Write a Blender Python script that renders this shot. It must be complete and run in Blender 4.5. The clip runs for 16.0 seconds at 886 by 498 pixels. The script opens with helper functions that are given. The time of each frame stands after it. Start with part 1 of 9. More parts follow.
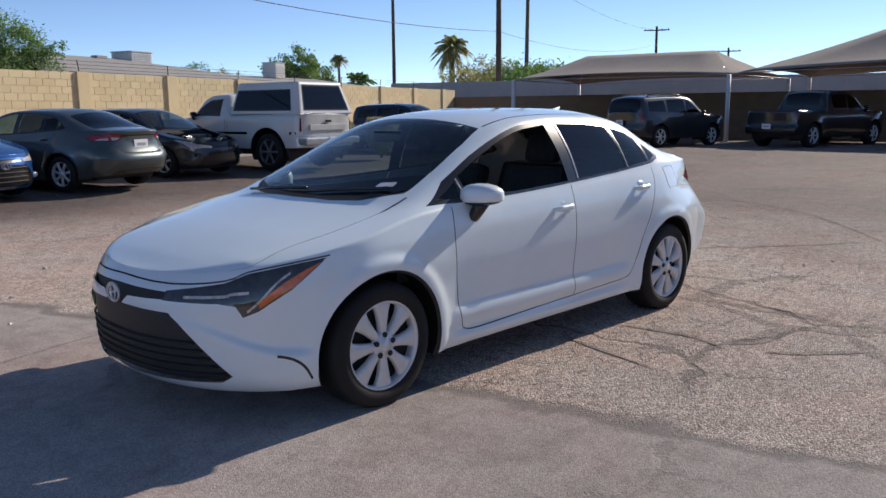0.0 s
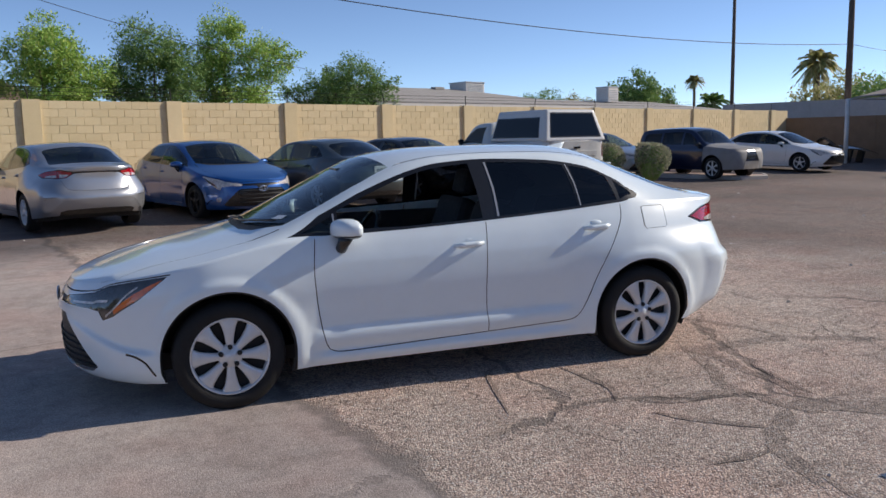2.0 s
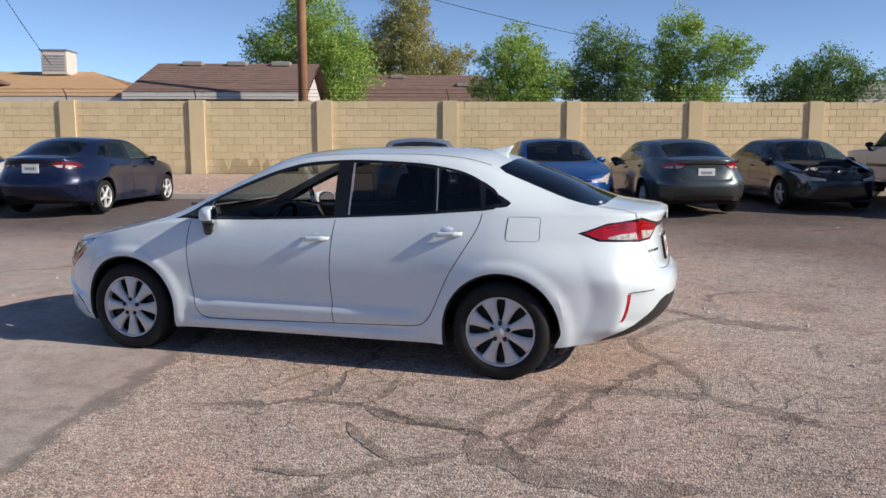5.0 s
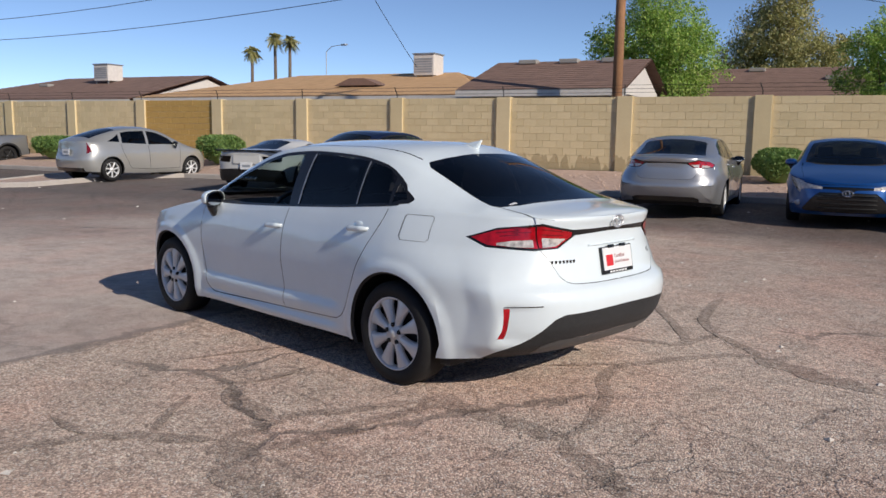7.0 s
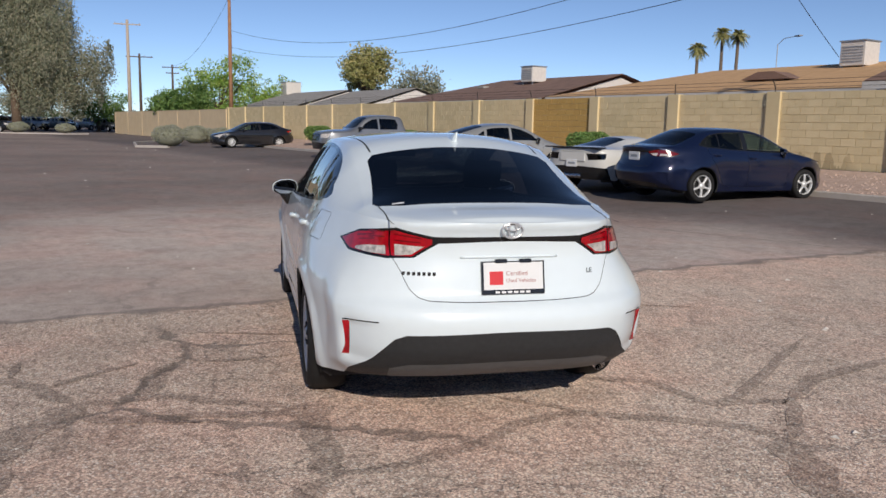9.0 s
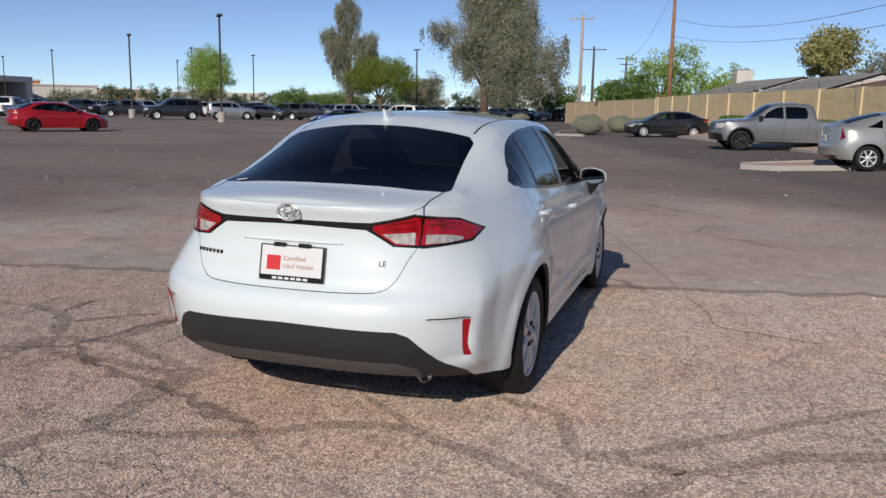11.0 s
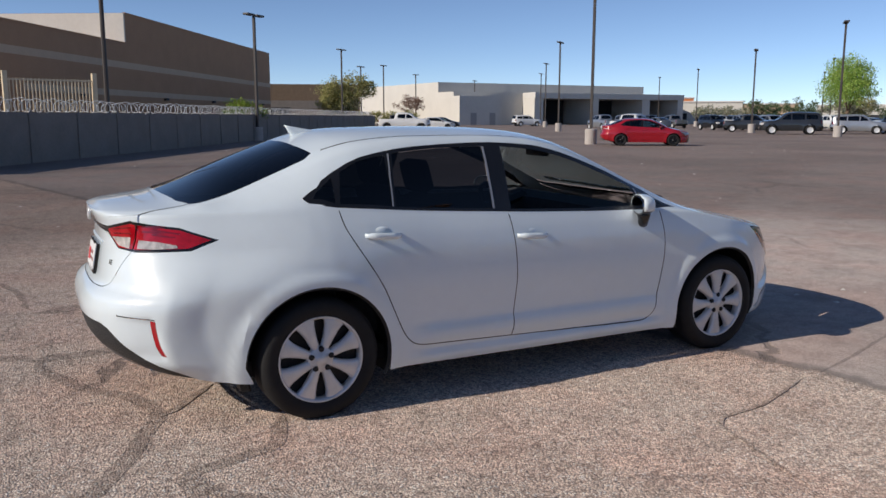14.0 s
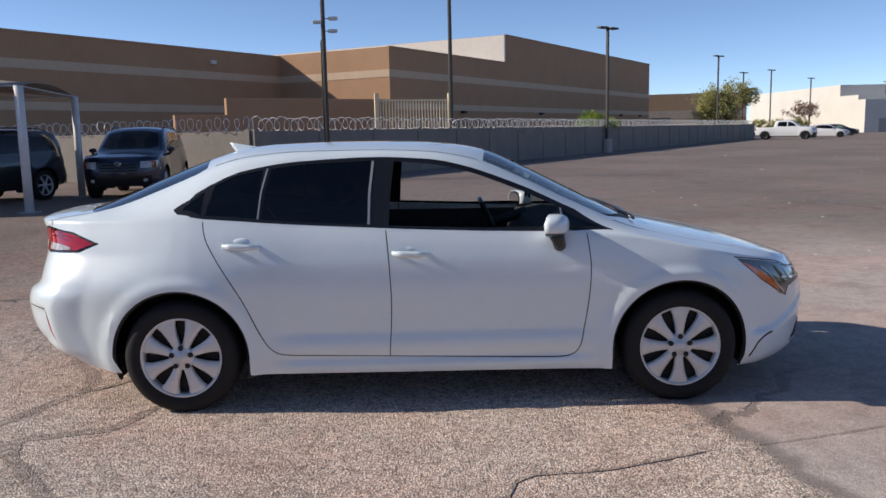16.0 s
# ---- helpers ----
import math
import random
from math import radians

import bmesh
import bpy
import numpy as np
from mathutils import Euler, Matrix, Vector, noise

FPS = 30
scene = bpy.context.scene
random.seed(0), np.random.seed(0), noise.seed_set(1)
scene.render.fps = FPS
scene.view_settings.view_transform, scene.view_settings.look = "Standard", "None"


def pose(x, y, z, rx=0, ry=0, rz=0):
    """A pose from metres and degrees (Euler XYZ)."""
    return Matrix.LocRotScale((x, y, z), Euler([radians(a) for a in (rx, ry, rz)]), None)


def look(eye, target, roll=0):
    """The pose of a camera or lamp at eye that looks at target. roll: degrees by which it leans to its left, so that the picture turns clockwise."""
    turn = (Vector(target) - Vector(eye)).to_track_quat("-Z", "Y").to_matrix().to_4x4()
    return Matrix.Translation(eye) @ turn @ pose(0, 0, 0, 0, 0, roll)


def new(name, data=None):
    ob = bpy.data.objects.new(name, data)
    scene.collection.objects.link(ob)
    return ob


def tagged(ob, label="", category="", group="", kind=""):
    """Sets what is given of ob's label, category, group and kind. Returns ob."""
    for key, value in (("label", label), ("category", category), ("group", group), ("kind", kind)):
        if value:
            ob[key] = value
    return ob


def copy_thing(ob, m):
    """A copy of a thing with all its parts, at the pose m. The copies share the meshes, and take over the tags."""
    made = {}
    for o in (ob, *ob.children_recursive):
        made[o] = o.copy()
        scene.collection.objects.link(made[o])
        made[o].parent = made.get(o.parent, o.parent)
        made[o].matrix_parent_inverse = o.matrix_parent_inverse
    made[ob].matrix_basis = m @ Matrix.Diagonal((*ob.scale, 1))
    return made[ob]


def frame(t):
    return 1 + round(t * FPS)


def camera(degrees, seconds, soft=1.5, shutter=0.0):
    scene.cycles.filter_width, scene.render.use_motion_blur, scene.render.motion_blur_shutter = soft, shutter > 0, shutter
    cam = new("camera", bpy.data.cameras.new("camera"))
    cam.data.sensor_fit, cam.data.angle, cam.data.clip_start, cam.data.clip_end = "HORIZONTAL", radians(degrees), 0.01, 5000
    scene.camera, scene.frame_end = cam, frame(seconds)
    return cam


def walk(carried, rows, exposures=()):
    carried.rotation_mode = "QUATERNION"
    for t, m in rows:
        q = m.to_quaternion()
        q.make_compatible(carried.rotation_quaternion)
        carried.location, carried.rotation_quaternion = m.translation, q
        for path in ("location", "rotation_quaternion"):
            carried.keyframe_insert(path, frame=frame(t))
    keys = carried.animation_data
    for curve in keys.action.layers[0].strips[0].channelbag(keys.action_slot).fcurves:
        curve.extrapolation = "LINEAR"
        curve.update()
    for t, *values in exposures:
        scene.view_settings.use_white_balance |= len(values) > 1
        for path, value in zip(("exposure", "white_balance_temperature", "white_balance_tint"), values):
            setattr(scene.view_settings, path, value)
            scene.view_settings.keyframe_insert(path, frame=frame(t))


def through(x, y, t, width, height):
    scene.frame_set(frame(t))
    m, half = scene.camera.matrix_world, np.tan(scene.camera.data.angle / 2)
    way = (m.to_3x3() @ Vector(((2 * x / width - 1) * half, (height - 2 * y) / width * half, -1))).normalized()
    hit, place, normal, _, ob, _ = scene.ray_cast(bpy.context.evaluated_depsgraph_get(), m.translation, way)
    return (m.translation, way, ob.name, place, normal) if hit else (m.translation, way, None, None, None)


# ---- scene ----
# The camera and its walk round the car, metres; the car stands at the origin with its nose towards -x.
cam = camera(57.3, 16.0, soft=1.55)
PATH = [
    (0, (-3.857, -3.721, 1.419), (-2.446, -2.344, 1.083), -0.5),
    (0.5, (-3.413, -4.205, 1.435), (-2.156, -2.684, 1.109), -0.7),
    (1, (-2.94, -4.703, 1.466), (-1.855, -3.052, 1.155), -0.9),
    (1.5, (-2.385, -5.08, 1.485), (-1.492, -3.314, 1.191), -1.1),
    (2, (-1.767, -5.421, 1.489), (-1.075, -3.564, 1.218), -1.1),
    (2.5, (-1.119, -5.647, 1.481), (-0.636, -3.723, 1.228), -1.0),
    (3, (-0.433, -5.862, 1.479), (-0.163, -3.896, 1.233), -1.1),
    (3.5, (0.259, -5.958, 1.472), (0.32, -3.974, 1.226), -1.1),
    (4, (0.988, -5.991, 1.471), (0.84, -4.012, 1.222), -1.0),
    (4.2, (1.28, -5.952, 1.484), (1.047, -3.981, 1.231), -0.9),
    (6.3, (4.117, -4.798, 1.461), (2.996, -3.165, 1.186), 1.0),
    (6.5, (4.343, -4.587, 1.476), (3.14, -3.013, 1.2), 0.9),
    (7, (4.842, -4.011, 1.469), (3.451, -2.6, 1.192), 0.8),
    (7.5, (5.211, -3.347, 1.469), (3.647, -2.132, 1.19), 0.8),
    (8, (5.533, -2.666, 1.479), (3.815, -1.68, 1.203), 0.9),
    (8.5, (5.726, -1.946, 1.477), (3.889, -1.208, 1.192), 1.1),
    (9, (5.862, -1.214, 1.472), (3.942, -0.739, 1.174), 1.1),
    (9.5, (5.858, -0.473, 1.459), (3.894, -0.266, 1.146), 0.9),
    (9.7, (5.814, -0.188, 1.444), (3.843, -0.084, 1.12), 1.1),
    (11.8, (4.886, 2.707, 1.466), (3.189, 1.703, 1.13), 0.8),
    (12, (4.714, 2.917, 1.476), (3.071, 1.828, 1.138), 0.8),
    (12.5, (4.24, 3.409, 1.479), (2.749, 2.119, 1.142), 0.9),
    (13, (3.72, 3.857, 1.48), (2.401, 2.391, 1.147), 0.8),
    (13.5, (3.169, 4.223, 1.487), (2.041, 2.605, 1.158), 0.5),
    (14, (2.63, 4.591, 1.494), (1.708, 2.846, 1.172), 0.1),
    (14.5, (2.003, 4.863, 1.494), (1.301, 3.016, 1.184), -0.4),
    (15, (1.348, 5.093, 1.488), (0.863, 3.175, 1.189), -0.6),
    (15.5, (0.662, 5.169, 1.488), (0.408, 3.206, 1.197), -0.8),
    (16, (-0.028, 5.142, 1.483), (-0.049, 3.163, 1.197), -1.2),
]
# the clip's camera closes its aperture when the sunlit white tail fills the view
EXPOSURE = [(0, 0.78), (1.0, 0.76), (1.5, 0.74), (3.5, 0.80), (4.2, 0.80), (6.3, 0.55), (7.5, 0.42), (8.5, 0.34), (9.5, 0.22), (11.8, 0.22), (13, 0.31), (14.5, 0.52), (16, 0.76)]
walk(cam, [(t, look(eye, target, roll)) for t, eye, target, roll in PATH], EXPOSURE)

# Sky and low sun from behind the car.
SUN_ELEV, SUN_AZ = 29.0, -2.0
world = bpy.data.worlds.new("sky")
scene.world = world
world.use_nodes = True
_wn = world.node_tree.nodes
_bg = _wn["Background"]
_sky = _wn.new("ShaderNodeTexSky")
_sky.sky_type = "NISHITA"
_sky.sun_disc = False
_sky.sun_elevation = radians(SUN_ELEV)
_sky.sun_rotation = radians(90.0 - SUN_AZ)
_sky.air_density, _sky.dust_density, _sky.ozone_density = 0.50, 0.03, 3.2
_sky.altitude = 350.0
_tint = _wn.new("ShaderNodeMix")
_tint.data_type, _tint.blend_type = "RGBA", "MULTIPLY"
_tint.inputs["Factor"].default_value = 1.0
_tint.inputs[7].default_value = (1.06, 1.0, 0.965, 1.0)
world.node_tree.links.new(_sky.outputs[0], _tint.inputs[6])
world.node_tree.links.new(_tint.outputs[2], _bg.inputs[0])
_bg.inputs[1].default_value = 0.094
sun = new("sun", bpy.data.lights.new("sun", "SUN"))
sun.data.energy, sun.data.angle, sun.data.color = 3.0, radians(0.55), (1.0, 0.90, 0.775)
_sd = Vector((math.cos(radians(SUN_ELEV)) * math.cos(radians(SUN_AZ)), math.cos(radians(SUN_ELEV)) * math.sin(radians(SUN_AZ)), math.sin(radians(SUN_ELEV))))
sun.matrix_world = look(_sd * 60, (0, 0, 0))

# ---- materials ----
def mat(name, colour, rough=0.6, metal=0.0, coat=0.0, spec=0.5, noise_amt=0.0, noise_scale=8.0, bump=0.0, bump_scale=60.0, colour2=None, trans=0.0, ior=1.45):
    """A node material: base colour varied by noise at two scales, with fine relief."""
    m = bpy.data.materials.new(name)
    m.use_nodes = True
    nt = m.node_tree
    b = nt.nodes["Principled BSDF"]
    b.inputs["Base Color"].default_value = (*colour, 1)
    b.inputs["Roughness"].default_value, b.inputs["Metallic"].default_value = rough, metal
    b.inputs["Coat Weight"].default_value, b.inputs["Coat Roughness"].default_value = coat, 0.04
    b.inputs["Specular IOR Level"].default_value, b.inputs["Transmission Weight"].default_value = spec, trans
    b.inputs["IOR"].default_value = ior
    if noise_amt or colour2 or bump:
        tc = nt.nodes.new("ShaderNodeTexCoord")
    if noise_amt or colour2:
        n1, n2 = nt.nodes.new("ShaderNodeTexNoise"), nt.nodes.new("ShaderNodeTexNoise")
        n1.inputs["Scale"].default_value, n2.inputs["Scale"].default_value = noise_scale, noise_scale * 9
        n1.inputs["Detail"].default_value = n2.inputs["Detail"].default_value = 4
        add = nt.nodes.new("ShaderNodeMath")
        add.operation = "MULTIPLY_ADD"
        add.inputs[1].default_value = 0.4
        half = nt.nodes.new("ShaderNodeMath")
        half.operation = "MULTIPLY"
        half.inputs[1].default_value = 0.6
        ramp = nt.nodes.new("ShaderNodeValToRGB")
        c2 = colour2 or tuple(c * (1 - noise_amt) for c in colour)
        c1 = colour if colour2 else tuple(min(1, c * (1 + noise_amt)) for c in colour)
        ramp.color_ramp.elements[0].position, ramp.color_ramp.elements[1].position = 0.35, 0.65
        ramp.color_ramp.elements[0].color, ramp.color_ramp.elements[1].color = (*c2, 1), (*c1, 1)
        nt.links.new(tc.outputs["Object"], n1.inputs["Vector"])
        nt.links.new(tc.outputs["Object"], n2.inputs["Vector"])
        nt.links.new(n1.outputs[0], half.inputs[0])
        nt.links.new(n2.outputs[0], add.inputs[0])
        nt.links.new(half.outputs[0], add.inputs[2])
        nt.links.new(add.outputs[0], ramp.inputs[0])
        nt.links.new(ramp.outputs[0], b.inputs["Base Color"])
    if bump:
        nb, bp = nt.nodes.new("ShaderNodeTexNoise"), nt.nodes.new("ShaderNodeBump")
        nb.inputs["Scale"].default_value, nb.inputs["Detail"].default_value = bump_scale, 6
        bp.inputs["Strength"].default_value, bp.inputs["Distance"].default_value = bump, 0.01
        nt.links.new(tc.outputs["Object"], nb.inputs["Vector"])
        nt.links.new(nb.outputs[0], bp.inputs["Height"])
        nt.links.new(bp.outputs[0], b.inputs["Normal"])
    return m


def emitter(name, colour, strength):
    m = mat(name, colour)
    b = m.node_tree.nodes["Principled BSDF"]
    b.inputs["Emission Color"].default_value, b.inputs["Emission Strength"].default_value = (*colour, 1), strength
    return m


def paint(name, colour, flake=0.0):
    m = mat(name, colour, rough=0.32, metal=flake, coat=1.0, noise_amt=0.02, noise_scale=1.5)
    m.node_tree.nodes["Principled BSDF"].inputs["Coat Roughness"].default_value = 0.05
    return m


def tinted_glass(name, colour, rough=0.02, through=0.35):
    """Thin tinted glass: a mix of clear tint and a glossy skin."""
    m = bpy.data.materials.new(name)
    m.use_nodes = True
    nt = m.node_tree
    nt.nodes.clear()
    out, mix, tr, gl = (nt.nodes.new("ShaderNode" + k) for k in ("OutputMaterial", "MixShader", "BsdfTransparent", "BsdfGlossy"))
    lw, pw, fr = nt.nodes.new("ShaderNodeLayerWeight"), nt.nodes.new("ShaderNodeMath"), nt.nodes.new("ShaderNodeMath")
    lw.inputs[0].default_value = 0.5
    pw.operation, fr.operation = "POWER", "MULTIPLY_ADD"
    pw.inputs[1].default_value, fr.inputs[1].default_value, fr.inputs[2].default_value = 5.0, 0.94, 0.045
    nt.links.new(lw.outputs["Facing"], pw.inputs[0])
    nt.links.new(pw.outputs[0], fr.inputs[0])
    tr.inputs[0].default_value = (*[c * through for c in colour], 1)
    gl.inputs[0].default_value, gl.inputs[1].default_value = (1, 1, 1, 1), rough
    nt.links.new(fr.outputs[0], mix.inputs[0])
    nt.links.new(tr.outputs[0], mix.inputs[1])
    nt.links.new(gl.outputs[0], mix.inputs[2])
    nt.links.new(mix.outputs[0], out.inputs[0])
    return m


PEARL = paint("pearl_white_paint", (0.735, 0.82, 0.865))
BLACK_TRIM = mat("black_trim", (0.012, 0.012, 0.013), rough=0.25, coat=0.4)
PLASTIC = mat("textured_black_plastic", (0.028, 0.029, 0.031), rough=0.55, noise_amt=0.15, noise_scale=40, bump=0.15, bump_scale=400)
# apron plastic painted lighter where the lower lip catches light
LIP_LIT = mat("lit_bumper_lip", (0.10, 0.102, 0.105), rough=0.45, noise_amt=0.12, noise_scale=30)
SEAM_GREY = mat("panel_seam", (0.42, 0.43, 0.44), rough=0.8)
GAP = mat("shut_line_gap", (0.01, 0.01, 0.01), rough=0.9)
RUBBER = mat("tyre_rubber", (0.010, 0.010, 0.011), rough=0.75, noise_amt=0.25, noise_scale=12, bump=0.2, bump_scale=200)
ALLOY = mat("silver_wheel_paint", (0.68, 0.69, 0.70), rough=0.38, metal=0.3, noise_amt=0.06, noise_scale=20)
STEEL_BLACK = mat("black_steel", (0.015, 0.015, 0.016), rough=0.6, noise_amt=0.2)
CHROME = mat("chrome", (0.75, 0.76, 0.78), rough=0.12, metal=1.0)
GLASS_SIDE = tinted_glass("privacy_glass", (0.55, 0.6, 0.66), through=0.14)
GLASS_FRONT = tinted_glass("clear_glass", (0.70, 0.90, 0.92), through=0.52)
GLASS_REAR = tinted_glass("rear_glass", (0.45, 0.5, 0.6), through=0.12)
CABIN = mat("cabin_fabric", (0.035, 0.036, 0.04), rough=0.85, noise_amt=0.25, noise_scale=30)
CABIN_LIGHT = mat("cabin_light_trim", (0.30, 0.30, 0.30), rough=0.8, noise_amt=0.1, noise_scale=20)
RED_LENS = mat("red_lens", (0.38, 0.003, 0.010), rough=0.14, coat=1.0, spec=0.3, noise_amt=0.35, noise_scale=25)
DARK_RED_LENS = mat("dark_red_lens", (0.16, 0.002, 0.005), rough=0.12, coat=1.0, noise_amt=0.3, noise_scale=40)
CLEAR_LENS = mat("clear_lens", (0.50, 0.47, 0.45), rough=0.12, coat=1.0, noise_amt=0.55, noise_scale=35)
HEAD_LENS = mat("headlamp_lens", (0.035, 0.037, 0.040), rough=0.1, coat=1.0, noise_amt=0.4, noise_scale=22)
AMBER = mat("amber_lens", (0.65, 0.13, 0.015), rough=0.15, coat=1.0, noise_amt=0.25, noise_scale=30)
MIRROR_DARK = mat("mirror_glass", (0.62, 0.65, 0.68), rough=0.03, metal=1.0)
# quarter window divider, and painted reflections along the window run edges
DIVIDER_GLINT = mat("grey_divider_glint", (0.42, 0.43, 0.45), rough=0.3, metal=0.4)
PLATE_WHITE = mat("white_plate", (0.75, 0.76, 0.77), rough=0.4, noise_amt=0.03)
PLATE_GREY = mat("grey_plate_frame", (0.30, 0.33, 0.36), rough=0.4)
SIGN_RED = mat("sign_red", (0.62, 0.03, 0.04), rough=0.5, noise_amt=0.05)

# ---- geometry helpers ----
def part(name, bm, material, parent, label="", smooth=False):
    """Links a bmesh as one mesh object under a thing or a part."""
    me = bpy.data.meshes.new(name)
    bm.normal_update()
    bm.to_mesh(me)
    bm.free()
    for mm in material if isinstance(material, (list, tuple)) else [material]:
        me.materials.append(mm)
    if smooth:
        me.polygons.foreach_set("use_smooth", [True] * len(me.polygons))
    ob = new(name, me)
    if parent is not None:
        ob.parent = parent
    if label:
        ob["label"] = label
    return ob


def thing(name, label, category, m=None, group="", kind=""):
    ob = new(name)
    ob.matrix_world = m if m is not None else Matrix()
    return tagged(ob, label, category, group, kind)


def box(bm, lo, hi, bevel=0.0, m=None):
    """Adds a box between two corners, with bevelled edges."""
    c = [(a + b) / 2 for a, b in zip(lo, hi)]
    s = [max(abs(b - a), 1e-4) for a, b in zip(lo, hi)]
    mm = Matrix.Translation(c) @ Matrix.Diagonal((*s, 1))
    if m is not None:
        mm = m @ mm
    made = bmesh.ops.create_cube(bm, size=1.0, matrix=mm)["verts"]
    if bevel:
        es = list({e for v in made for e in v.link_edges})
        bmesh.ops.bevel(bm, geom=es, offset=bevel, segments=2, affect="EDGES", profile=0.6)
    return bm


def boxes(*items, bevel=0.0):
    bm = bmesh.new()
    for lo, hi in items:
        box(bm, lo, hi, bevel)
    return bm


def tube(bm, pts, radii, n=10, closed=False):
    """A round tube along points, with a radius at each."""
    pts = [Vector(p) for p in pts]
    if isinstance(radii, (int, float)):
        radii = [radii] * len(pts)
    rings, up = [], None
    for i, p in enumerate(pts):
        d = (pts[min(i + 1, len(pts) - 1)] - pts[max(i - 1, 0)])
        d = d.normalized() if d.length > 1e-9 else Vector((0, 0, 1))
        if up is None or abs(up.dot(d)) > 0.95:
            up = Vector((0, 0, 1)) if abs(d.z) < 0.9 else Vector((1, 0, 0))
        a = d.cross(up).normalized()
        b = d.cross(a).normalized()
        up = -b if False else up
        rings.append([bm.verts.new(p + radii[i] * (math.cos(2 * math.pi * k / n) * a + math.sin(2 * math.pi * k / n) * b)) for k in range(n)])
    for r0, r1 in zip(rings, rings[1:]):
        for k in range(n):
            bm.faces.new((r0[k], r0[(k + 1) % n], r1[(k + 1) % n], r1[k]))
    if not closed:
        bm.faces.new(list(reversed(rings[0])))
        bm.faces.new(rings[-1])
    return bm


def lathe(bm, profile, n=32, m=None, cap=False):
    """Turns (radius, height) pairs round the local y axis."""
    rings = []
    for r, h in profile:
        ring = []
        for k in range(n):
            a = 2 * math.pi * k / n
            v = Vector((r * math.cos(a), h, r * math.sin(a)))
            ring.append(bm.verts.new(m @ v if m is not None else v))
        rings.append(ring)
    for r0, r1 in zip(rings, rings[1:]):
        for k in range(n):
            bm.faces.new((r0[k], r1[k], r1[(k + 1) % n], r0[(k + 1) % n]))
    if cap:
        bm.faces.new(rings[0])
        bm.faces.new(list(reversed(rings[-1])))
    return bm


def prism(bm, poly, z0, z1, axis="z", m=None):
    """Extrudes a polygon of 2D points between two levels along an axis."""
    def p3(a, b, c):
        v = Vector((a, b, c)) if axis == "z" else Vector((a, c, b)) if axis == "y" else Vector((c, a, b))
        return m @ v if m is not None else v
    lo = [bm.verts.new(p3(a, b, z0)) for a, b in poly]
    hi = [bm.verts.new(p3(a, b, z1)) for a, b in poly]
    n = len(poly)
    fs = [bm.faces.new(lo), bm.faces.new(hi)]
    for i in range(n):
        fs.append(bm.faces.new((lo[i], lo[(i + 1) % n], hi[(i + 1) % n], hi[i])))
    bmesh.ops.recalc_face_normals(bm, faces=fs)
    return bm


def pchip(points):
    """A smooth monotone curve through (x, y) pairs."""
    xs, ys = [float(p[0]) for p in points], [float(p[1]) for p in points]
    n = len(xs)
    h = [xs[i + 1] - xs[i] for i in range(n - 1)]
    d = [(ys[i + 1] - ys[i]) / h[i] for i in range(n - 1)]
    g = [0.0] * n
    for i in range(1, n - 1):
        if d[i - 1] * d[i] > 0:
            w1, w2 = 2 * h[i] + h[i - 1], h[i] + 2 * h[i - 1]
            g[i] = (w1 + w2) / (w1 / d[i - 1] + w2 / d[i])
    g[0], g[-1] = d[0], d[-1]

    def f(x):
        if x <= xs[0]:
            return ys[0]
        if x >= xs[-1]:
            return ys[-1]
        i = 0
        while xs[i + 1] < x:
            i += 1
        t = (x - xs[i]) / h[i]
        s = 1 - t
        return ys[i] * (1 + 2 * t) * s * s + g[i] * h[i] * t * s * s + ys[i + 1] * t * t * (3 - 2 * t) + g[i + 1] * h[i] * t * t * (t - 1)
    return f


def inside(p, poly):
    x, y, r = p[0], p[1], False
    for (x0, y0), (x1, y1) in zip(poly, poly[1:] + poly[:1]):
        if (y0 > y) != (y1 > y) and x < (x1 - x0) * (y - y0) / (y1 - y0) + x0:
            r = not r
    return r


def smoothstep(a, b, x):
    t = min(max((x - a) / (b - a), 0.0), 1.0)
    return t * t * (3 - 2 * t)

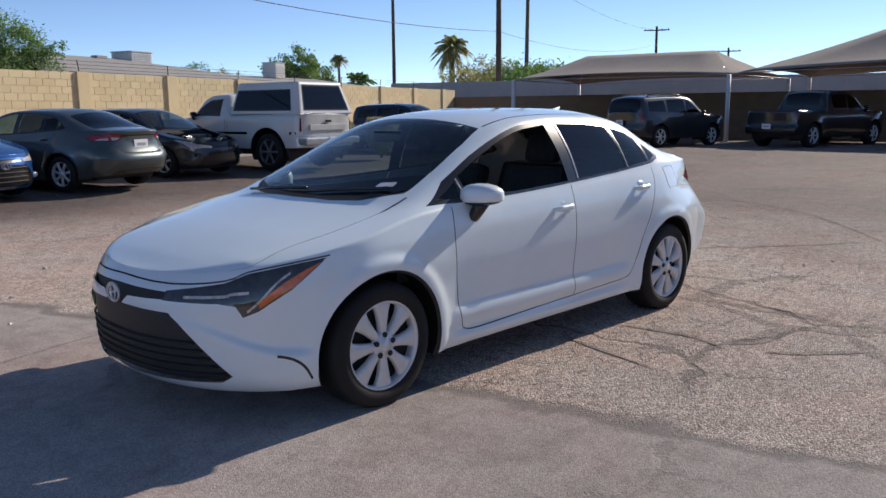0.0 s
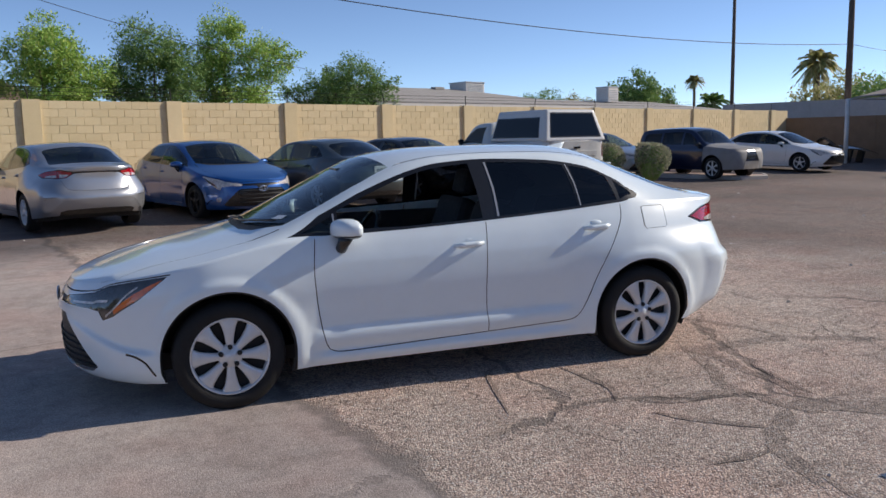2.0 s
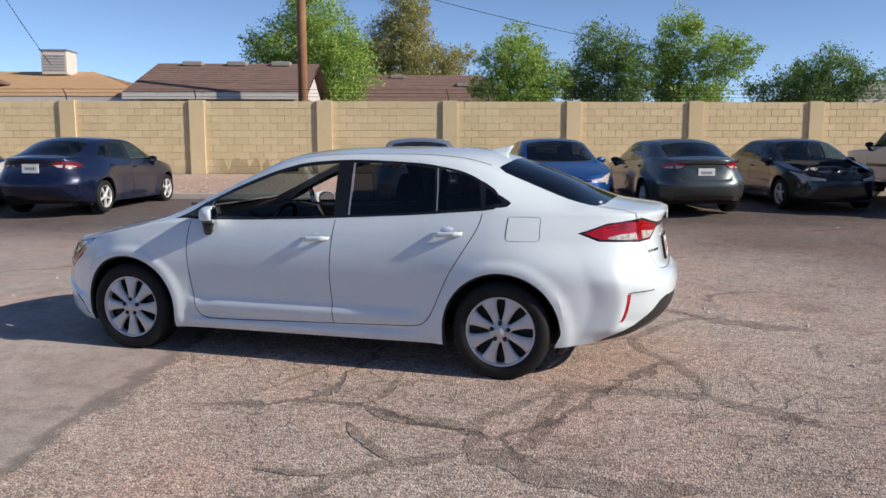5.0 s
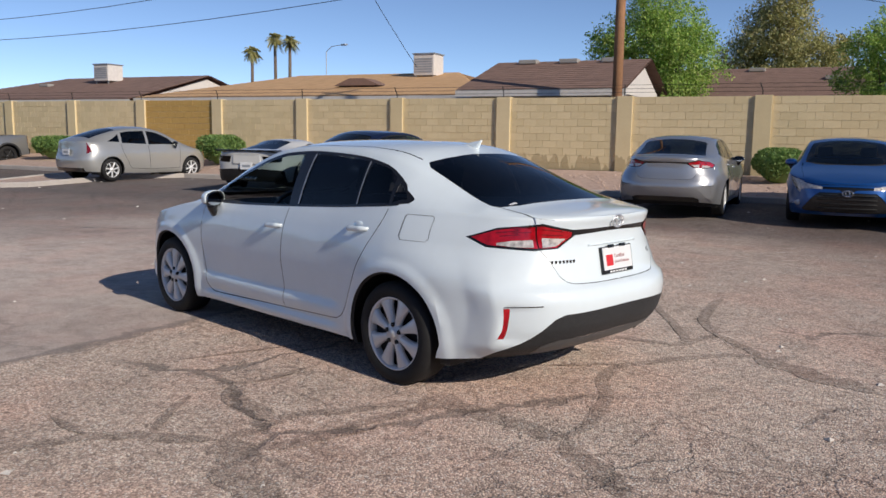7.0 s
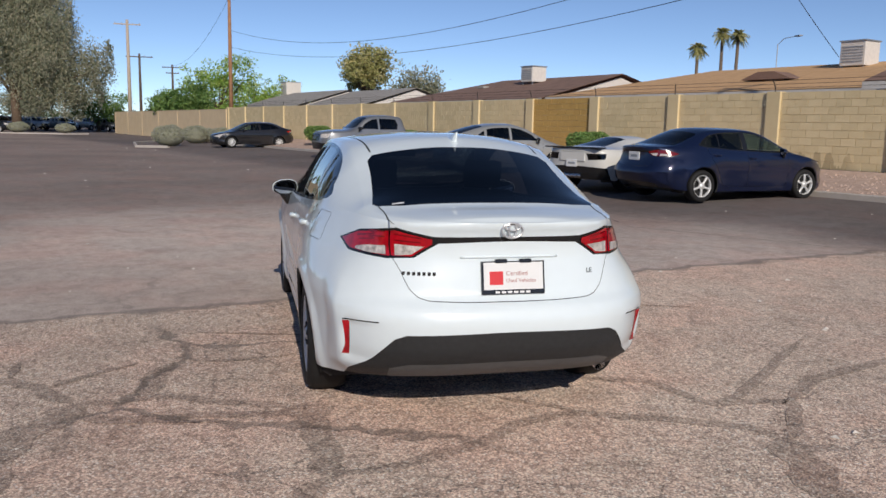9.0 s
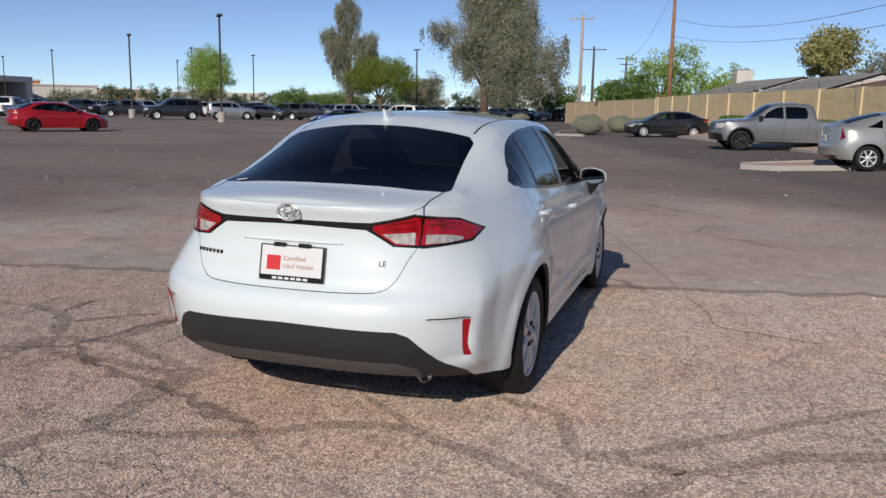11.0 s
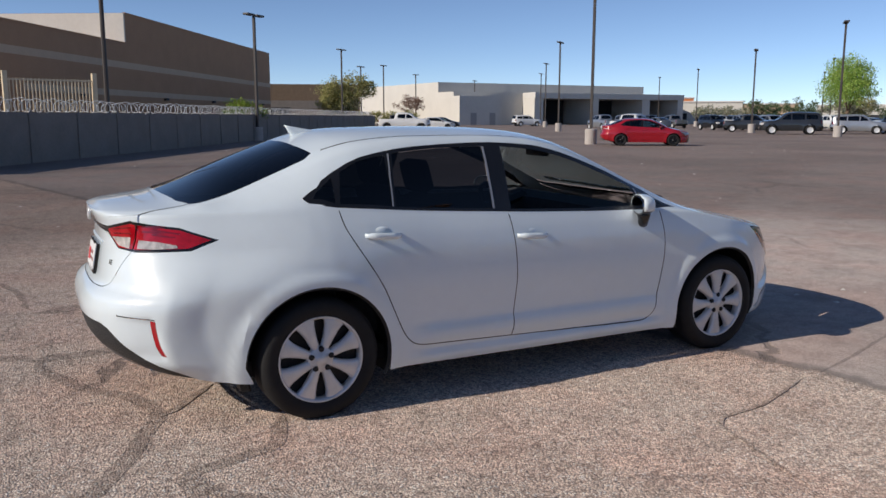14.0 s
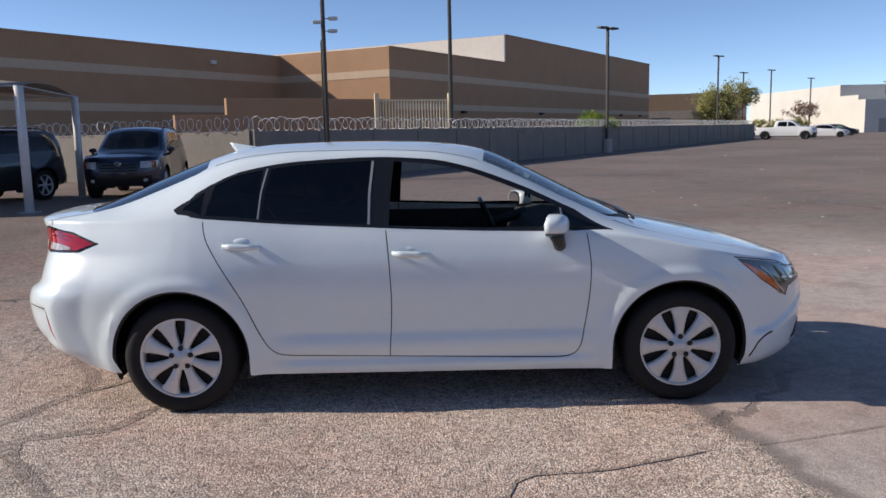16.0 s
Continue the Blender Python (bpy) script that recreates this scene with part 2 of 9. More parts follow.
# ---- cars ----
# A car's skin is two patches: the flanks (u runs round the plan from nose to tail, with the height z) and the deck
# (the same u, with v from the waistline to the middle). Panels, lamps and windows are cut in those flat coordinates.
SEDAN = dict(
    front_start=-1.36, rear_start=1.30, p_front=2.35, p_rear=3.3, flare=0.026, corner=0.036, wheel_x=(-1.35, 1.35), wheel_z=0.305, tyre=0.312, arch=0.372,
    nose=[(0.15, -2.10), (0.19, -2.20), (0.25, -2.255), (0.35, -2.27), (0.5, -2.275), (0.58, -2.265), (0.64, -2.235), (0.70, -2.19), (0.8, -2.10), (1.1, -2.0)],
    tail=[(0.15, 2.02), (0.24, 2.14), (0.34, 2.29), (0.45, 2.365), (0.57, 2.385), (0.645, 2.362), (0.668, 2.325), (0.70, 2.298), (0.76, 2.285), (0.9, 2.265), (0.97, 2.275), (1.03, 2.30), (1.1, 2.30)],
    fang=[(-2.3, 0.57), (-2.14, 0.50), (-2.0, 0.42), (-1.88, 0.375), (-1.72, 0.36)],
    sill=[(0.15, 0.0), (0.20, 0.008), (0.225, 0.016), (0.25, 0.008), (0.275, -0.008), (0.30, 0.0), (0.34, 0.012), (0.37, 0.010), (0.42, -0.008), (0.52, -0.004), (0.62, 0.0)],
    half=[(0.15, 0.82), (0.20, 0.852), (0.27, 0.868), (0.40, 0.874), (0.52, 0.882), (0.66, 0.892), (0.78, 0.884), (0.88, 0.862), (0.95, 0.835), (1.05, 0.785), (1.2, 0.74)],
    taper=[(-2.4, 0.98), (-1.5, 0.985), (-0.6, 1.0), (0.8, 1.0), (1.6, 0.985), (2.4, 0.955)],
    low=[(-2.4, 0.185), (-1.8, 0.17), (-1.0, 0.185), (1.0, 0.20), (1.75, 0.22), (2.1, 0.255), (2.4, 0.30)],
    waist=[(-2.4, 0.66), (-2.19, 0.70), (-2.0, 0.735), (-1.75, 0.785), (-1.45, 0.845), (-1.0, 0.925), (-0.6, 0.935), (0.0, 0.955), (0.7, 0.995), (1.2, 1.03), (1.6, 1.04), (2.0, 1.035), (2.3, 1.03), (2.4, 1.03)],
    middle=[(-2.4, 0.66), (-2.19, 0.705), (-2.02, 0.765), (-1.77, 0.835), (-1.4, 0.915), (-1.2, 0.965), (-1.05, 1.035), (-0.85, 1.135), (-0.55, 1.285), (-0.35, 1.372), (-0.14, 1.412), (0.11, 1.43), (0.52, 1.437), (0.9, 1.43), (1.1, 1.412), (1.25, 1.372), (1.6, 1.245), (1.9, 1.118), (2.0, 1.088), (2.12, 1.075), (2.25, 1.058), (2.3, 1.035), (2.4, 1.03)],
    rail_y=[(-2.4, 0.60), (-1.9, 0.62), (-1.2, 0.70), (-1.0, 0.715), (-0.8, 0.69), (-0.5, 0.655), (-0.2, 0.63), (0.2, 0.61), (0.7, 0.60), (1.1, 0.592), (1.4, 0.595), (1.7, 0.612), (1.95, 0.64), (2.4, 0.63)],
    rail_z=[(-2.4, 0.66), (-2.19, 0.703), (-2.0, 0.75), (-1.75, 0.81), (-1.4, 0.88), (-1.15, 0.935), (-1.0, 0.985), (-0.8, 1.075), (-0.5, 1.215), (-0.2, 1.325), (0.0, 1.362), (0.3, 1.378), (0.7, 1.375), (1.0, 1.345), (1.2, 1.29), (1.45, 1.19), (1.75, 1.09), (1.95, 1.058), (2.3, 1.035), (2.4, 1.03)],
)


class Shape:
    def __init__(self, spec):
        self.s = spec
        self.f = {k: pchip(spec[k]) for k in ("nose", "tail", "half", "taper", "low", "waist", "middle", "rail_y", "rail_z")}
        self.sill = pchip(spec["sill"]) if "sill" in spec else None
        self.fang = pchip(spec["fang"]) if "fang" in spec else None
        self.xa, self.xb = spec["front_start"], spec["rear_start"]
        self.af = self.xa - min(x for _, x in spec["nose"])
        self.ar = max(x for _, x in spec["tail"]) - self.xb
        self.u1 = self.af * math.pi / 2
        self.u2 = self.u1 + self.xb - self.xa
        self.u3 = self.u2 + self.ar * math.pi / 2

    def x(self, u, z):
        if u < self.u1:
            return self.xa - (self.xa - self.f["nose"](z)) * max(math.cos(u / self.u1 * math.pi / 2), 0) ** (2 / self.s["p_front"])
        if u <= self.u2:
            return self.xa + u - self.u1
        return self.xb + (self.f["tail"](z) - self.xb) * max(math.cos((self.u3 - u) / (self.u3 - self.u2) * math.pi / 2), 0) ** (2 / self.s["p_rear"])

    def flank(self, u, z):
        x = self.x(u, z)
        k = 1.0
        if u < self.u1:
            k = max(math.sin(u / self.u1 * math.pi / 2), 0) ** (2 / self.s["p_front"])
        elif u > self.u2:
            k = max(math.sin((self.u3 - u) / (self.u3 - self.u2) * math.pi / 2), 0) ** (2 / self.s["p_rear"])
        w = self.f["half"](z) * self.f["taper"](x)
        if "corner" in self.s:
            # the shoulders draw in above the rear wheels
            w -= 0.068 * smoothstep(0.68, 0.88, z) * smoothstep(1.25, 1.85, x)
        if self.sill:
            w += self.sill(z) * (1 - smoothstep(0.74, 0.92, abs(x + 0.02)))
        if self.fang and x < -1.72:
            zl = self.fang(x)
            w += 0.034 * (1 - smoothstep(zl - 0.022, zl + 0.010, z)) * smoothstep(-1.72, -1.82, x)
        for wx in self.s["wheel_x"]:
            r = math.hypot(x - wx, z - self.s["wheel_z"])
            lip = 0.5 * (1 - smoothstep(1.10 * self.s["arch"], 1.22 * self.s["arch"], r)) + 0.5 * (1 - smoothstep(self.s["arch"], self.s["arch"] * 1.75, r))
            w += self.s.get("flare", 0.014) * 1.25 * lip + 0.012 * (1 - smoothstep(0.2, 0.75, abs(x - wx))) * smoothstep(0.55, 0.75, z)
        y = w * k
        if "corner" in self.s and u > self.u2:
            # the rear corner's upright crease, and the step behind it that holds the reflector
            xc = 2.015 + 0.05 * smoothstep(0.28, 0.50, z) - 0.40 * max(0.0, z - 0.58)
            rise = smoothstep(0.24, 0.34, z) * smoothstep(0.86, 0.56, z)
            y += self.s["corner"] * rise * max(0.0, 1 - abs(x - xc) / (0.17 if x < xc else 0.24))
            xa = 2.062 + 0.25 * (z - 0.385)
            y -= 0.019 * smoothstep(xa, xa + 0.018, x) * (1 - smoothstep(xa + 0.02, xa + 0.22, x)) * smoothstep(0.345, 0.39, z) * smoothstep(0.585, 0.55, z)
        return Vector((x, -y, z))

    def span(self, u):
        """Lowest and highest z of the flank at u."""
        x = self.x(u, 0.7)
        return self.f["low"](x), self.f["waist"](x)

    def deck(self, u, v):
        b = self.flank(u, self.span(u)[1])
        yb, x = -b.y, b.x
        yr = min(self.f["rail_y"](x), 0.93 * yb)
        zm = self.f["middle"](x)
        zr = min(max(self.f["rail_z"](x), b.z), max(zm, b.z))
        # three short legs: up the glass, round the rail, over the crown
        if v < 0.5:
            t = v / 0.5
            y, z = yb + (yr - yb) * t, b.z + (zr - b.z) * t
            bulge = 0.022 * math.sin(math.pi * t) * smoothstep(0.05, 0.25, zr - b.z)
            return Vector((x, -(y + bulge), z + bulge * 0.3))
        t = (v - 0.5) / 0.5
        y = yr * (1 - t)
        crown = 1 - (1 - t) ** 2.3
        return Vector((x, -y, zr + (zm - zr) * crown))

    def u_at(self, x=None, y=None, z=0.7, rear=False, deck=False):
        """The u at which the skin has this x (flank), or this |y| on the nose or the tail."""
        if y is not None:
            lo, hi = (self.u2, self.u3) if rear else (0.0, self.u1)
            for _ in range(40):
                m = (lo + hi) / 2
                if (-self.flank(m, z).y > y) == rear:
                    lo = m
                else:
                    hi = m
            return (lo + hi) / 2
        lo, hi = 0.0, self.u3
        for _ in range(40):
            m = (lo + hi) / 2
            xm = self.x(m, self.span(m)[1] if deck else z)
            lo, hi = (m, hi) if xm < x else (lo, m)
        return (lo + hi) / 2

    def on_flank(self, pts):
        """Points ('s', x, z) on the side, ('f', y, z) on the nose, ('r', y, z) on the tail, as (u, z)."""
        return [(self.u_at(x=a, z=z) if k == "s" else self.u_at(y=a, z=z, rear=k == "r"), z) for k, a, z in pts]

    def on_deck(self, pts):
        """Points ('z', x, z) on the side glass or ('y', x, y) on the top, as (u, v)."""
        out = []
        for k, x, a in pts:
            u = self.u_at(x=x, deck=True)
            lo, hi = (0.0, 0.5) if k == "z" else (0.0, 1.0)
            for _ in range(30):
                m = (lo + hi) / 2
                p = self.deck(u, m)
                up = p.z < a if k == "z" else -p.y > a
                lo, hi = (m, hi) if up else (lo, m)
            out.append((u, (lo + hi) / 2))
        return out


def strip(pts, w, sx=1.0):
    """The outline of a thin line of width w along 2D points; sx scales the second axis to metres."""
    left, right = [], []
    for i, p in enumerate(pts):
        a, b = pts[max(i - 1, 0)], pts[min(i + 1, len(pts) - 1)]
        dx, dy = b[0] - a[0], (b[1] - a[1]) * sx
        n = math.hypot(dx, dy) or 1
        ox, oy = -dy / n * w / 2, dx / n * w / 2 / sx
        left.append((p[0] + ox, p[1] + oy))
        right.append((p[0] - ox, p[1] - oy))
    return left + right[::-1]


def fine(pts, step=0.05):
    """The same outline with more points (rounded by Catmull-Rom where it bends gently)."""
    out = []
    for (x0, y0), (x1, y1) in zip(pts, pts[1:]):
        n = max(1, int(math.hypot(x1 - x0, y1 - y0) / step))
        out += [(x0 + (x1 - x0) * i / n, y0 + (y1 - y0) * i / n) for i in range(n)]
    return out + [pts[-1]]


def spline(pts, n=5):
    out = []
    for i in range(len(pts) - 1):
        p0, p1, p2, p3 = pts[max(i - 1, 0)], pts[i], pts[i + 1], pts[min(i + 2, len(pts) - 1)]
        for k in range(n):
            t = k / n
            out.append(tuple(0.5 * (2 * b + (c - a) * t + (2 * a - 5 * b + 4 * c - d) * t * t + (3 * b - a - 3 * c + d) * t ** 3) for a, b, c, d in zip(p0, p1, p2, p3)))
    return out + [pts[-1]]


def patch(grid, regions, place):
    """Cuts a flat grid of (a, b) rows along the regions' outlines and returns {name: (points, faces)} laid on the skin.
    regions: (name, outline) in order, a later one over an earlier one; name None deletes."""
    bm = bmesh.new()
    vs = [[bm.verts.new((a, b, 0)) for a, b in row] for row in grid]
    for r0, r1 in zip(vs, vs[1:]):
        for i in range(len(r0) - 1):
            bm.faces.new((r0[i], r0[i + 1], r1[i + 1], r1[i]))
    for _, poly in regions:
        ax0, ax1 = min(p[0] for p in poly), max(p[0] for p in poly)
        ay0, ay1 = min(p[1] for p in poly), max(p[1] for p in poly)
        near = [f for f in bm.faces if any(v.co.x >= ax0 - 0.02 for v in f.verts) and any(v.co.x <= ax1 + 0.02 for v in f.verts) and any(v.co.y >= ay0 - 0.02 for v in f.verts) and any(v.co.y <= ay1 + 0.02 for v in f.verts)]
        near = set(near)
        for (x0, y0), (x1, y1) in zip(poly, poly[1:] + poly[:1]):
            if math.hypot(x1 - x0, y1 - y0) < 1e-5:
                continue
            lx0, lx1, ly0, ly1 = min(x0, x1) - 1e-4, max(x0, x1) + 1e-4, min(y0, y1) - 1e-4, max(y0, y1) + 1e-4
            sel = []
            for f in near:
                xs, ys = [v.co.x for v in f.verts], [v.co.y for v in f.verts]
                if max(xs) > lx0 and min(xs) < lx1 and max(ys) > ly0 and min(ys) < ly1:
                    sel.append(f)
            if not sel:
                continue
            geom = sel + list({e for f in sel for e in f.edges}) + list({v for f in sel for v in f.verts})
            out = bmesh.ops.bisect_plane(bm, geom=geom, dist=1e-6, plane_co=(x0, y0, 0), plane_no=(y0 - y1, x1 - x0, 0))
            near.update(g for g in out["geom"] if isinstance(g, bmesh.types.BMFace))
            near = {f for f in near if f.is_valid}
    out = {}
    where = {}
    for f in bm.faces:
        c = f.calc_center_median()
        name = "skin"
        for key, poly in regions:
            if inside((c.x, c.y), poly):
                name = key
        if name is None:
            continue
        pts, faces, index = out.setdefault(name, ([], [], {}))
        ids = []
        for v in f.verts:
            if v not in where:
                where[v] = place(v.co.x, v.co.y)
            if v not in index:
                index[v] = len(pts)
                pts.append(where[v])
            ids.append(index[v])
        faces.append(ids)
    bm.free()
    return {k: (p, f) for k, (p, f, _) in out.items()}


def skin_mesh(name, pieces, material, sides="both", sink=0.0):
    """One mesh from patch pieces: both halves joined, or the left or the right half alone."""
    bm = bmesh.new()
    for pts, faces in pieces:
        for sy in {"both": (1, -1), "left": (1,), "right": (-1,)}[sides]:
            vs = [bm.verts.new((p.x, p.y * sy, p.z)) for p in pts]
            for ids in faces:
                try:
                    bm.faces.new([vs[i] for i in (ids if sy < 0 else reversed(ids))])
                except ValueError:
                    pass
    bmesh.ops.remove_doubles(bm, verts=bm.verts, dist=2e-4)
    bm.normal_update()
    if sink:
        for v in bm.verts:
            v.co -= v.normal * sink
    me = bpy.data.meshes.new(name)
    bm.to_mesh(me)
    bm.free()
    me.materials.append(material)
    me.polygons.foreach_set("use_smooth", [True] * len(me.polygons))
    return me


def under(name, me, parent, label=""):
    ob = new(name, me)
    ob.parent = parent
    if label:
        ob["label"] = label
    return ob


def circle(cx, cy, r, n=36, a0=0.0, a1=360.0):
    return [(cx + r * math.cos(radians(a0 + (a1 - a0) * i / n)), cy + r * math.sin(radians(a0 + (a1 - a0) * i / n))) for i in range(n)]


def wheel_arch(shape, wx, r=None):
    z0, r = shape.s["wheel_z"], r or shape.s["arch"]
    pts = [(wx + r * math.cos(radians(a)), z0 + r * math.sin(radians(a))) for a in range(180, -1, -6)]
    pts = [(wx - r * 0.985, 0.0)] + pts + [(wx + r * 0.985, 0.0)]
    return [(shape.u_at(x=x, z=max(z, 0.2)), z) for x, z in pts]


def side_y(shape, x, z):
    u = shape.u_at(x=x, z=z)
    return shape.flank(u, z).y


def wheel_well(shape, wx, parent):
    """A dark liner behind the wheel, with a folded lip at the arch's edge."""
    z0, r = shape.s["wheel_z"], shape.s["arch"]
    for sy in (1, -1):
        bm = bmesh.new()
        rows = []
        for a in range(-20, 201, 10):
            x, z = wx + r * math.cos(radians(a)), z0 + r * math.sin(radians(a))
            y = side_y(shape, x, max(z, 0.2)) + 0.004
            rows.append([bm.verts.new((wx + rr * math.cos(radians(a)), yy * sy, z0 + rr * math.sin(radians(a)))) for rr, yy in ((r, y), (r - 0.012, y + 0.012), (r + 0.03, y + 0.05), (r + 0.03, -0.45), (0.05, -0.45))])
        for r0, r1 in zip(rows, rows[1:]):
            for i in range(4):
                bm.faces.new((r0[i], r0[i + 1], r1[i + 1], r1[i]))
        part("wheel_arch_liner", bm, STEEL_BLACK, parent)


def build_wheel(shape, parent, x, side, rim_mat, r=None, spokes=8, width=0.205, full=True, y=None, face_style="paddle"):
    """Tyre, rim, spokes, hub and nuts of one wheel; side is -1 or 1 along y."""
    r = r or shape.s["tyre"]
    y = y if y is not None else side * (-side_y(shape, x, 0.62) - 0.036)
    hub = new("wheel")
    hub.parent = parent
    hub.matrix_basis = pose(x, y, shape.s["wheel_z"]) @ pose(0, 0, 0, 0, 0, 180 if side > 0 else 0)
    rr = r * (0.70 if full else 0.68)
    seg = 40 if full else 20
    # outside of the wheel looks along -y
    bm = lathe(bmesh.new(), [(rr, 0.0), (rr + 0.012, -0.006), (r * 0.80, -0.014), (r * 0.90, -0.010), (r * 0.965, 0.006), (r * 0.992, 0.022), (r, 0.05), (r, width - 0.05), (r * 0.97, width - 0.01), (r * 0.8, width), (rr, width - 0.02)], seg)
    part("tyre", bm, RUBBER, hub, smooth=True)
    bm = lathe(bmesh.new(), [(rr - 0.012, 0.055), (rr - 0.014, 0.012), (rr - 0.006, 0.001), (rr + 0.001, -0.003), (rr + 0.001, 0.02)], seg)
    part("rim", bm, rim_mat, hub, smooth=True)
    bm = lathe(bmesh.new(), [(rr - 0.01, 0.06), (0.01, 0.07)], seg)
    part("brake_disc", bm, STEEL_BLACK, hub, smooth=True)
    for k in range(spokes):
        m = pose(0, 0, 0, 0, 360.0 / spokes * k + (360 / spokes / 2 if x > 0 else 0), 0)
        bm = bmesh.new()
        r0, r1, r2 = 0.040, 0.115 / 0.208 * rr, rr - 0.006
        w0, w1, w2, w3 = (0.0185, 0.0255, 0.036, 0.060) if face_style == "paddle" else (0.018, 0.018, 0.020, 0.026)
        k_ = rr / 0.208
        prof = [(r0, w0 * k_, 0.012), (r0 + 0.03, w0 * k_ * 1.05, 0.006), (r1, w1 * k_, 0.004), (r2 - 0.045, w2 * k_, 0.006), (r2 - 0.018, (w2 + w3) / 2 * k_, 0.009), (r2, w3 * k_, 0.014)]
        rows = []
        for rad, w, d in prof:
            rows.append([bm.verts.new(m @ Vector((xx, yy, rad))) for xx, yy in ((-w, d + 0.03), (-w, d + 0.006), (-w * 0.62, d - 0.003), (0, d - 0.004), (w * 0.62, d - 0.003), (w, d + 0.006), (w, d + 0.03))])
        for a, b in zip(rows, rows[1:]):
            for i in range(6):
                bm.faces.new((a[i], a[i + 1], b[i + 1], b[i]))
        part("spoke", bm, rim_mat, hub, smooth=True)
    bm = lathe(bmesh.new(), [(0.069, 0.03), (0.067, 0.009), (0.058, 0.002), (0.034, 0.001), (0.031, -0.006), (0.0005, -0.007)], 24)
    part("hub_cap", bm, rim_mat, hub, smooth=True)
    if full:
        for k in range(5):
            a = 2 * math.pi * (k / 5 + 0.25)
            bm = lathe(bmesh.new(), [(0.0145, 0.012), (0.0145, -0.0035), (0.010, -0.0065), (0.0005, -0.0065)], 8, Matrix.Translation((0.054 * math.cos(a), 0, 0.054 * math.sin(a))))
            part("wheel_nut", bm, STEEL_BLACK, hub)
    return hub


def door_mirror(parent, shape_mat, side, x=-0.66, y=-0.90, z=0.975):
    """A door mirror on its dark foot; side -1 is the driver's. The outer end sits further back."""
    def shell(grow):
        bm = bmesh.new()
        bmesh.ops.create_uvsphere(bm, u_segments=22, v_segments=14, radius=1.0)
        for v in bm.verts:
            c = [math.copysign(abs(q) ** 0.72, q) * grow for q in v.co]
            k = 1 - 0.16 * max(0, -c[1])
            v.co = Vector((min(c[0], 0.38) * 0.080 - 0.034 * c[1], c[1] * 0.100 + 0.004, c[2] * (0.066 if c[2] > 0 else 0.056) * k))
        if side > 0:
            bmesh.ops.scale(bm, vec=(1, -1, 1), verts=bm.verts)
            bmesh.ops.reverse_faces(bm, faces=bm.faces)
        return bm

    s = -1 if side < 0 else 1
    body = part("door_mirror", shell(0.965), BLACK_TRIM, parent, smooth=True)
    body.matrix_basis = pose(x, abs(y) * s, z)
    cap = shell(1.0)
    spare = []
    for f in cap.faces:
        c = f.calc_center_median()
        if c.z < -0.026 or c.x - 0.34 * s * c.y > 0.027:
            spare.append(f)
    bmesh.ops.delete(cap, geom=spare, context="FACES")
    bmesh.ops.solidify(cap, geom=cap.faces[:], thickness=0.003)
    part("mirror_cap", cap, shape_mat, body, smooth=True)
    bm = bmesh.new()
    lathe(bm, [(0.0, 0.0), (0.078, 0.0), (0.080, 0.002), (0.077, 0.004)], 24)
    for v in bm.verts:
        w, t = v.co.x * 1.02, v.co.y
        v.co = Vector((0.0335 - t + 0.34 * w, s * (w - 0.002), v.co.z * 0.62 + 0.003))
    bmesh.ops.recalc_face_normals(bm, faces=bm.faces)
    part("mirror_glass", bm, MIRROR_DARK, body)
    bm = bmesh.new()
    tube(bm, [(-0.012, 0.0, -0.030), (-0.026, -s * 0.012, -0.072), (-0.036, -s * 0.030, -0.104), (-0.040, -s * 0.085, -0.116)], [0.046, 0.036, 0.034, 0.030], 12)
    part("mirror_foot", bm, BLACK_TRIM, body, smooth=True)
    return body


def door_handle(parent, shape, x, z, side, material):
    y = -side_y(shape, x, z)
    bm = bmesh.new()
    rows = []
    for i in range(13):
        t = i / 12
        xx = -0.10 + 0.20 * t
        out = 0.030 * min(1, 4 * t, 4 * (1 - t)) ** 0.6 + 0.002
        hh = 0.016 if 0.1 < t < 0.9 else 0.011
        rows.append([bm.verts.new((x + xx, side * (y + out + oy), z + oz + 0.01 * t)) for oy, oz in ((-0.016, -hh), (-0.003, -hh), (0.004, 0), (-0.003, hh), (-0.016, hh))])
    for a, b in zip(rows, rows[1:]):
        for i in range(4):
            bm.faces.new((a[i], a[i + 1], b[i + 1], b[i]))
    bm.faces.new(rows[0])
    bm.faces.new(rows[-1])
    bmesh.ops.recalc_face_normals(bm, faces=bm.faces)
    h = part("door_handle", bm, material, parent, smooth=True)
    bm = bmesh.new()
    bmesh.ops.create_uvsphere(bm, u_segments=14, v_segments=8, radius=1.0, matrix=Matrix.Translation((x, side * (y - 0.020), z + 0.016)) @ Matrix.Diagonal((0.06, 0.0150, 0.034, 1)))
    part("handle_recess", bm, material, parent, smooth=True)
    return h


def seat(parent, x, y, w=0.5):
    bm = bmesh.new()
    box(bm, (x - 0.26, y - w / 2, 0.34), (x + 0.25, y + w / 2, 0.52), 0.05)
    s = part("seat_cushion", bm, CABIN, parent)
    bm = bmesh.new()
    box(bm, (-0.06, -w / 2, 0.0), (0.08, w / 2, 0.60), 0.05, pose(x + 0.26, y, 0.48, 0, 20, 0))
    part("seat_back", bm, CABIN, s)
    bm = bmesh.new()
    box(bm, (-0.04, -0.13, 0.0), (0.05, 0.13, 0.19), 0.04, pose(x + 0.49, y, 1.07, 0, 16, 0))
    part("head_restraint", bm, CABIN, s)


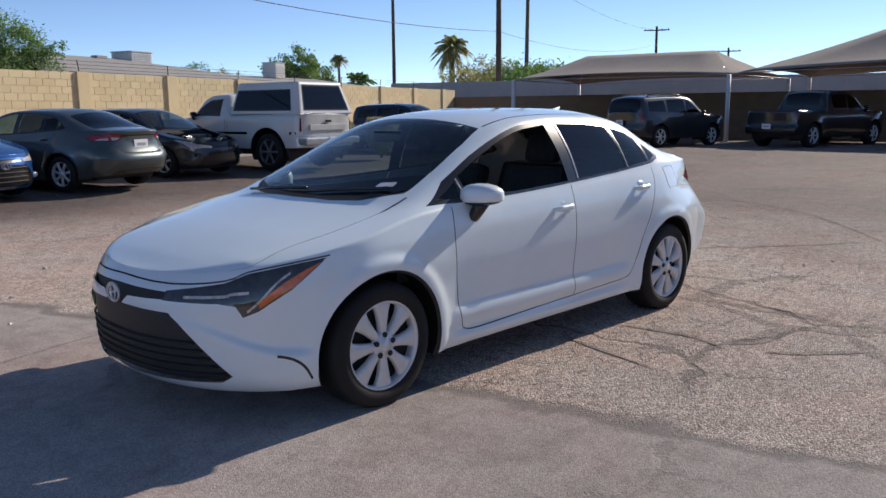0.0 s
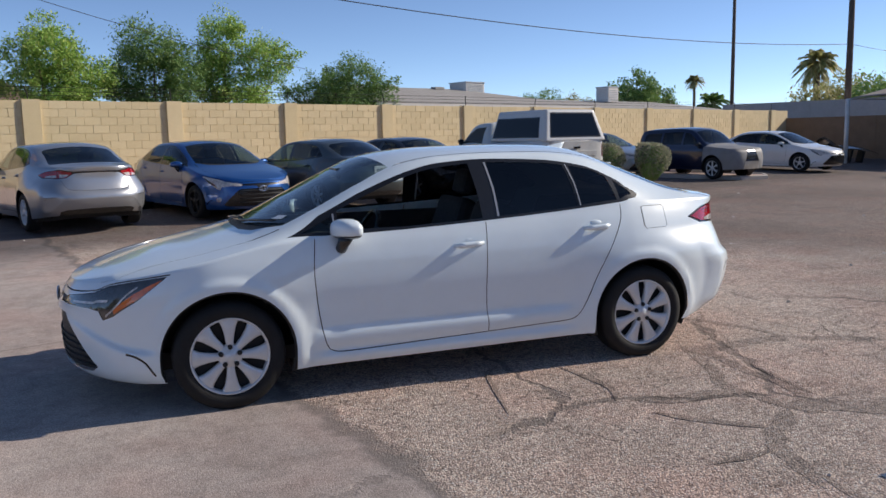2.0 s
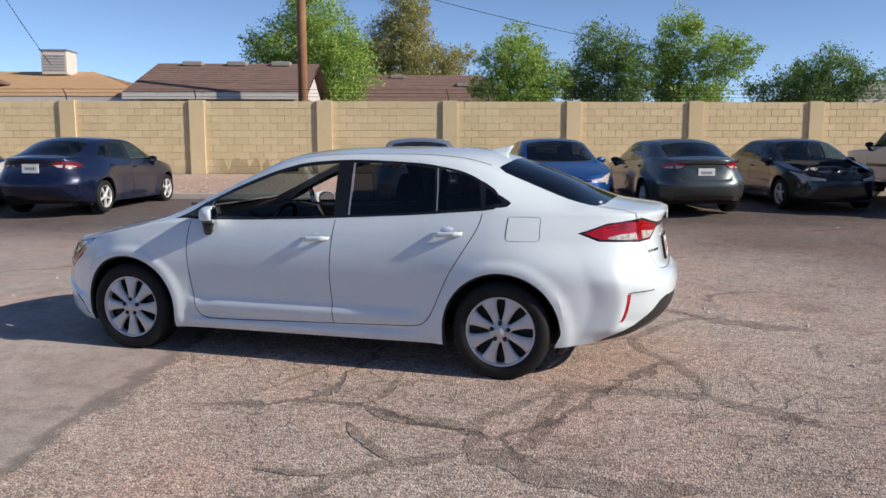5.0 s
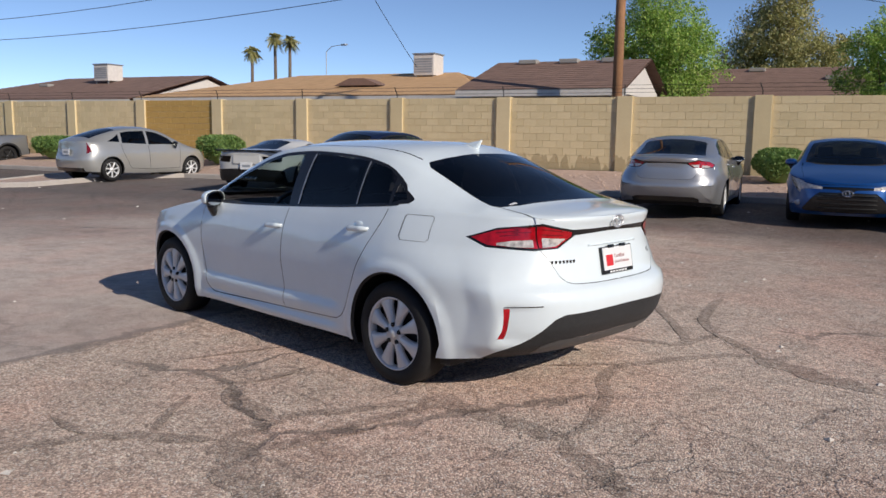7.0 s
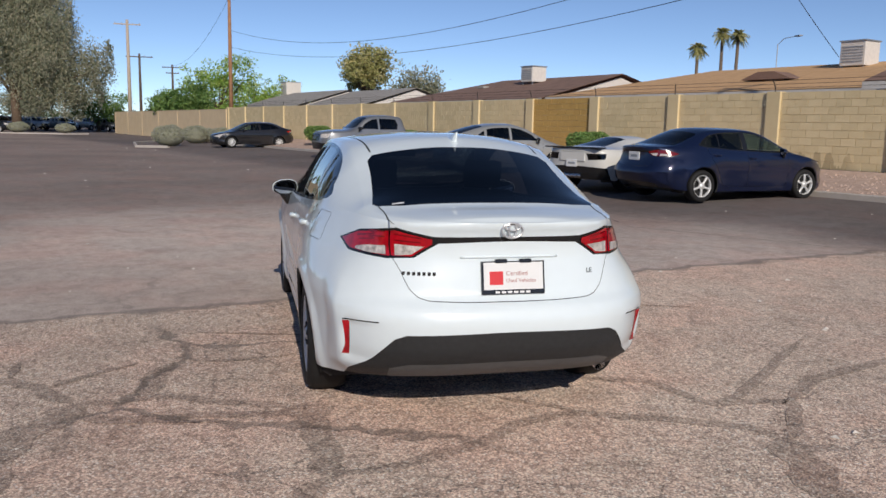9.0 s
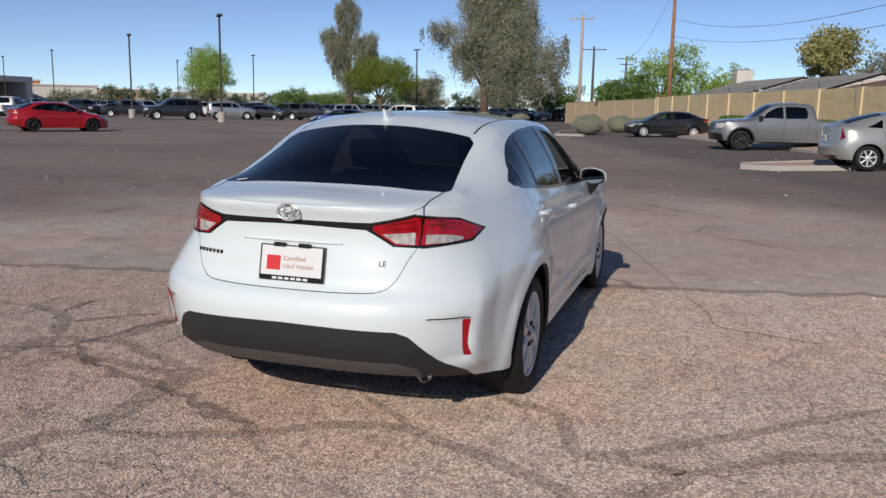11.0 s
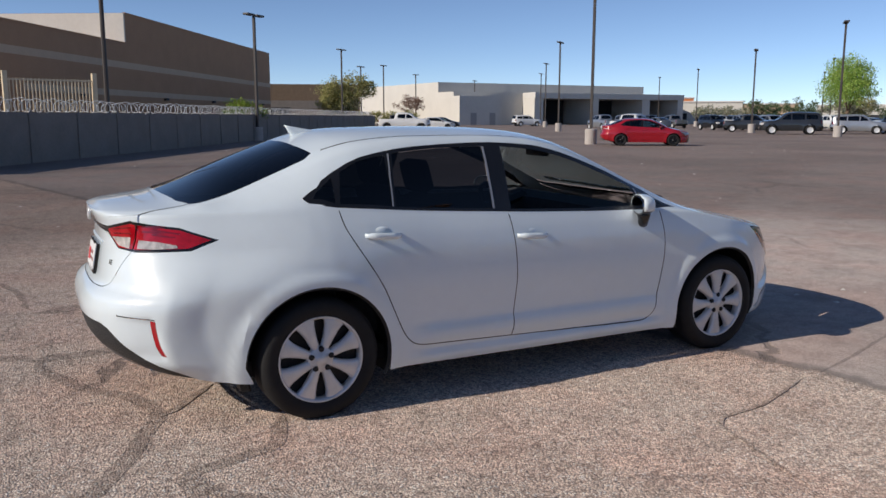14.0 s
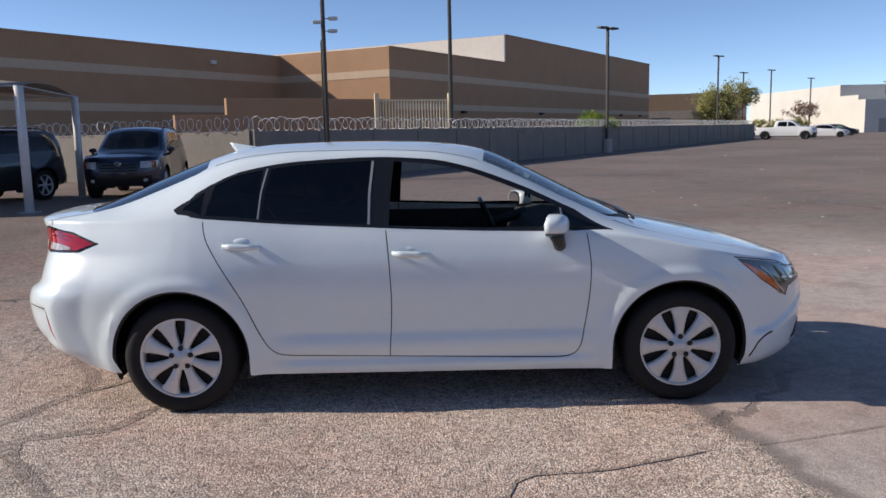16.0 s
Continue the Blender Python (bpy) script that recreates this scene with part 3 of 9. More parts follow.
def cabin(parent, full=True):
    """Seats, dashboard, wheel and lining behind the glass."""
    part("floor_pan", boxes(((-1.2, -0.74, 0.22), (1.75, 0.74, 0.30))), STEEL_BLACK, parent)
    part("underbody", boxes(((-1.9, -0.58, 0.19), (1.8, 0.58, 0.29)), ((-0.93, -0.80, 0.185), (0.93, 0.80, 0.29)), ((-2.05, -0.5, 0.3), (-1.1, 0.5, 0.6)), ((1.15, -0.5, 0.3), (2.0, 0.5, 0.62))), STEEL_BLACK, parent)
    for y in (-0.36, 0.36):
        seat(parent, 0.05, y)
    bm = bmesh.new()
    box(bm, (0.72, -0.66, 0.34), (1.2, 0.66, 0.54), 0.05)
    box(bm, (-0.07, -0.66, 0.0), (0.07, 0.66, 0.52), 0.04, pose(1.22, 0, 0.5, 0, 22, 0))
    part("rear_seat", bm, CABIN, parent)
    bm = bmesh.new()
    prism(bm, [(-1.12, 0.55), (-1.10, 0.90), (-0.80, 0.955), (-0.62, 0.93), (-0.56, 0.80), (-0.66, 0.55)], -0.72, 0.72, "y")
    part("dashboard", bm, CABIN, parent)
    if full:
        bm = bmesh.new()
        pts = [(0.0, 0.185 * math.cos(a), 0.185 * math.sin(a)) for a in [2 * math.pi * k / 24 for k in range(25)]]
        tube(bm, pts, 0.016, 8, closed=True)
        box(bm, (-0.02, -0.05, -0.06), (0.02, 0.05, 0.05), 0.01)
        box(bm, (-0.01, -0.17, -0.015), (0.01, 0.17, 0.02))
        tube(bm, [(-0.02, 0, 0), (-0.25, 0, -0.03)], 0.035, 8)
        st = part("steering_wheel", bm, BLACK_TRIM, parent, smooth=False)
        st.matrix_basis = pose(-0.42, -0.36, 0.86, 0, 25, 0)
        bm = bmesh.new()
        box(bm, (-0.015, -0.12, -0.035), (0.02, 0.12, 0.035), 0.012, pose(-0.52, 0, 1.27))
        part("interior_mirror", bm, BLACK_TRIM, parent)
        for y in (-0.765, 0.765):
            part("door_card", boxes(((-0.80, y - 0.015, 0.30), (0.95, y + 0.015, 0.93))), CABIN, parent)
        part("parcel_shelf", boxes(((1.35, -0.62, 0.98), (1.80, 0.62, 1.0))), CABIN, parent)


CUTS = {}


def sedan(name, label, m, body, scale=(1, 1, 1), full=False, rim=None, glass=None, front_open=False, spokes=5, group="", hood=True, lens=None, category="car", badge=True, spec=None, bumper_mat=None, tint_front=None, hood_mat=None):
    """A four-door saloon. scale: length, width and height against the base shape."""
    sh = Shape(spec or SEDAN)
    rim = rim or ALLOY
    car = thing(name, label, category, m, group)
    car.scale = scale
    car.matrix_world = m @ Matrix.Diagonal((*scale, 1))
    nu, nl, nd = (190, 44, 22) if full else (60, 8, 12)
    us = [sh.u3 * i / nu for i in range(nu + 1)]
    flank_grid = [[(u, sh.span(u)[0] + (sh.span(u)[1] - sh.span(u)[0]) * j / nl) for j in range(nl + 1)] for u in us]
    deck_grid = [[(u, j / nd) for j in range(nd + 1)] for u in us]
    F, D = sh.on_flank, sh.on_deck
    g = 0.0055
    door_front = [("s", -0.84, 0.97), ("s", -0.855, 0.85), ("s", -0.862, 0.73), ("s", -0.848, 0.55), ("s", -0.82, 0.38), ("s", -0.80, 0.31), ("s", -0.755, 0.268), ("s", -0.60, 0.262), ("s", 0.0, 0.278), ("s", 0.225, 0.285)]
    pillar_b = [("s", 0.225, 0.285), ("s", 0.212, 0.48), ("s", 0.208, 0.63), ("s", 0.22, 0.85), ("s", 0.235, 1.0)]
    door_rear = [("s", 0.225, 0.285), ("s", 0.60, 0.298), ("s", 0.77, 0.305), ("s", 0.85, 0.33), ("s", 0.91, 0.41), ("s", 1.01, 0.63), ("s", 1.13, 0.83), ("s", 1.195, 0.95), ("s", 1.215, 1.05)]
    lf, lb, lr = spline(F(door_front), 3), spline(F(pillar_b), 3), spline(F(door_rear), 3)
    regions = [("front_bumper", F([("f", 0.0, 0.72), ("f", 0.0, 0.1)]) + F([("s", -1.60, 0.1), ("s", -1.66, 0.45), ("s", -1.68, 0.60), ("s", -1.78, 0.70), ("s", -2.0, 0.72)])),
               ("rear_bumper", F([("s", 1.66, 0.1), ("s", 1.70, 0.55), ("s", 1.82, 0.80), ("s", 2.0, 0.845), ("r", 0.56, 0.845), ("r", 0.51, 0.80), ("r", 0.44, 0.69), ("r", 0.30, 0.672), ("r", 0.0, 0.668), ("r", 0.0, 0.1)])),
               ("boot_lid", F([("r", 0.0, 0.668), ("r", 0.30, 0.672), ("r", 0.44, 0.69), ("r", 0.51, 0.80), ("r", 0.55, 0.87), ("r", 0.555, 1.1), ("r", 0.0, 1.1)])),
               ("front_door", lf + lb[::1] + [(lb[-1][0], 1.2), (lf[0][0], 1.2)]),
               ("rear_door", lr + [(lr[-1][0], 1.2), (lb[-1][0], 1.2)] + lb[::-1])]
    gaps = [lf, lb, lr, spline(F([("r", 0.0, 0.668), ("r", 0.30, 0.672), ("r", 0.44, 0.69), ("r", 0.51, 0.80), ("r", 0.55, 0.87)]), 3)]
    fuel = F([("s", 1.375, 1.005), ("s", 1.37, 0.89), ("s", 1.385, 0.868), ("s", 1.56, 0.868), ("s", 1.575, 0.885), ("s", 1.575, 1.0), ("s", 1.56, 1.012), ("s", 1.385, 1.012), ("s", 1.375, 1.005)])
    regions += [("gap", strip(q, g if i < 3 else 0.003)) for i, q in enumerate(gaps)] + ([("fuel_gap", strip(fuel, 0.003))] if full else [])
    # nose: dark lower grille, slim upper band, lamps
    regions += [("grille", F([("f", 0.0, 0.555), ("f", 0.40, 0.545), ("f", 0.46, 0.50), ("f", 0.645, 0.265), ("f", 0.60, 0.235), ("f", 0.0, 0.225)])),
                ("grille", F([("f", 0.0, 0.638), ("f", 0.40, 0.632), ("f", 0.40, 0.602), ("f", 0.12, 0.592), ("f", 0.07, 0.55), ("f", 0.0, 0.54)])),
                ("headlamp", F([("f", 0.36, 0.638), ("f", 0.36, 0.597), ("f", 0.60, 0.594), ("f", 0.66, 0.582), ("s", -2.00, 0.532), ("s", -1.945, 0.556), ("s", -1.815, 0.645), ("s", -1.655, 0.775), ("s", -1.80, 0.752), ("s", -1.95, 0.720), ("f", 0.60, 0.680)])),
                ("indicator", F([("s", -1.94, 0.570), ("s", -1.81, 0.655), ("s", -1.682, 0.757), ("s", -1.745, 0.730), ("s", -1.835, 0.680), ("s", -1.945, 0.597)])),
                ("lamp_bar", strip(spline(F([("s", -1.985, 0.556), ("s", -1.94, 0.60), ("s", -1.87, 0.675), ("s", -1.81, 0.718)]), 3), 0.012)),
                ("lamp_bar", strip(spline(F([("f", 0.46, 0.617), ("f", 0.62, 0.625), ("s", -2.03, 0.634), ("s", -1.97, 0.639)]), 3), 0.013)),
                ("vent_front", strip(spline(F([("s", -1.895, 0.352), ("s", -1.84, 0.335), ("s", -1.79, 0.295), ("s", -1.745, 0.225)]), 4), 0.013))]
    # tail: lamps, joining band, dark apron, reflectors
    regions += [("tail_band", F([("r", 0.0, 0.967), ("r", 0.36, 0.967), ("r", 0.54, 1.008), ("s", 2.16, 1.002), ("s", 1.96, 0.975), ("s", 1.795, 0.917), ("s", 1.92, 0.868), ("s", 2.16, 0.855), ("r", 0.56, 0.858), ("r", 0.45, 0.866), ("r", 0.34, 0.935), ("r", 0.0, 0.945)])),
                ("tail_lamp", F([("r", 0.37, 0.955), ("r", 0.54, 0.995), ("s", 2.16, 0.99), ("s", 1.96, 0.963), ("s", 1.83, 0.917), ("s", 1.93, 0.880), ("s", 2.16, 0.868), ("r", 0.565, 0.870), ("r", 0.46, 0.872), ("r", 0.37, 0.932)])),
                ("tail_clear", F([("r", 0.405, 0.920), ("r", 0.53, 0.926), ("r", 0.53, 0.873), ("r", 0.46, 0.881)])),
                ("tail_clear", F([("r", 0.568, 0.915), ("r", 0.64, 0.908), ("r", 0.685, 0.894), ("r", 0.69, 0.882), ("r", 0.64, 0.8745), ("r", 0.568, 0.8745)])),
                ("tail_rib", strip(F([("r", 0.42, 0.958), ("r", 0.53, 0.972)]), 0.006)), ("tail_rib", strip(F([("r", 0.42, 0.938), ("r", 0.53, 0.944)]), 0.006)),
                ("tail_rib", strip(F([("r", 0.57, 0.978), ("r", 0.64, 0.978), ("s", 2.08, 0.966), ("s", 1.96, 0.946)]), 0.007)), ("tail_rib", strip(F([("r", 0.57, 0.955), ("r", 0.64, 0.953), ("s", 2.08, 0.942), ("s", 1.98, 0.930)]), 0.006)),
                ("tail_band", strip(F([("r", 0.548, 1.0), ("r", 0.548, 0.865)]), 0.012)),
                ("apron", F([("r", 0.0, 0.535), ("r", 0.50, 0.522), ("r", 0.55, 0.50), ("r", 0.67, 0.36), ("r", 0.735, 0.30), ("r", 0.76, 0.15), ("r", 0.0, 0.15)])),
                # lower facet of the apron, its lit grey put into the colour
                ("apron_lip", F([("r", 0.0, 0.375), ("r", 0.48, 0.365), ("r", 0.56, 0.335), ("r", 0.52, 0.15), ("r", 0.0, 0.15)])),
                ("reflector", F([("s", 2.106, 0.56), ("s", 2.124, 0.56), ("s", 2.080, 0.385), ("s", 2.062, 0.385)])),
                # shade in the bumper's crease, laid in as a thin black strip
                ("vent_rear", strip(F([("s", 2.108, 0.566), ("r", 0.62, 0.574)]), 0.006))]
    regions += [("gap", strip(spline(F([("f", 0.0, 0.674), ("f", 0.38, 0.668), ("f", 0.60, 0.690), ("s", -1.95, 0.726), ("s", -1.80, 0.758), ("s", -1.64, 0.784)]), 3), 0.007))]
    regions += [(None, wheel_arch(sh, wx)) for wx in sh.s["wheel_x"]]
    cut = CUTS.setdefault("saloon full" if full else "saloon", {})
    pieces = cut.get("flank") or patch(flank_grid, regions, sh.flank)
    cut["flank"] = pieces
    dlo = [("z", -1.0, 0.942), ("z", -0.80, 0.944), ("z", -0.5, 0.948), ("z", -0.1, 0.962), ("z", 0.3, 0.982), ("z", 0.7, 1.005), ("z", 1.1, 1.036), ("z", 1.28, 1.055), ("z", 1.375, 1.085), ("z", 1.36, 1.11), ("z", 1.27, 1.175), ("z", 1.12, 1.255), ("z", 0.95, 1.305), ("z", 0.7, 1.338), ("z", 0.4, 1.352), ("z", 0.1, 1.345), ("z", -0.1, 1.322), ("z", -0.3, 1.265), ("z", -0.55, 1.168), ("z", -0.8, 1.05)]
    win_f = [("z", -0.70, 0.965), ("z", -0.3, 0.970), ("z", 0.215, 0.992), ("z", 0.205, 1.15), ("z", 0.185, 1.328), ("z", -0.1, 1.296), ("z", -0.3, 1.238), ("z", -0.5, 1.16), ("z", -0.69, 1.075)]
    win_q = [("z", -0.93, 0.958), ("z", -0.745, 0.962), ("z", -0.735, 1.045)]
    win_r = [("z", 0.33, 1.0), ("z", 0.7, 1.02), ("z", 0.90, 1.036), ("z", 0.885, 1.18), ("z", 0.86, 1.30), ("z", 0.6, 1.325), ("z", 0.31, 1.332)]
    win_c = [("z", 0.925, 1.04), ("z", 1.2, 1.062), ("z", 1.19, 1.12), ("z", 1.165, 1.215), ("z", 1.08, 1.258), ("z", 0.95, 1.288), ("z", 0.905, 1.294)]
    win_s = [("z", 1.225, 1.066), ("z", 1.33, 1.09), ("z", 1.30, 1.128), ("z", 1.215, 1.19)]
    ws_top, ws_base = -0.345, -1.17
    windscreen = [("y", ws_base, 0.0), ("y", ws_base + 0.01, 0.2), ("y", ws_base + 0.06, 0.42), ("y", -1.02, 0.60), ("y", -0.95, 0.655), ("y", -0.75, 0.635), ("y", -0.5, 0.60), ("y", -0.31, 0.555), ("y", -0.335, 0.3), ("y", ws_top, 0.0)]
    backlight = [("y", 1.30, 0.0), ("y", 1.285, 0.3), ("y", 1.25, 0.50), ("y", 1.30, 0.535), ("y", 1.5, 0.545), ("y", 1.75, 0.575), ("y", 1.85, 0.59), ("y", 1.89, 0.57), ("y", 1.935, 0.45), ("y", 1.955, 0.2), ("y", 1.96, 0.0)]
    cowl = [("y", ws_base - 0.055, 0.0), ("y", ws_base - 0.04, 0.3), ("y", ws_base + 0.015, 0.48), ("y", -1.0, 0.655), ("y", -0.95, 0.655), ("y", -1.02, 0.60), ("y", ws_base + 0.06, 0.42), ("y", ws_base + 0.01, 0.2), ("y", ws_base, 0.0)]
    W, B, C = D(windscreen), D(backlight), D(cowl)
    W[0], W[-1], B[0], B[-1], C[0], C[-1] = [(q[0], 1.01) for q in (W[0], W[-1], B[0], B[-1], C[0], C[-1])]
    hood_edge = spline(D([("y", -2.12, 0.50), ("y", -2.0, 0.60), ("y", -1.8, 0.655), ("y", -1.5, 0.69), ("y", -1.2, 0.70), ("y", -1.02, 0.695)]), 3)
    U = lambda x: sh.u_at(x=x, deck=True)
    hood_poly = [(0.0, 1.01)] + [(0.0, 0.2)] + [(U(-2.16), 0.3)] + hood_edge + [C[3], C[2], C[1], C[0]]
    lid = [(U(1.975), 1.01)] + D([("y", 1.975, 0.3), ("y", 1.95, 0.46), ("y", 1.90, 0.565), ("y", 2.02, 0.558), ("y", 2.20, 0.556)]) + [(sh.u_at(y=0.555, z=1.02, rear=True), -0.01), (sh.u3 + 0.01, -0.01), (sh.u3 + 0.01, 1.01)]
    dreg = [("hood", hood_poly), ("gap", strip(hood_edge, 0.006, 0.7)), ("boot_lid", lid),
            ("window_trim", spline(D(dlo), 2)), ("cowl", C), ("windscreen", W), ("backlight", B), ("window_front", D(win_f)), ("window_quarter", D(win_q)), ("window_rear", D(win_r)), ("window_corner", D(win_c)), ("window_corner", D(win_s))]
    dreg += [("roof_line", strip(D([("y", x, y) for x, y in ((-0.28, 0.555), (0.2, 0.545), (0.7, 0.53), (1.2, 0.505))]), 0.006, 0.7))] if full else []
    if full:
        # front and rear strips paint edge reflections; the quarter one is a divider
        dreg += [("divider_front", strip(D([("z", 0.322, 1.0), ("z", 0.318, 1.16), ("z", 0.300, 1.33)]), 0.013, 0.7)), ("divider_quarter", strip(D([("z", -0.722, 0.965), ("z", -0.715, 1.06)]), 0.010, 0.7)), ("divider_rear", strip(D([("z", 0.918, 1.038), ("z", 0.905, 1.18), ("z", 0.88, 1.30)]), 0.008, 0.7))]
    dp = cut.get("deck") or patch(deck_grid, dreg, sh.deck)
    cut["deck"] = dp
    # the body and what is cut from it
    def get(key):
        return [q[key] for q in (pieces, dp) if key in q]
    shell = under("body_shell", skin_mesh("body_shell", get("skin"), body), car)
    if full:
        under("fuel_door_seam", skin_mesh("fuel_door_seam", get("fuel_gap"), SEAM_GREY, "left", sink=0.003), car)
        under("fender_patch", skin_mesh("fender_patch", get("fuel_gap"), body, "right"), car)
    under("front_bumper", skin_mesh("front_bumper", get("front_bumper"), bumper_mat or body), car)
    under("rear_bumper", skin_mesh("rear_bumper", get("rear_bumper"), body), car)
    if hood:
        under("hood", skin_mesh("hood", get("hood"), hood_mat or body), car)
    under("boot_lid", skin_mesh("boot_lid", get("boot_lid"), body), car)
    under("shut_lines", skin_mesh("shut_lines", get("gap") + get("roof_line"), GAP, sink=0.006), car)
    under("grille", skin_mesh("grille", get("grille"), PLASTIC if full else BLACK_TRIM, sink=0.02 if full else 0.01), car)
    under("rear_apron", skin_mesh("rear_apron", get("apron"), PLASTIC if full else body, sink=0.004), car)
    under("apron_lip", skin_mesh("apron_lip", get("apron_lip"), LIP_LIT if full else BLACK_TRIM, sink=0.003), car)
    under("tail_band", skin_mesh("tail_band", get("tail_band"), BLACK_TRIM, sink=0.002), car)
    under("windscreen", skin_mesh("windscreen", get("windscreen"), tint_front or GLASS_FRONT), car).visible_shadow = False
    under("rear_window", skin_mesh("rear_window", get("backlight"), glass or GLASS_REAR), car)
    under("cowl", skin_mesh("cowl", get("cowl"), PLASTIC, sink=0.008), car)
    for side, sy in (("left", -1), ("right", 1)):
        for key, pname in (("front_door", "front_door"), ("rear_door", "rear_door")):
            d = under(pname, skin_mesh(pname, get(key), body, side), car)
            door_handle(d, sh, 0.10 if key == "front_door" else 1.0, 0.838 if key == "front_door" else 0.895, sy, body)
        under("window_trim", skin_mesh("window_trim", get("window_trim"), BLACK_TRIM, side), car)
        panes = [("window_quarter", tint_front or GLASS_FRONT), ("window_rear", glass or GLASS_SIDE), ("window_corner", glass or GLASS_SIDE)] + ([] if front_open else [("window_front", tint_front or GLASS_FRONT)])
        for key, mm in panes:
            under("side_window", skin_mesh("side_window", get(key), mm, side, sink=0.003), car)
        under("headlamp", skin_mesh("headlamp", get("headlamp"), HEAD_LENS if full else CLEAR_LENS, side, sink=0.003), car, "smoked clear headlamp" if full else "")
        under("lamp_bar", skin_mesh("lamp_bar", get("lamp_bar"), CLEAR_LENS, side, sink=-0.001), car)
        under("indicator", skin_mesh("indicator", get("indicator"), AMBER if full else HEAD_LENS, side, sink=-0.001), car, "amber indicator lens" if full else "")
        under("tail_lamp", skin_mesh("tail_lamp", get("tail_lamp"), lens or RED_LENS, side, sink=-0.004), car, "red tail lamp lens")
        under("lamp_rib", skin_mesh("lamp_rib", get("tail_rib"), DARK_RED_LENS, side, sink=-0.0045), car)
        under("reversing_lamp", skin_mesh("reversing_lamp", get("tail_clear"), CLEAR_LENS, side, sink=-0.006), car)
        under("reflector" if full else "bumper_corner", skin_mesh("reflector", get("reflector"), RED_LENS if full else body, side, sink=-0.001), car, "red bumper reflector" if full else "")
        door_mirror(car, body, sy)
        under("bumper_slot", skin_mesh("bumper_slot", get("vent_front"), BLACK_TRIM, side, sink=0.004), car)
        under("bumper_crease", skin_mesh("bumper_crease", get("vent_rear"), BLACK_TRIM, side, sink=0.004), car)
        if full:
            for key in ("divider_front", "divider_rear", "divider_quarter"):
                under("window_divider", skin_mesh("window_divider", get(key), DIVIDER_GLINT, side, sink=-0.003), car)
    for wx in sh.s["wheel_x"]:
        wheel_well(sh, wx, car)
        for sy in (-1, 1):
            build_wheel(sh, car, wx, sy, rim, spokes=spokes, full=full, face_style="paddle" if full else "bar")
    cabin(car, full)
    return car, sh

# ---- setting ----
# The boundary wall runs along WALL_U; b counts metres behind it.
WALL_AZ = 19.5
WALL_U, WALL_N = Vector((math.cos(radians(WALL_AZ)), math.sin(radians(WALL_AZ)), 0)), Vector((-math.sin(radians(WALL_AZ)), math.cos(radians(WALL_AZ)), 0))
WALL_0 = Vector((-4.28, 16.5, 0))
BAY, WALL_BASE, WALL_TOP = 3.52, 0.56, 2.58


def at_wall(a, b, z=0.0):
    p = WALL_0 + a * WALL_U + b * WALL_N
    return Vector((p.x, p.y, z))


def wall_depth(x, y):
    """Metres in front of the wall."""
    return (WALL_0 - Vector((x, y, 0))).dot(WALL_N)


def ground_z(x, y):
    return 0.12 * smoothstep(10, 4, wall_depth(x, y)) * smoothstep(-60, -40, x)


def node_math(nt, op, a, b=None):
    n = nt.nodes.new("ShaderNodeMath")
    n.operation = op
    for i, v in enumerate((a, b)):
        if v is None:
            continue
        if isinstance(v, (int, float)):
            n.inputs[i].default_value = v
        else:
            nt.links.new(v, n.inputs[i])
    return n.outputs[0]


def mix_colour(nt, fac, a, b, blend="MIX"):
    n = nt.nodes.new("ShaderNodeMix")
    n.data_type, n.blend_type = "RGBA", blend
    for k, v in (("Factor", fac), ("A", a), ("B", b)):
        i = [s for s in n.inputs if s.name == k and (s.type == "RGBA" or k == "Factor" and s.type == "VALUE")][0]
        if isinstance(v, (int, float)):
            i.default_value = v
        elif isinstance(v, tuple):
            i.default_value = (*v, 1)
        else:
            nt.links.new(v, i)
    return [o for o in n.outputs if o.type == "RGBA"][0]


def ramp(nt, fac, p0, p1, v0=0.0, v1=1.0):
    n = nt.nodes.new("ShaderNodeMapRange")
    n.clamp = True
    n.interpolation_type = "SMOOTHSTEP"
    for i, v in enumerate((fac, p0, p1, v0, v1)):
        if isinstance(v, (int, float)):
            n.inputs[i].default_value = v
        else:
            nt.links.new(v, n.inputs[i])
    return n.outputs[0]


def noise_node(nt, vec, scale, detail=4, rough=0.5):
    n = nt.nodes.new("ShaderNodeTexNoise")
    n.inputs["Scale"].default_value, n.inputs["Detail"].default_value, n.inputs["Roughness"].default_value = scale, detail, rough
    nt.links.new(vec, n.inputs["Vector"])
    return n


def voronoi(nt, vec, scale, feature="F1"):
    n = nt.nodes.new("ShaderNodeTexVoronoi")
    n.feature = feature
    n.inputs["Scale"].default_value = scale
    nt.links.new(vec, n.inputs["Vector"])
    return n


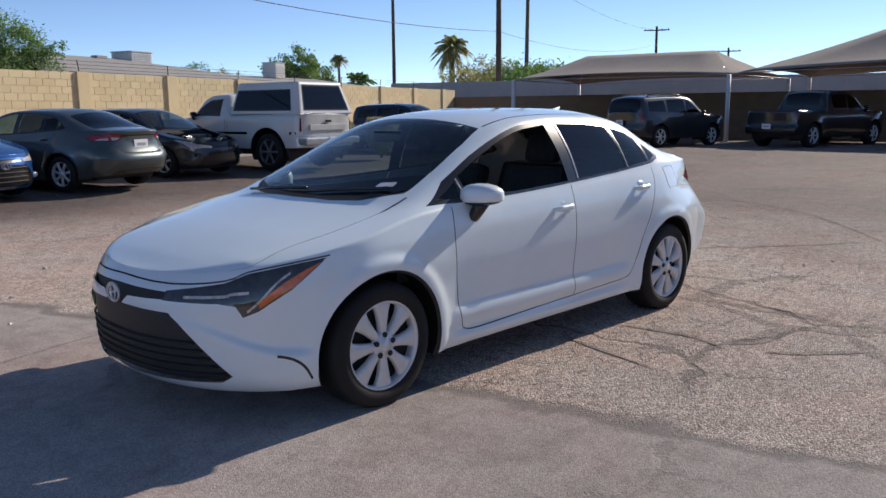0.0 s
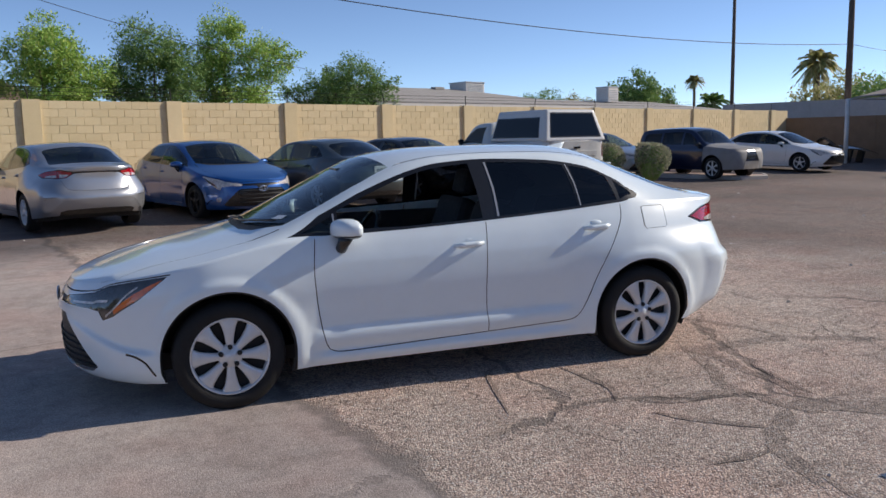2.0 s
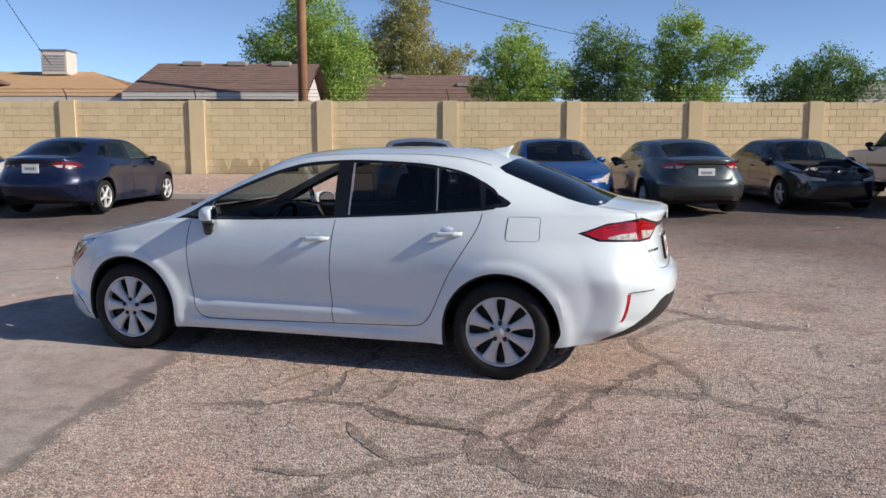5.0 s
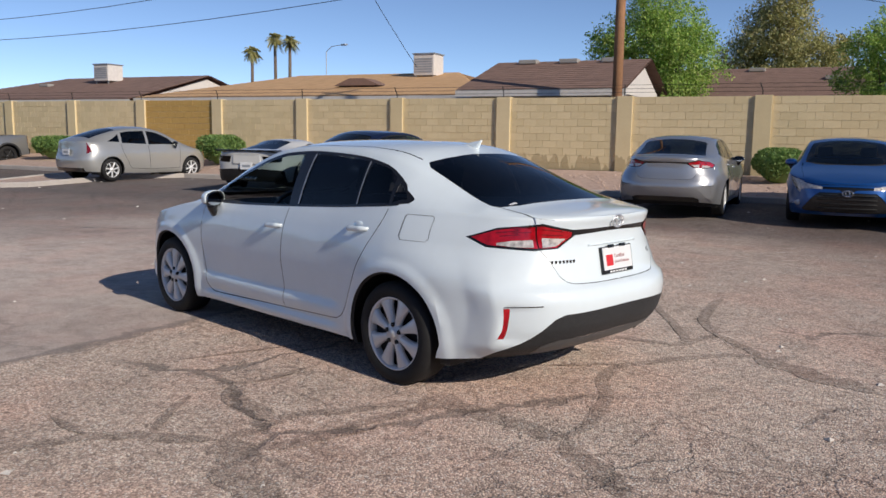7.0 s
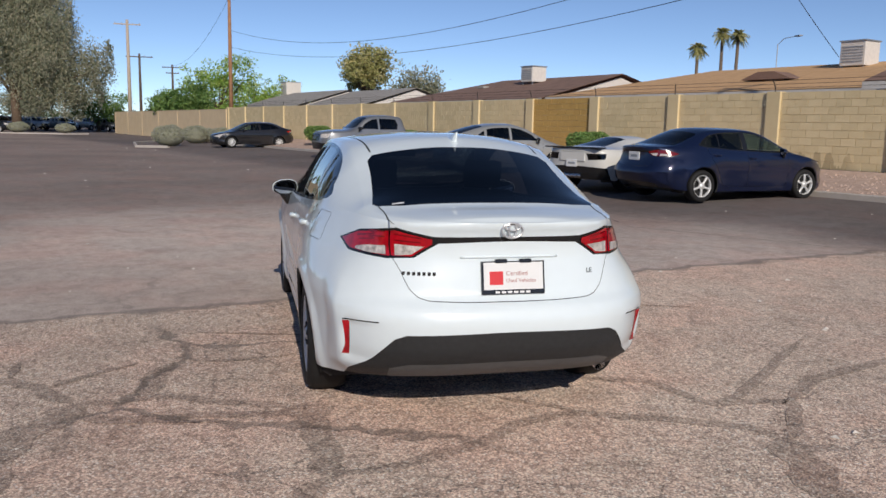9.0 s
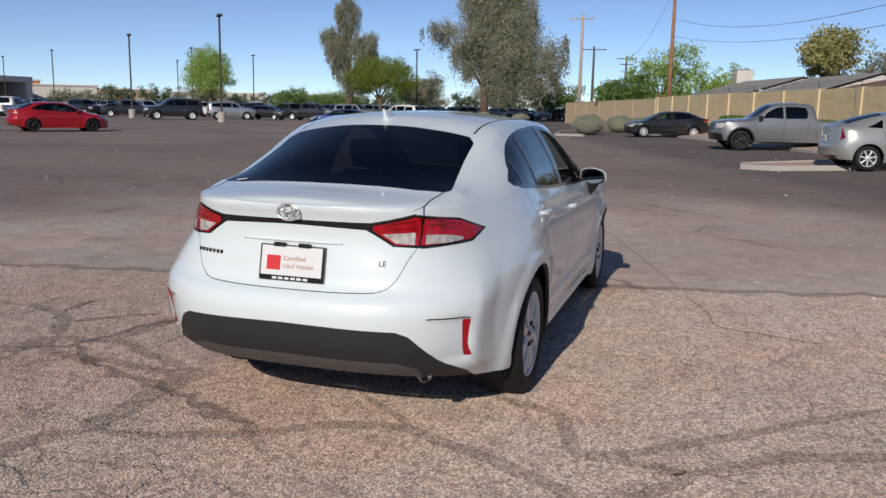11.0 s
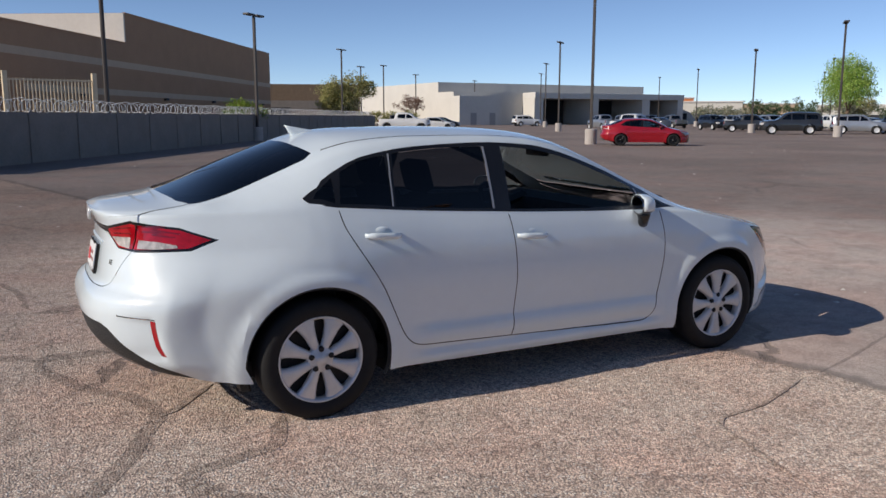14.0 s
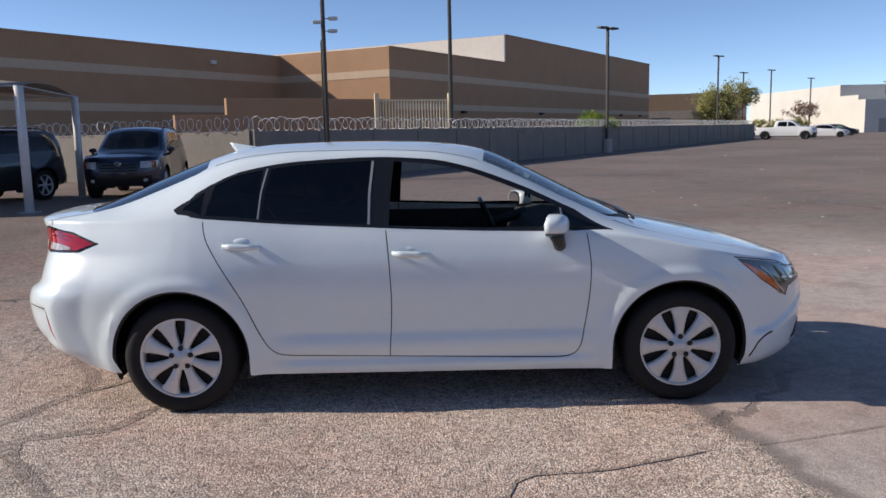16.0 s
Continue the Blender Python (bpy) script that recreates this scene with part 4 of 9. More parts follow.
def asphalt(name="worn_asphalt", dark=1.0):
    """Worn chip-seal asphalt with pinkish stones; a smoother, older layer towards -x with a broken lip between."""
    m = bpy.data.materials.new(name)
    m.use_nodes = True
    nt = m.node_tree
    b = nt.nodes["Principled BSDF"]
    geo = nt.nodes.new("ShaderNodeNewGeometry")
    pos = geo.outputs["Position"]
    sep = nt.nodes.new("ShaderNodeSeparateXYZ")
    nt.links.new(pos, sep.inputs[0])
    X, Y = sep.outputs[0], sep.outputs[1]
    big, mid = noise_node(nt, pos, 0.16, 5), noise_node(nt, pos, 1.9, 5, 0.62)
    wob = noise_node(nt, pos, 2.2, 5, 0.6)
    edge = node_math(nt, "ADD", node_math(nt, "ADD", X, node_math(nt, "MULTIPLY", Y, 0.235)), node_math(nt, "MULTIPLY", wob.outputs[0], 0.55))
    coarse = ramp(nt, edge, -0.96, -0.85)
    lip = node_math(nt, "MULTIPLY", ramp(nt, edge, -1.02, -0.93), ramp(nt, edge, -0.90, -0.80, 1.0, 0.0))
    # stones of two sizes
    v, vb = voronoi(nt, pos, 96.0), voronoi(nt, pos, 44.0)
    stone = nt.nodes.new("ShaderNodeValToRGB")
    els = stone.color_ramp.elements
    els[0].position, els[0].color = 0.0, (0.350, 0.288, 0.258, 1)
    els[1].position, els[1].color = 1.0, (0.760, 0.735, 0.71, 1)
    for p, c in ((0.30, (0.498, 0.401, 0.349, 1)), (0.62, (0.683, 0.544, 0.468, 1)), (0.88, (0.800, 0.700, 0.603, 1))):
        e = els.new(p)
        e.color = c
    csep, bsep = nt.nodes.new("ShaderNodeSeparateColor"), nt.nodes.new("ShaderNodeSeparateColor")
    nt.links.new(v.outputs["Color"], csep.inputs[0])
    nt.links.new(vb.outputs["Color"], bsep.inputs[0])
    nt.links.new(csep.outputs[0], stone.inputs[0])
    pit = ramp(nt, v.outputs["Distance"], 0.42, 0.86, 0.0, 0.56)
    coarse_col = mix_colour(nt, pit, mix_colour(nt, 1.0, stone.outputs[0], (1.17, 1.15, 1.14), "MULTIPLY"), (0.17, 0.142, 0.130))
    fleck = node_math(nt, "MULTIPLY", ramp(nt, bsep.outputs[1], 0.90, 0.94), ramp(nt, vb.outputs["Distance"], 0.30, 0.45, 1.0, 0.0))
    coarse_col = mix_colour(nt, node_math(nt, "MULTIPLY", fleck, 0.8), coarse_col, (0.66, 0.60, 0.56))
    v2 = voronoi(nt, pos, 170.0)
    c2 = nt.nodes.new("ShaderNodeSeparateColor")
    nt.links.new(v2.outputs["Color"], c2.inputs[0])
    fine_col = mix_colour(nt, ramp(nt, c2.outputs[1], 0.1, 0.95), (0.365, 0.317, 0.297), (0.562, 0.487, 0.456))
    col = mix_colour(nt, coarse, fine_col, coarse_col)
    # broad stains, streaks and small worn patches
    col = mix_colour(nt, ramp(nt, big.outputs[0], 0.38, 0.66, 0.0, 0.8), col, (0.74, 0.735, 0.74), "MULTIPLY")
    col = mix_colour(nt, ramp(nt, mid.outputs[0], 0.44, 0.72, 0.0, 0.7), col, (0.76, 0.745, 0.735), "MULTIPLY")
    clot = noise_node(nt, pos, 21.0, 3, 0.65)
    col = mix_colour(nt, node_math(nt, "MULTIPLY", ramp(nt, clot.outputs[0], 0.48, 0.68, 0.0, 0.75), coarse), col, (0.54, 0.52, 0.51), "MULTIPLY")
    col = mix_colour(nt, ramp(nt, noise_node(nt, pos, 0.7, 4, 0.6).outputs[0], 0.40, 0.66, 0.0, 1.0), col, (1.10, 0.985, 0.96), "MULTIPLY")
    mottle = noise_node(nt, pos, 6.5, 6, 0.72)
    col = mix_colour(nt, ramp(nt, mottle.outputs[0], 0.46, 0.62, 0.0, 0.6), col, (0.74, 0.735, 0.73), "MULTIPLY")
    col = mix_colour(nt, ramp(nt, mottle.outputs[0], 0.44, 0.32, 0.0, 0.6), col, (1.22, 1.20, 1.18), "MULTIPLY")
    spot = voronoi(nt, pos, 0.55)
    col = mix_colour(nt, ramp(nt, node_math(nt, "ADD", spot.outputs["Distance"], node_math(nt, "MULTIPLY", mid.outputs[0], 0.25)), 0.16, 0.30, 0.55, 0.0), col, (0.60, 0.59, 0.59), "MULTIPLY")
    col = mix_colour(nt, node_math(nt, "MULTIPLY", lip, 0.6), col, (0.13, 0.115, 0.11))
    # the older, darker surface away from the pale resealed patch
    away = nt.nodes.new("ShaderNodeVectorMath")
    away.operation = "DISTANCE"
    nt.links.new(pos, away.inputs[0])
    away.inputs[1].default_value = (-1.5, 0.5, 0.0)
    reach = node_math(nt, "ADD", away.outputs["Value"], node_math(nt, "MULTIPLY", noise_node(nt, pos, 0.35, 4).outputs[0], 5.0))
    col = mix_colour(nt, ramp(nt, reach, 7.0, 12.0, 0.0, 1.0), col, (0.50, 0.485, 0.485), "MULTIPLY")
    # the darker strip of parking bays along the boundary wall
    bays = nt.nodes.new("ShaderNodeVectorMath")
    bays.operation = "DOT_PRODUCT"
    nt.links.new(pos, bays.inputs[0])
    bays.inputs[1].default_value = tuple(WALL_N)
    near = node_math(nt, "ADD", bays.outputs["Value"], node_math(nt, "MULTIPLY", noise_node(nt, pos, 0.8, 5, 0.6).outputs[0], 1.6))
    w0 = WALL_0.dot(WALL_N)
    col = mix_colour(nt, ramp(nt, near, w0 - 9.3, w0 - 7.6), col, (0.60, 0.625, 0.66), "MULTIPLY")
    # few hairline cracks
    warp = nt.nodes.new("ShaderNodeVectorMath")
    warp.operation = "MULTIPLY_ADD"
    wn = noise_node(nt, pos, 1.3, 6, 0.65)
    nt.links.new(wn.outputs["Color"], warp.inputs[0])
    warp.inputs[1].default_value = (0.7, 0.7, 0.0)
    nt.links.new(pos, warp.inputs[2])
    ck = voronoi(nt, warp.outputs[0], 0.28, "DISTANCE_TO_EDGE")
    gate = ramp(nt, noise_node(nt, pos, 0.33, 2).outputs[0], 0.47, 0.62)
    crack = node_math(nt, "MULTIPLY", ramp(nt, ck.outputs["Distance"], 0.003, 0.009, 1.0, 0.0), gate)
    # crazed patches of fine cracks in the coarse layer
    craze = voronoi(nt, warp.outputs[0], 2.6, "DISTANCE_TO_EDGE")
    patchy = node_math(nt, "MULTIPLY", ramp(nt, noise_node(nt, pos, 0.45, 3).outputs[0], 0.50, 0.60), coarse)
    fine_crack = node_math(nt, "MULTIPLY", ramp(nt, craze.outputs["Distance"], 0.006, 0.022, 1.0, 0.0), patchy)
    crack = node_math(nt, "MAXIMUM", crack, node_math(nt, "MULTIPLY", fine_crack, 0.75))
    col = mix_colour(nt, node_math(nt, "MULTIPLY", crack, 0.6), col, (0.10, 0.088, 0.082))
    col = mix_colour(nt, 1.0, col, (dark * 1.0, dark, dark * 0.97), "MULTIPLY")
    nt.links.new(col, b.inputs["Base Color"])
    b.inputs["Roughness"].default_value, b.inputs["Specular IOR Level"].default_value = 0.85, 0.3
    b.inputs["Diffuse Roughness"].default_value = 0.3
    h = node_math(nt, "MULTIPLY", v.outputs["Distance"], node_math(nt, "SUBTRACT", node_math(nt, "MULTIPLY", coarse, -0.85), 0.1))
    h = node_math(nt, "ADD", h, node_math(nt, "MULTIPLY", v2.outputs["Distance"], -0.2))
    h = node_math(nt, "ADD", h, node_math(nt, "MULTIPLY", crack, -1.2))
    h = node_math(nt, "ADD", h, node_math(nt, "MULTIPLY", coarse, 0.6))
    bump = nt.nodes.new("ShaderNodeBump")
    bump.inputs["Strength"].default_value, bump.inputs["Distance"].default_value = 0.62, 0.011
    nt.links.new(h, bump.inputs["Height"])
    nt.links.new(bump.outputs[0], b.inputs["Normal"])
    return m


ASPHALT = asphalt(dark=0.97)
TAR = asphalt("old_tar_seam", 0.68)
CONCRETE = mat("worn_concrete", (0.50, 0.455, 0.42), rough=0.85, colour2=(0.40, 0.365, 0.335), noise_scale=2.5, bump=0.25, bump_scale=60)
GRAVEL = mat("pink_gravel", (0.56, 0.42, 0.35), rough=0.9, colour2=(0.41, 0.295, 0.24), noise_scale=6, bump=1.0, bump_scale=25)
DIRT = mat("dry_dirt", (0.40, 0.30, 0.22), rough=0.95, colour2=(0.30, 0.22, 0.16), noise_scale=1.2, bump=0.5, bump_scale=20)
MORTAR = mat("mortar", (0.70, 0.565, 0.345), rough=0.9, colour2=(0.63, 0.50, 0.305), noise_scale=4, bump=0.3, bump_scale=80)


def splash_stain(nt, col):
    """Tongues of old splash dirt along the lowest courses, in some bays."""
    pos = nt.nodes.new("ShaderNodeNewGeometry").outputs["Position"]
    sep = nt.nodes.new("ShaderNodeSeparateXYZ")
    nt.links.new(pos, sep.inputs[0])
    flat = nt.nodes.new("ShaderNodeCombineXYZ")
    nt.links.new(sep.outputs[0], flat.inputs[0])
    nt.links.new(sep.outputs[1], flat.inputs[1])
    tongue, bay = noise_node(nt, flat.outputs[0], 4.5, 2), noise_node(nt, flat.outputs[0], 0.22, 1)
    top = node_math(nt, "ADD", WALL_BASE + 0.02, node_math(nt, "MULTIPLY", ramp(nt, tongue.outputs[0], 0.30, 0.62), 0.42))
    low = node_math(nt, "LESS_THAN", sep.outputs[2], top)
    fac = node_math(nt, "MULTIPLY", node_math(nt, "MULTIPLY", low, ramp(nt, bay.outputs[0], 0.42, 0.52)), 0.55)
    return mix_colour(nt, fac, col, (0.42, 0.38, 0.34), "MULTIPLY")


def block_material(name, per_island):
    m = mat(name, (0.75, 0.62, 0.38), rough=0.9, colour2=(0.69, 0.56, 0.34), noise_scale=3, bump=0.35, bump_scale=70)
    nt = m.node_tree
    b = nt.nodes["Principled BSDF"]
    old = b.inputs["Base Color"].links[0].from_socket
    if per_island:
        r = nt.nodes.new("ShaderNodeNewGeometry").outputs["Random Per Island"]
    else:
        r = nt.nodes.new("ShaderNodeObjectInfo").outputs["Random"]
    nt.links.new(splash_stain(nt, mix_colour(nt, ramp(nt, r, 0.0, 1.0, 0.0, 0.8), old, (0.88, 0.875, 0.85), "MULTIPLY")), b.inputs["Base Color"])
    return m


BLOCK, BLOCK_FAR = block_material("painted_block", False), block_material("painted_block_far", True)
YELLOW_BLOCK = mat("ochre_painted_block", (0.50, 0.32, 0.10), rough=0.85, noise_amt=0.08, noise_scale=2)

# the ground, one sheet to the horizon
def ground_sheet():
    xs = sorted({round(v, 2) for v in [*np.arange(-75, 45, 2.5), *np.linspace(45, 400, 12), *np.linspace(-400, -75, 12), -3000, 3000]})
    ys = sorted({round(v, 2) for v in [*np.arange(-60, 40, 2.0), *np.linspace(40, 400, 12), *np.linspace(-400, -60, 12), -3000, 3000]})
    bm = bmesh.new()
    rows = [[bm.verts.new((x, y, ground_z(x, y))) for y in ys] for x in xs]
    for r0, r1 in zip(rows, rows[1:]):
        for i in range(len(ys) - 1):
            bm.faces.new((r0[i], r1[i], r1[i + 1], r0[i + 1]))
    return tagged(part("ground", bm, ASPHALT, None, smooth=True), "worn grey-brown asphalt lot with cracks and coarse stones", "ground", kind="structure")


ground_sheet()


def seam(points, w, rnd, lift=0.004):
    """An irregular filled crack lying on the asphalt."""
    pts = spline(points, 14)
    bm = bmesh.new()
    prev = None
    for i, p in enumerate(pts):
        q0, q1 = pts[max(i - 1, 0)], pts[min(i + 1, len(pts) - 1)]
        d = Vector((q1[0] - q0[0], q1[1] - q0[1], 0)).normalized()
        n = Vector((-d.y, d.x, 0))
        end = min(1.0, i / 8, (len(pts) - 1 - i) / 8) + 0.03
        c = Vector((p[0] + rnd.uniform(-0.003, 0.003), p[1] + rnd.uniform(-0.003, 0.003), 0))
        l, r = (bm.verts.new(c + s * n * w * end * rnd.uniform(0.92, 1.04) * (1 + 0.22 * math.sin(i * 0.35 + 3 * s)) + Vector((0, 0, lift))) for s in (0.5, -0.5))
        if prev:
            bm.faces.new((prev[0], prev[1], r, l))
        prev = (l, r)
    return part("tar_seam", bm, TAR, None)


_r = random.Random(5)
_lift = [0]


def tar(width, *points):
    _lift[0] = (_lift[0] + 1) % 10
    tagged(seam(points, width, _r, 0.0012 + 0.0004 * _lift[0]), "dark grey filled crack wandering across the asphalt", "crack", "cracks in the lot", "structure")


# the cracked patch behind the car's tail
tar(0.10, (0.85, -2.95), (0.97, -2.60), (1.08, -2.40), (1.25, -2.27), (1.46, -2.10))
tar(0.085, (1.46, -2.12), (1.44, -1.80), (1.40, -1.66), (1.52, -1.42), (1.66, -1.10), (1.72, -0.80))
tar(0.085, (1.44, -2.10), (1.70, -1.96), (1.75, -1.65), (1.75, -1.35), (1.80, -1.02), (1.83, -0.90))
tar(0.20, (1.46, -2.08), (1.62, -2.12), (1.90, -2.25), (2.15, -2.29), (2.60, -2.20))
tar(0.14, (0.76, -1.65), (1.10, -1.73), (1.45, -1.76))
tar(0.06, (0.75, -1.86), (0.92, -2.08), (1.17, -2.31))
tar(0.05, (0.68, -1.62), (0.78, -1.35), (0.71, -0.87))
tar(0.07, (0.58, -2.56), (0.97, -2.53))
tar(0.03, (0.02, -1.62), (0.21, -0.89), (0.36, -0.70))
tar(0.15, (1.73, -0.78), (1.90, -0.90), (2.15, -0.88), (2.45, -0.88), (2.62, -0.86))
tar(0.085, (2.60, -0.88), (2.52, -0.50), (2.36, -0.15), (2.12, 0.20), (2.08, 0.48), (2.22, 0.80), (2.42, 1.22), (2.62, 1.31))
tar(0.13, (2.58, -0.86), (2.85, -1.03), (3.25, -1.26))
tar(0.08, (1.52, 0.74), (1.64, 1.06), (1.83, 1.17), (2.05, 1.24), (2.10, 1.58), (2.15, 1.69), (2.43, 1.52), (2.64, 1.30))
tar(0.20, (2.58, 1.31), (2.85, 1.24), (3.10, 1.15), (3.45, 1.07))
tar(0.09, (2.15, 1.68), (1.85, 2.05), (1.60, 2.65), (1.50, 3.10))
tar(0.07, (2.05, 1.27), (1.97, 1.50), (1.58, 1.95), (0.90, 2.75))
tar(0.05, (1.72, 0.08), (1.94, 0.36), (2.09, 0.50))
tar(0.03, (1.87, -1.30), (1.80, -1.70), (1.76, -1.98))
tar(0.022, (-1.35, 1.56), (-0.80, 1.76), (-0.39, 1.84), (-0.27, 2.15), (-0.15, 2.55))
# long cracks across the rest of the lot
tar(0.025, (-1.5, 1.55), (-2.25, 1.33), (-3.3, 1.0), (-4.4, 0.66))
tar(0.06, (2.6, -2.35), (2.75, -3.4), (3.2, -4.4))
tar(0.05, (0.95, -2.75), (0.9, -3.3), (1.0, -4.2))
tar(0.05, (4.4, 2.2), (5.2, 5.5), (4.6, 9.0))
tar(0.05, (-6.0, 4.2), (-3.0, 6.4), (0.5, 7.6))
tar(0.06, (5.0, -1.5), (7.5, 0.5), (9.0, 3.0))


# kerb and banked gravel bed in front of the wall
def kerb(points, name="kerb", h=0.13, w=0.15):
    bm = bmesh.new()
    prev = None
    for i, p in enumerate(points):
        a, b = Vector(points[max(i - 1, 0)]), Vector(points[min(i + 1, len(points) - 1)])
        d = (b - a).normalized()
        n = Vector((-d.y, d.x, 0))
        z = ground_z(p[0], p[1])
        c = Vector((p[0], p[1], 0))
        ring = [bm.verts.new(c + n * o + Vector((0, 0, z + hh))) for o, hh in ((-w / 2, -0.05), (-w / 2, h - 0.02), (-w / 2 + 0.02, h), (w / 2 - 0.02, h), (w / 2, h - 0.02), (w / 2, -0.05))]
        if prev:
            for k in range(5):
                bm.faces.new((prev[k], prev[k + 1], ring[k + 1], ring[k]))
        prev = ring
    return tagged(part(name, bm, CONCRETE, None), "low cast concrete kerb edging the gravel bed", "kerb", "kerbs", "structure")


KERB_LINE = [(at_wall(a, -d).x, at_wall(a, -d).y) for a, d in ((-46, 3.2), (-24, 3.2), (-19.2, 3.4), (-18.6, 6.0), (-18.0, 8.4), (-17.2, 8.7), (-16.6, 8.2), (-16.4, 5.0), (-15.6, 3.6), (-8, 3.55), (2, 3.55), (12, 3.4), (17.0, 3.5), (17.6, 6.5), (18.2, 8.2), (19.2, 8.5), (20.0, 8.0), (20.1, 5), (21, 3.5), (37, 3.3))]
kerb(KERB_LINE)


def gravel_bed():
    bm = bmesh.new()
    prev = None
    pts = [KERB_LINE[0]]
    for (x0, y0), (x1, y1) in zip(KERB_LINE, KERB_LINE[1:]):
        n = max(1, int(math.hypot(x1 - x0, y1 - y0) / 1.0))
        pts += [(x0 + (x1 - x0) * i / n, y0 + (y1 - y0) * i / n) for i in range(1, n + 1)]
    rnd = random.Random(3)
    for x, y in pts:
        w = wall_depth(x, y)
        a = (Vector((x, y, 0)) - WALL_0).dot(WALL_U)
        row = []
        for k in range(9):
            t = k / 8
            p = at_wall(a, -w * (1 - t) - 0.1 * t)
            z = ground_z(x, y) + 0.11 + (WALL_BASE - 0.2 - ground_z(x, y)) * smoothstep(3.6, 0.6, wall_depth(p.x, p.y)) + rnd.uniform(-0.015, 0.015) * (0 < k < 8) + 0.09 * (t > 0.9)
            row.append(bm.verts.new((p.x, p.y, z)))
        if prev:
            for k in range(8):
                bm.faces.new((prev[k], row[k], row[k + 1], prev[k + 1]))
        prev = row
    bmesh.ops.recalc_face_normals(bm, faces=bm.faces)
    return tagged(part("gravel_bed", bm, GRAVEL, None, smooth=True), "banked bed of pinkish decomposed gravel below the wall", "gravel bed", kind="structure")


bed = gravel_bed()


def scatter_stones():
    rnd = random.Random(8)
    vs, fs = [], []
    for _ in range(2600):
        a = rnd.uniform(-16, 16) if rnd.random() < 0.8 else rnd.uniform(-40, 30)
        d = rnd.uniform(0.2, 3.3)
        p = at_wall(a, -d)
        z = 0.12 + 0.11 + (WALL_BASE - 0.32) * smoothstep(3.6, 0.6, d)
        s = rnd.uniform(0.02, 0.055)
        i = len(vs)
        r = [rnd.uniform(0.6, 1.2) * s for _ in range(6)]
        vs += [(p.x + r[0], p.y, z), (p.x, p.y + r[1], z), (p.x - r[2], p.y, z), (p.x, p.y - r[3], z), (p.x, p.y, z + r[4] * 0.8), (p.x, p.y, z - 0.02)]
        fs += [(i, i + 1, i + 4), (i + 1, i + 2, i + 4), (i + 2, i + 3, i + 4), (i + 3, i, i + 4)]
    me = bpy.data.meshes.new("gravel_stones")
    me.from_pydata(vs, [], fs)
    me.materials.append(GRAVEL)
    tagged(new("gravel_stones", me), "loose pinkish stones lying on the gravel bed", "gravel", kind="stuff")


scatter_stones()


def litter():
    """Pale chips and crumbs strewn over the lot."""
    rnd = random.Random(21)
    vs, fs = [], []
    for _ in range(420):
        r, t = 3.0 + 40 * rnd.random() ** 1.6, rnd.uniform(0, 2 * math.pi)
        x, y = r * math.cos(t), r * math.sin(t)
        if wall_depth(x, y) < 4.2:
            continue
        z, s, q = ground_z(x, y) + 0.003, rnd.uniform(0.008, 0.028) * (1 + r / 25), rnd.uniform(0, 3)
        i = len(vs)
        vs += [(x + s * math.cos(q + k * 2.1), y + s * math.sin(q + k * 2.1), z) for k in range(3)] + [(x, y, z + s * 0.5)]
        fs += [(i, i + 1, i + 3), (i + 1, i + 2, i + 3), (i + 2, i, i + 3)]
    me = bpy.data.meshes.new("stone_chips")
    me.from_pydata(vs, [], fs)
    me.materials.append(CHIP)
    tagged(new("stone_chips", me), "pale stone chips and crumbs strewn over the asphalt", "debris", kind="stuff")


CHIP = mat("pale_chip", (0.62, 0.58, 0.54), rough=0.9, noise_amt=0.2)
litter()

# ---- boundary wall of painted block ----
I0, I1 = -16, 10
wall_rot = Matrix.Rotation(radians(WALL_AZ), 4, "Z")
block_wall = tagged(part("wall_north", boxes(((I0 * BAY, 0.005, WALL_BASE - 0.7), (I1 * BAY + 1.8, 0.18, WALL_TOP - 0.004))), MORTAR, None), "tan painted concrete block boundary wall with pilasters", "wall", kind="structure")
block_wall.matrix_world = Matrix.Translation(WALL_0) @ wall_rot
COURSES = 10
CH = (WALL_TOP - WALL_BASE) / COURSES
for i in range(I0, I1 + 1):
    bm = boxes(((0.0, -0.075, WALL_BASE - 0.6), (0.42, 0.20, WALL_TOP + 0.02)), bevel=0.008)
    pil = part("pilaster", bm, BLOCK, block_wall)
    pil.location.x = i * BAY
    # bent wire-arm on the pilaster's top
    bm = bmesh.new()
    tube(bm, [(0.17, 0.05, WALL_TOP), (0.17, 0.05, WALL_TOP + 0.14), (0.10 + 0.04 * (i % 3), 0.02, WALL_TOP + 0.34)], 0.014, 6)
    br = part("wire_bracket", bm, STEEL_BLACK, block_wall)
    br.location.x = i * BAY


def block_layout():
    for i in range(I0, I1):
        x0, x1 = i * BAY + 0.42, (i + 1) * BAY
        for c in range(COURSES):
            z0 = WALL_BASE + c * CH
            x = x0 - (0.2 if c % 2 else 0.0)
            while x < x1 - 0.02:
                a, b = max(x, x0), min(x + 0.4, x1)
                if b - a > 0.05:
                    yield i, c, a, b, z0
                x += 0.4


def yellow_bay(i):
    return i == -6


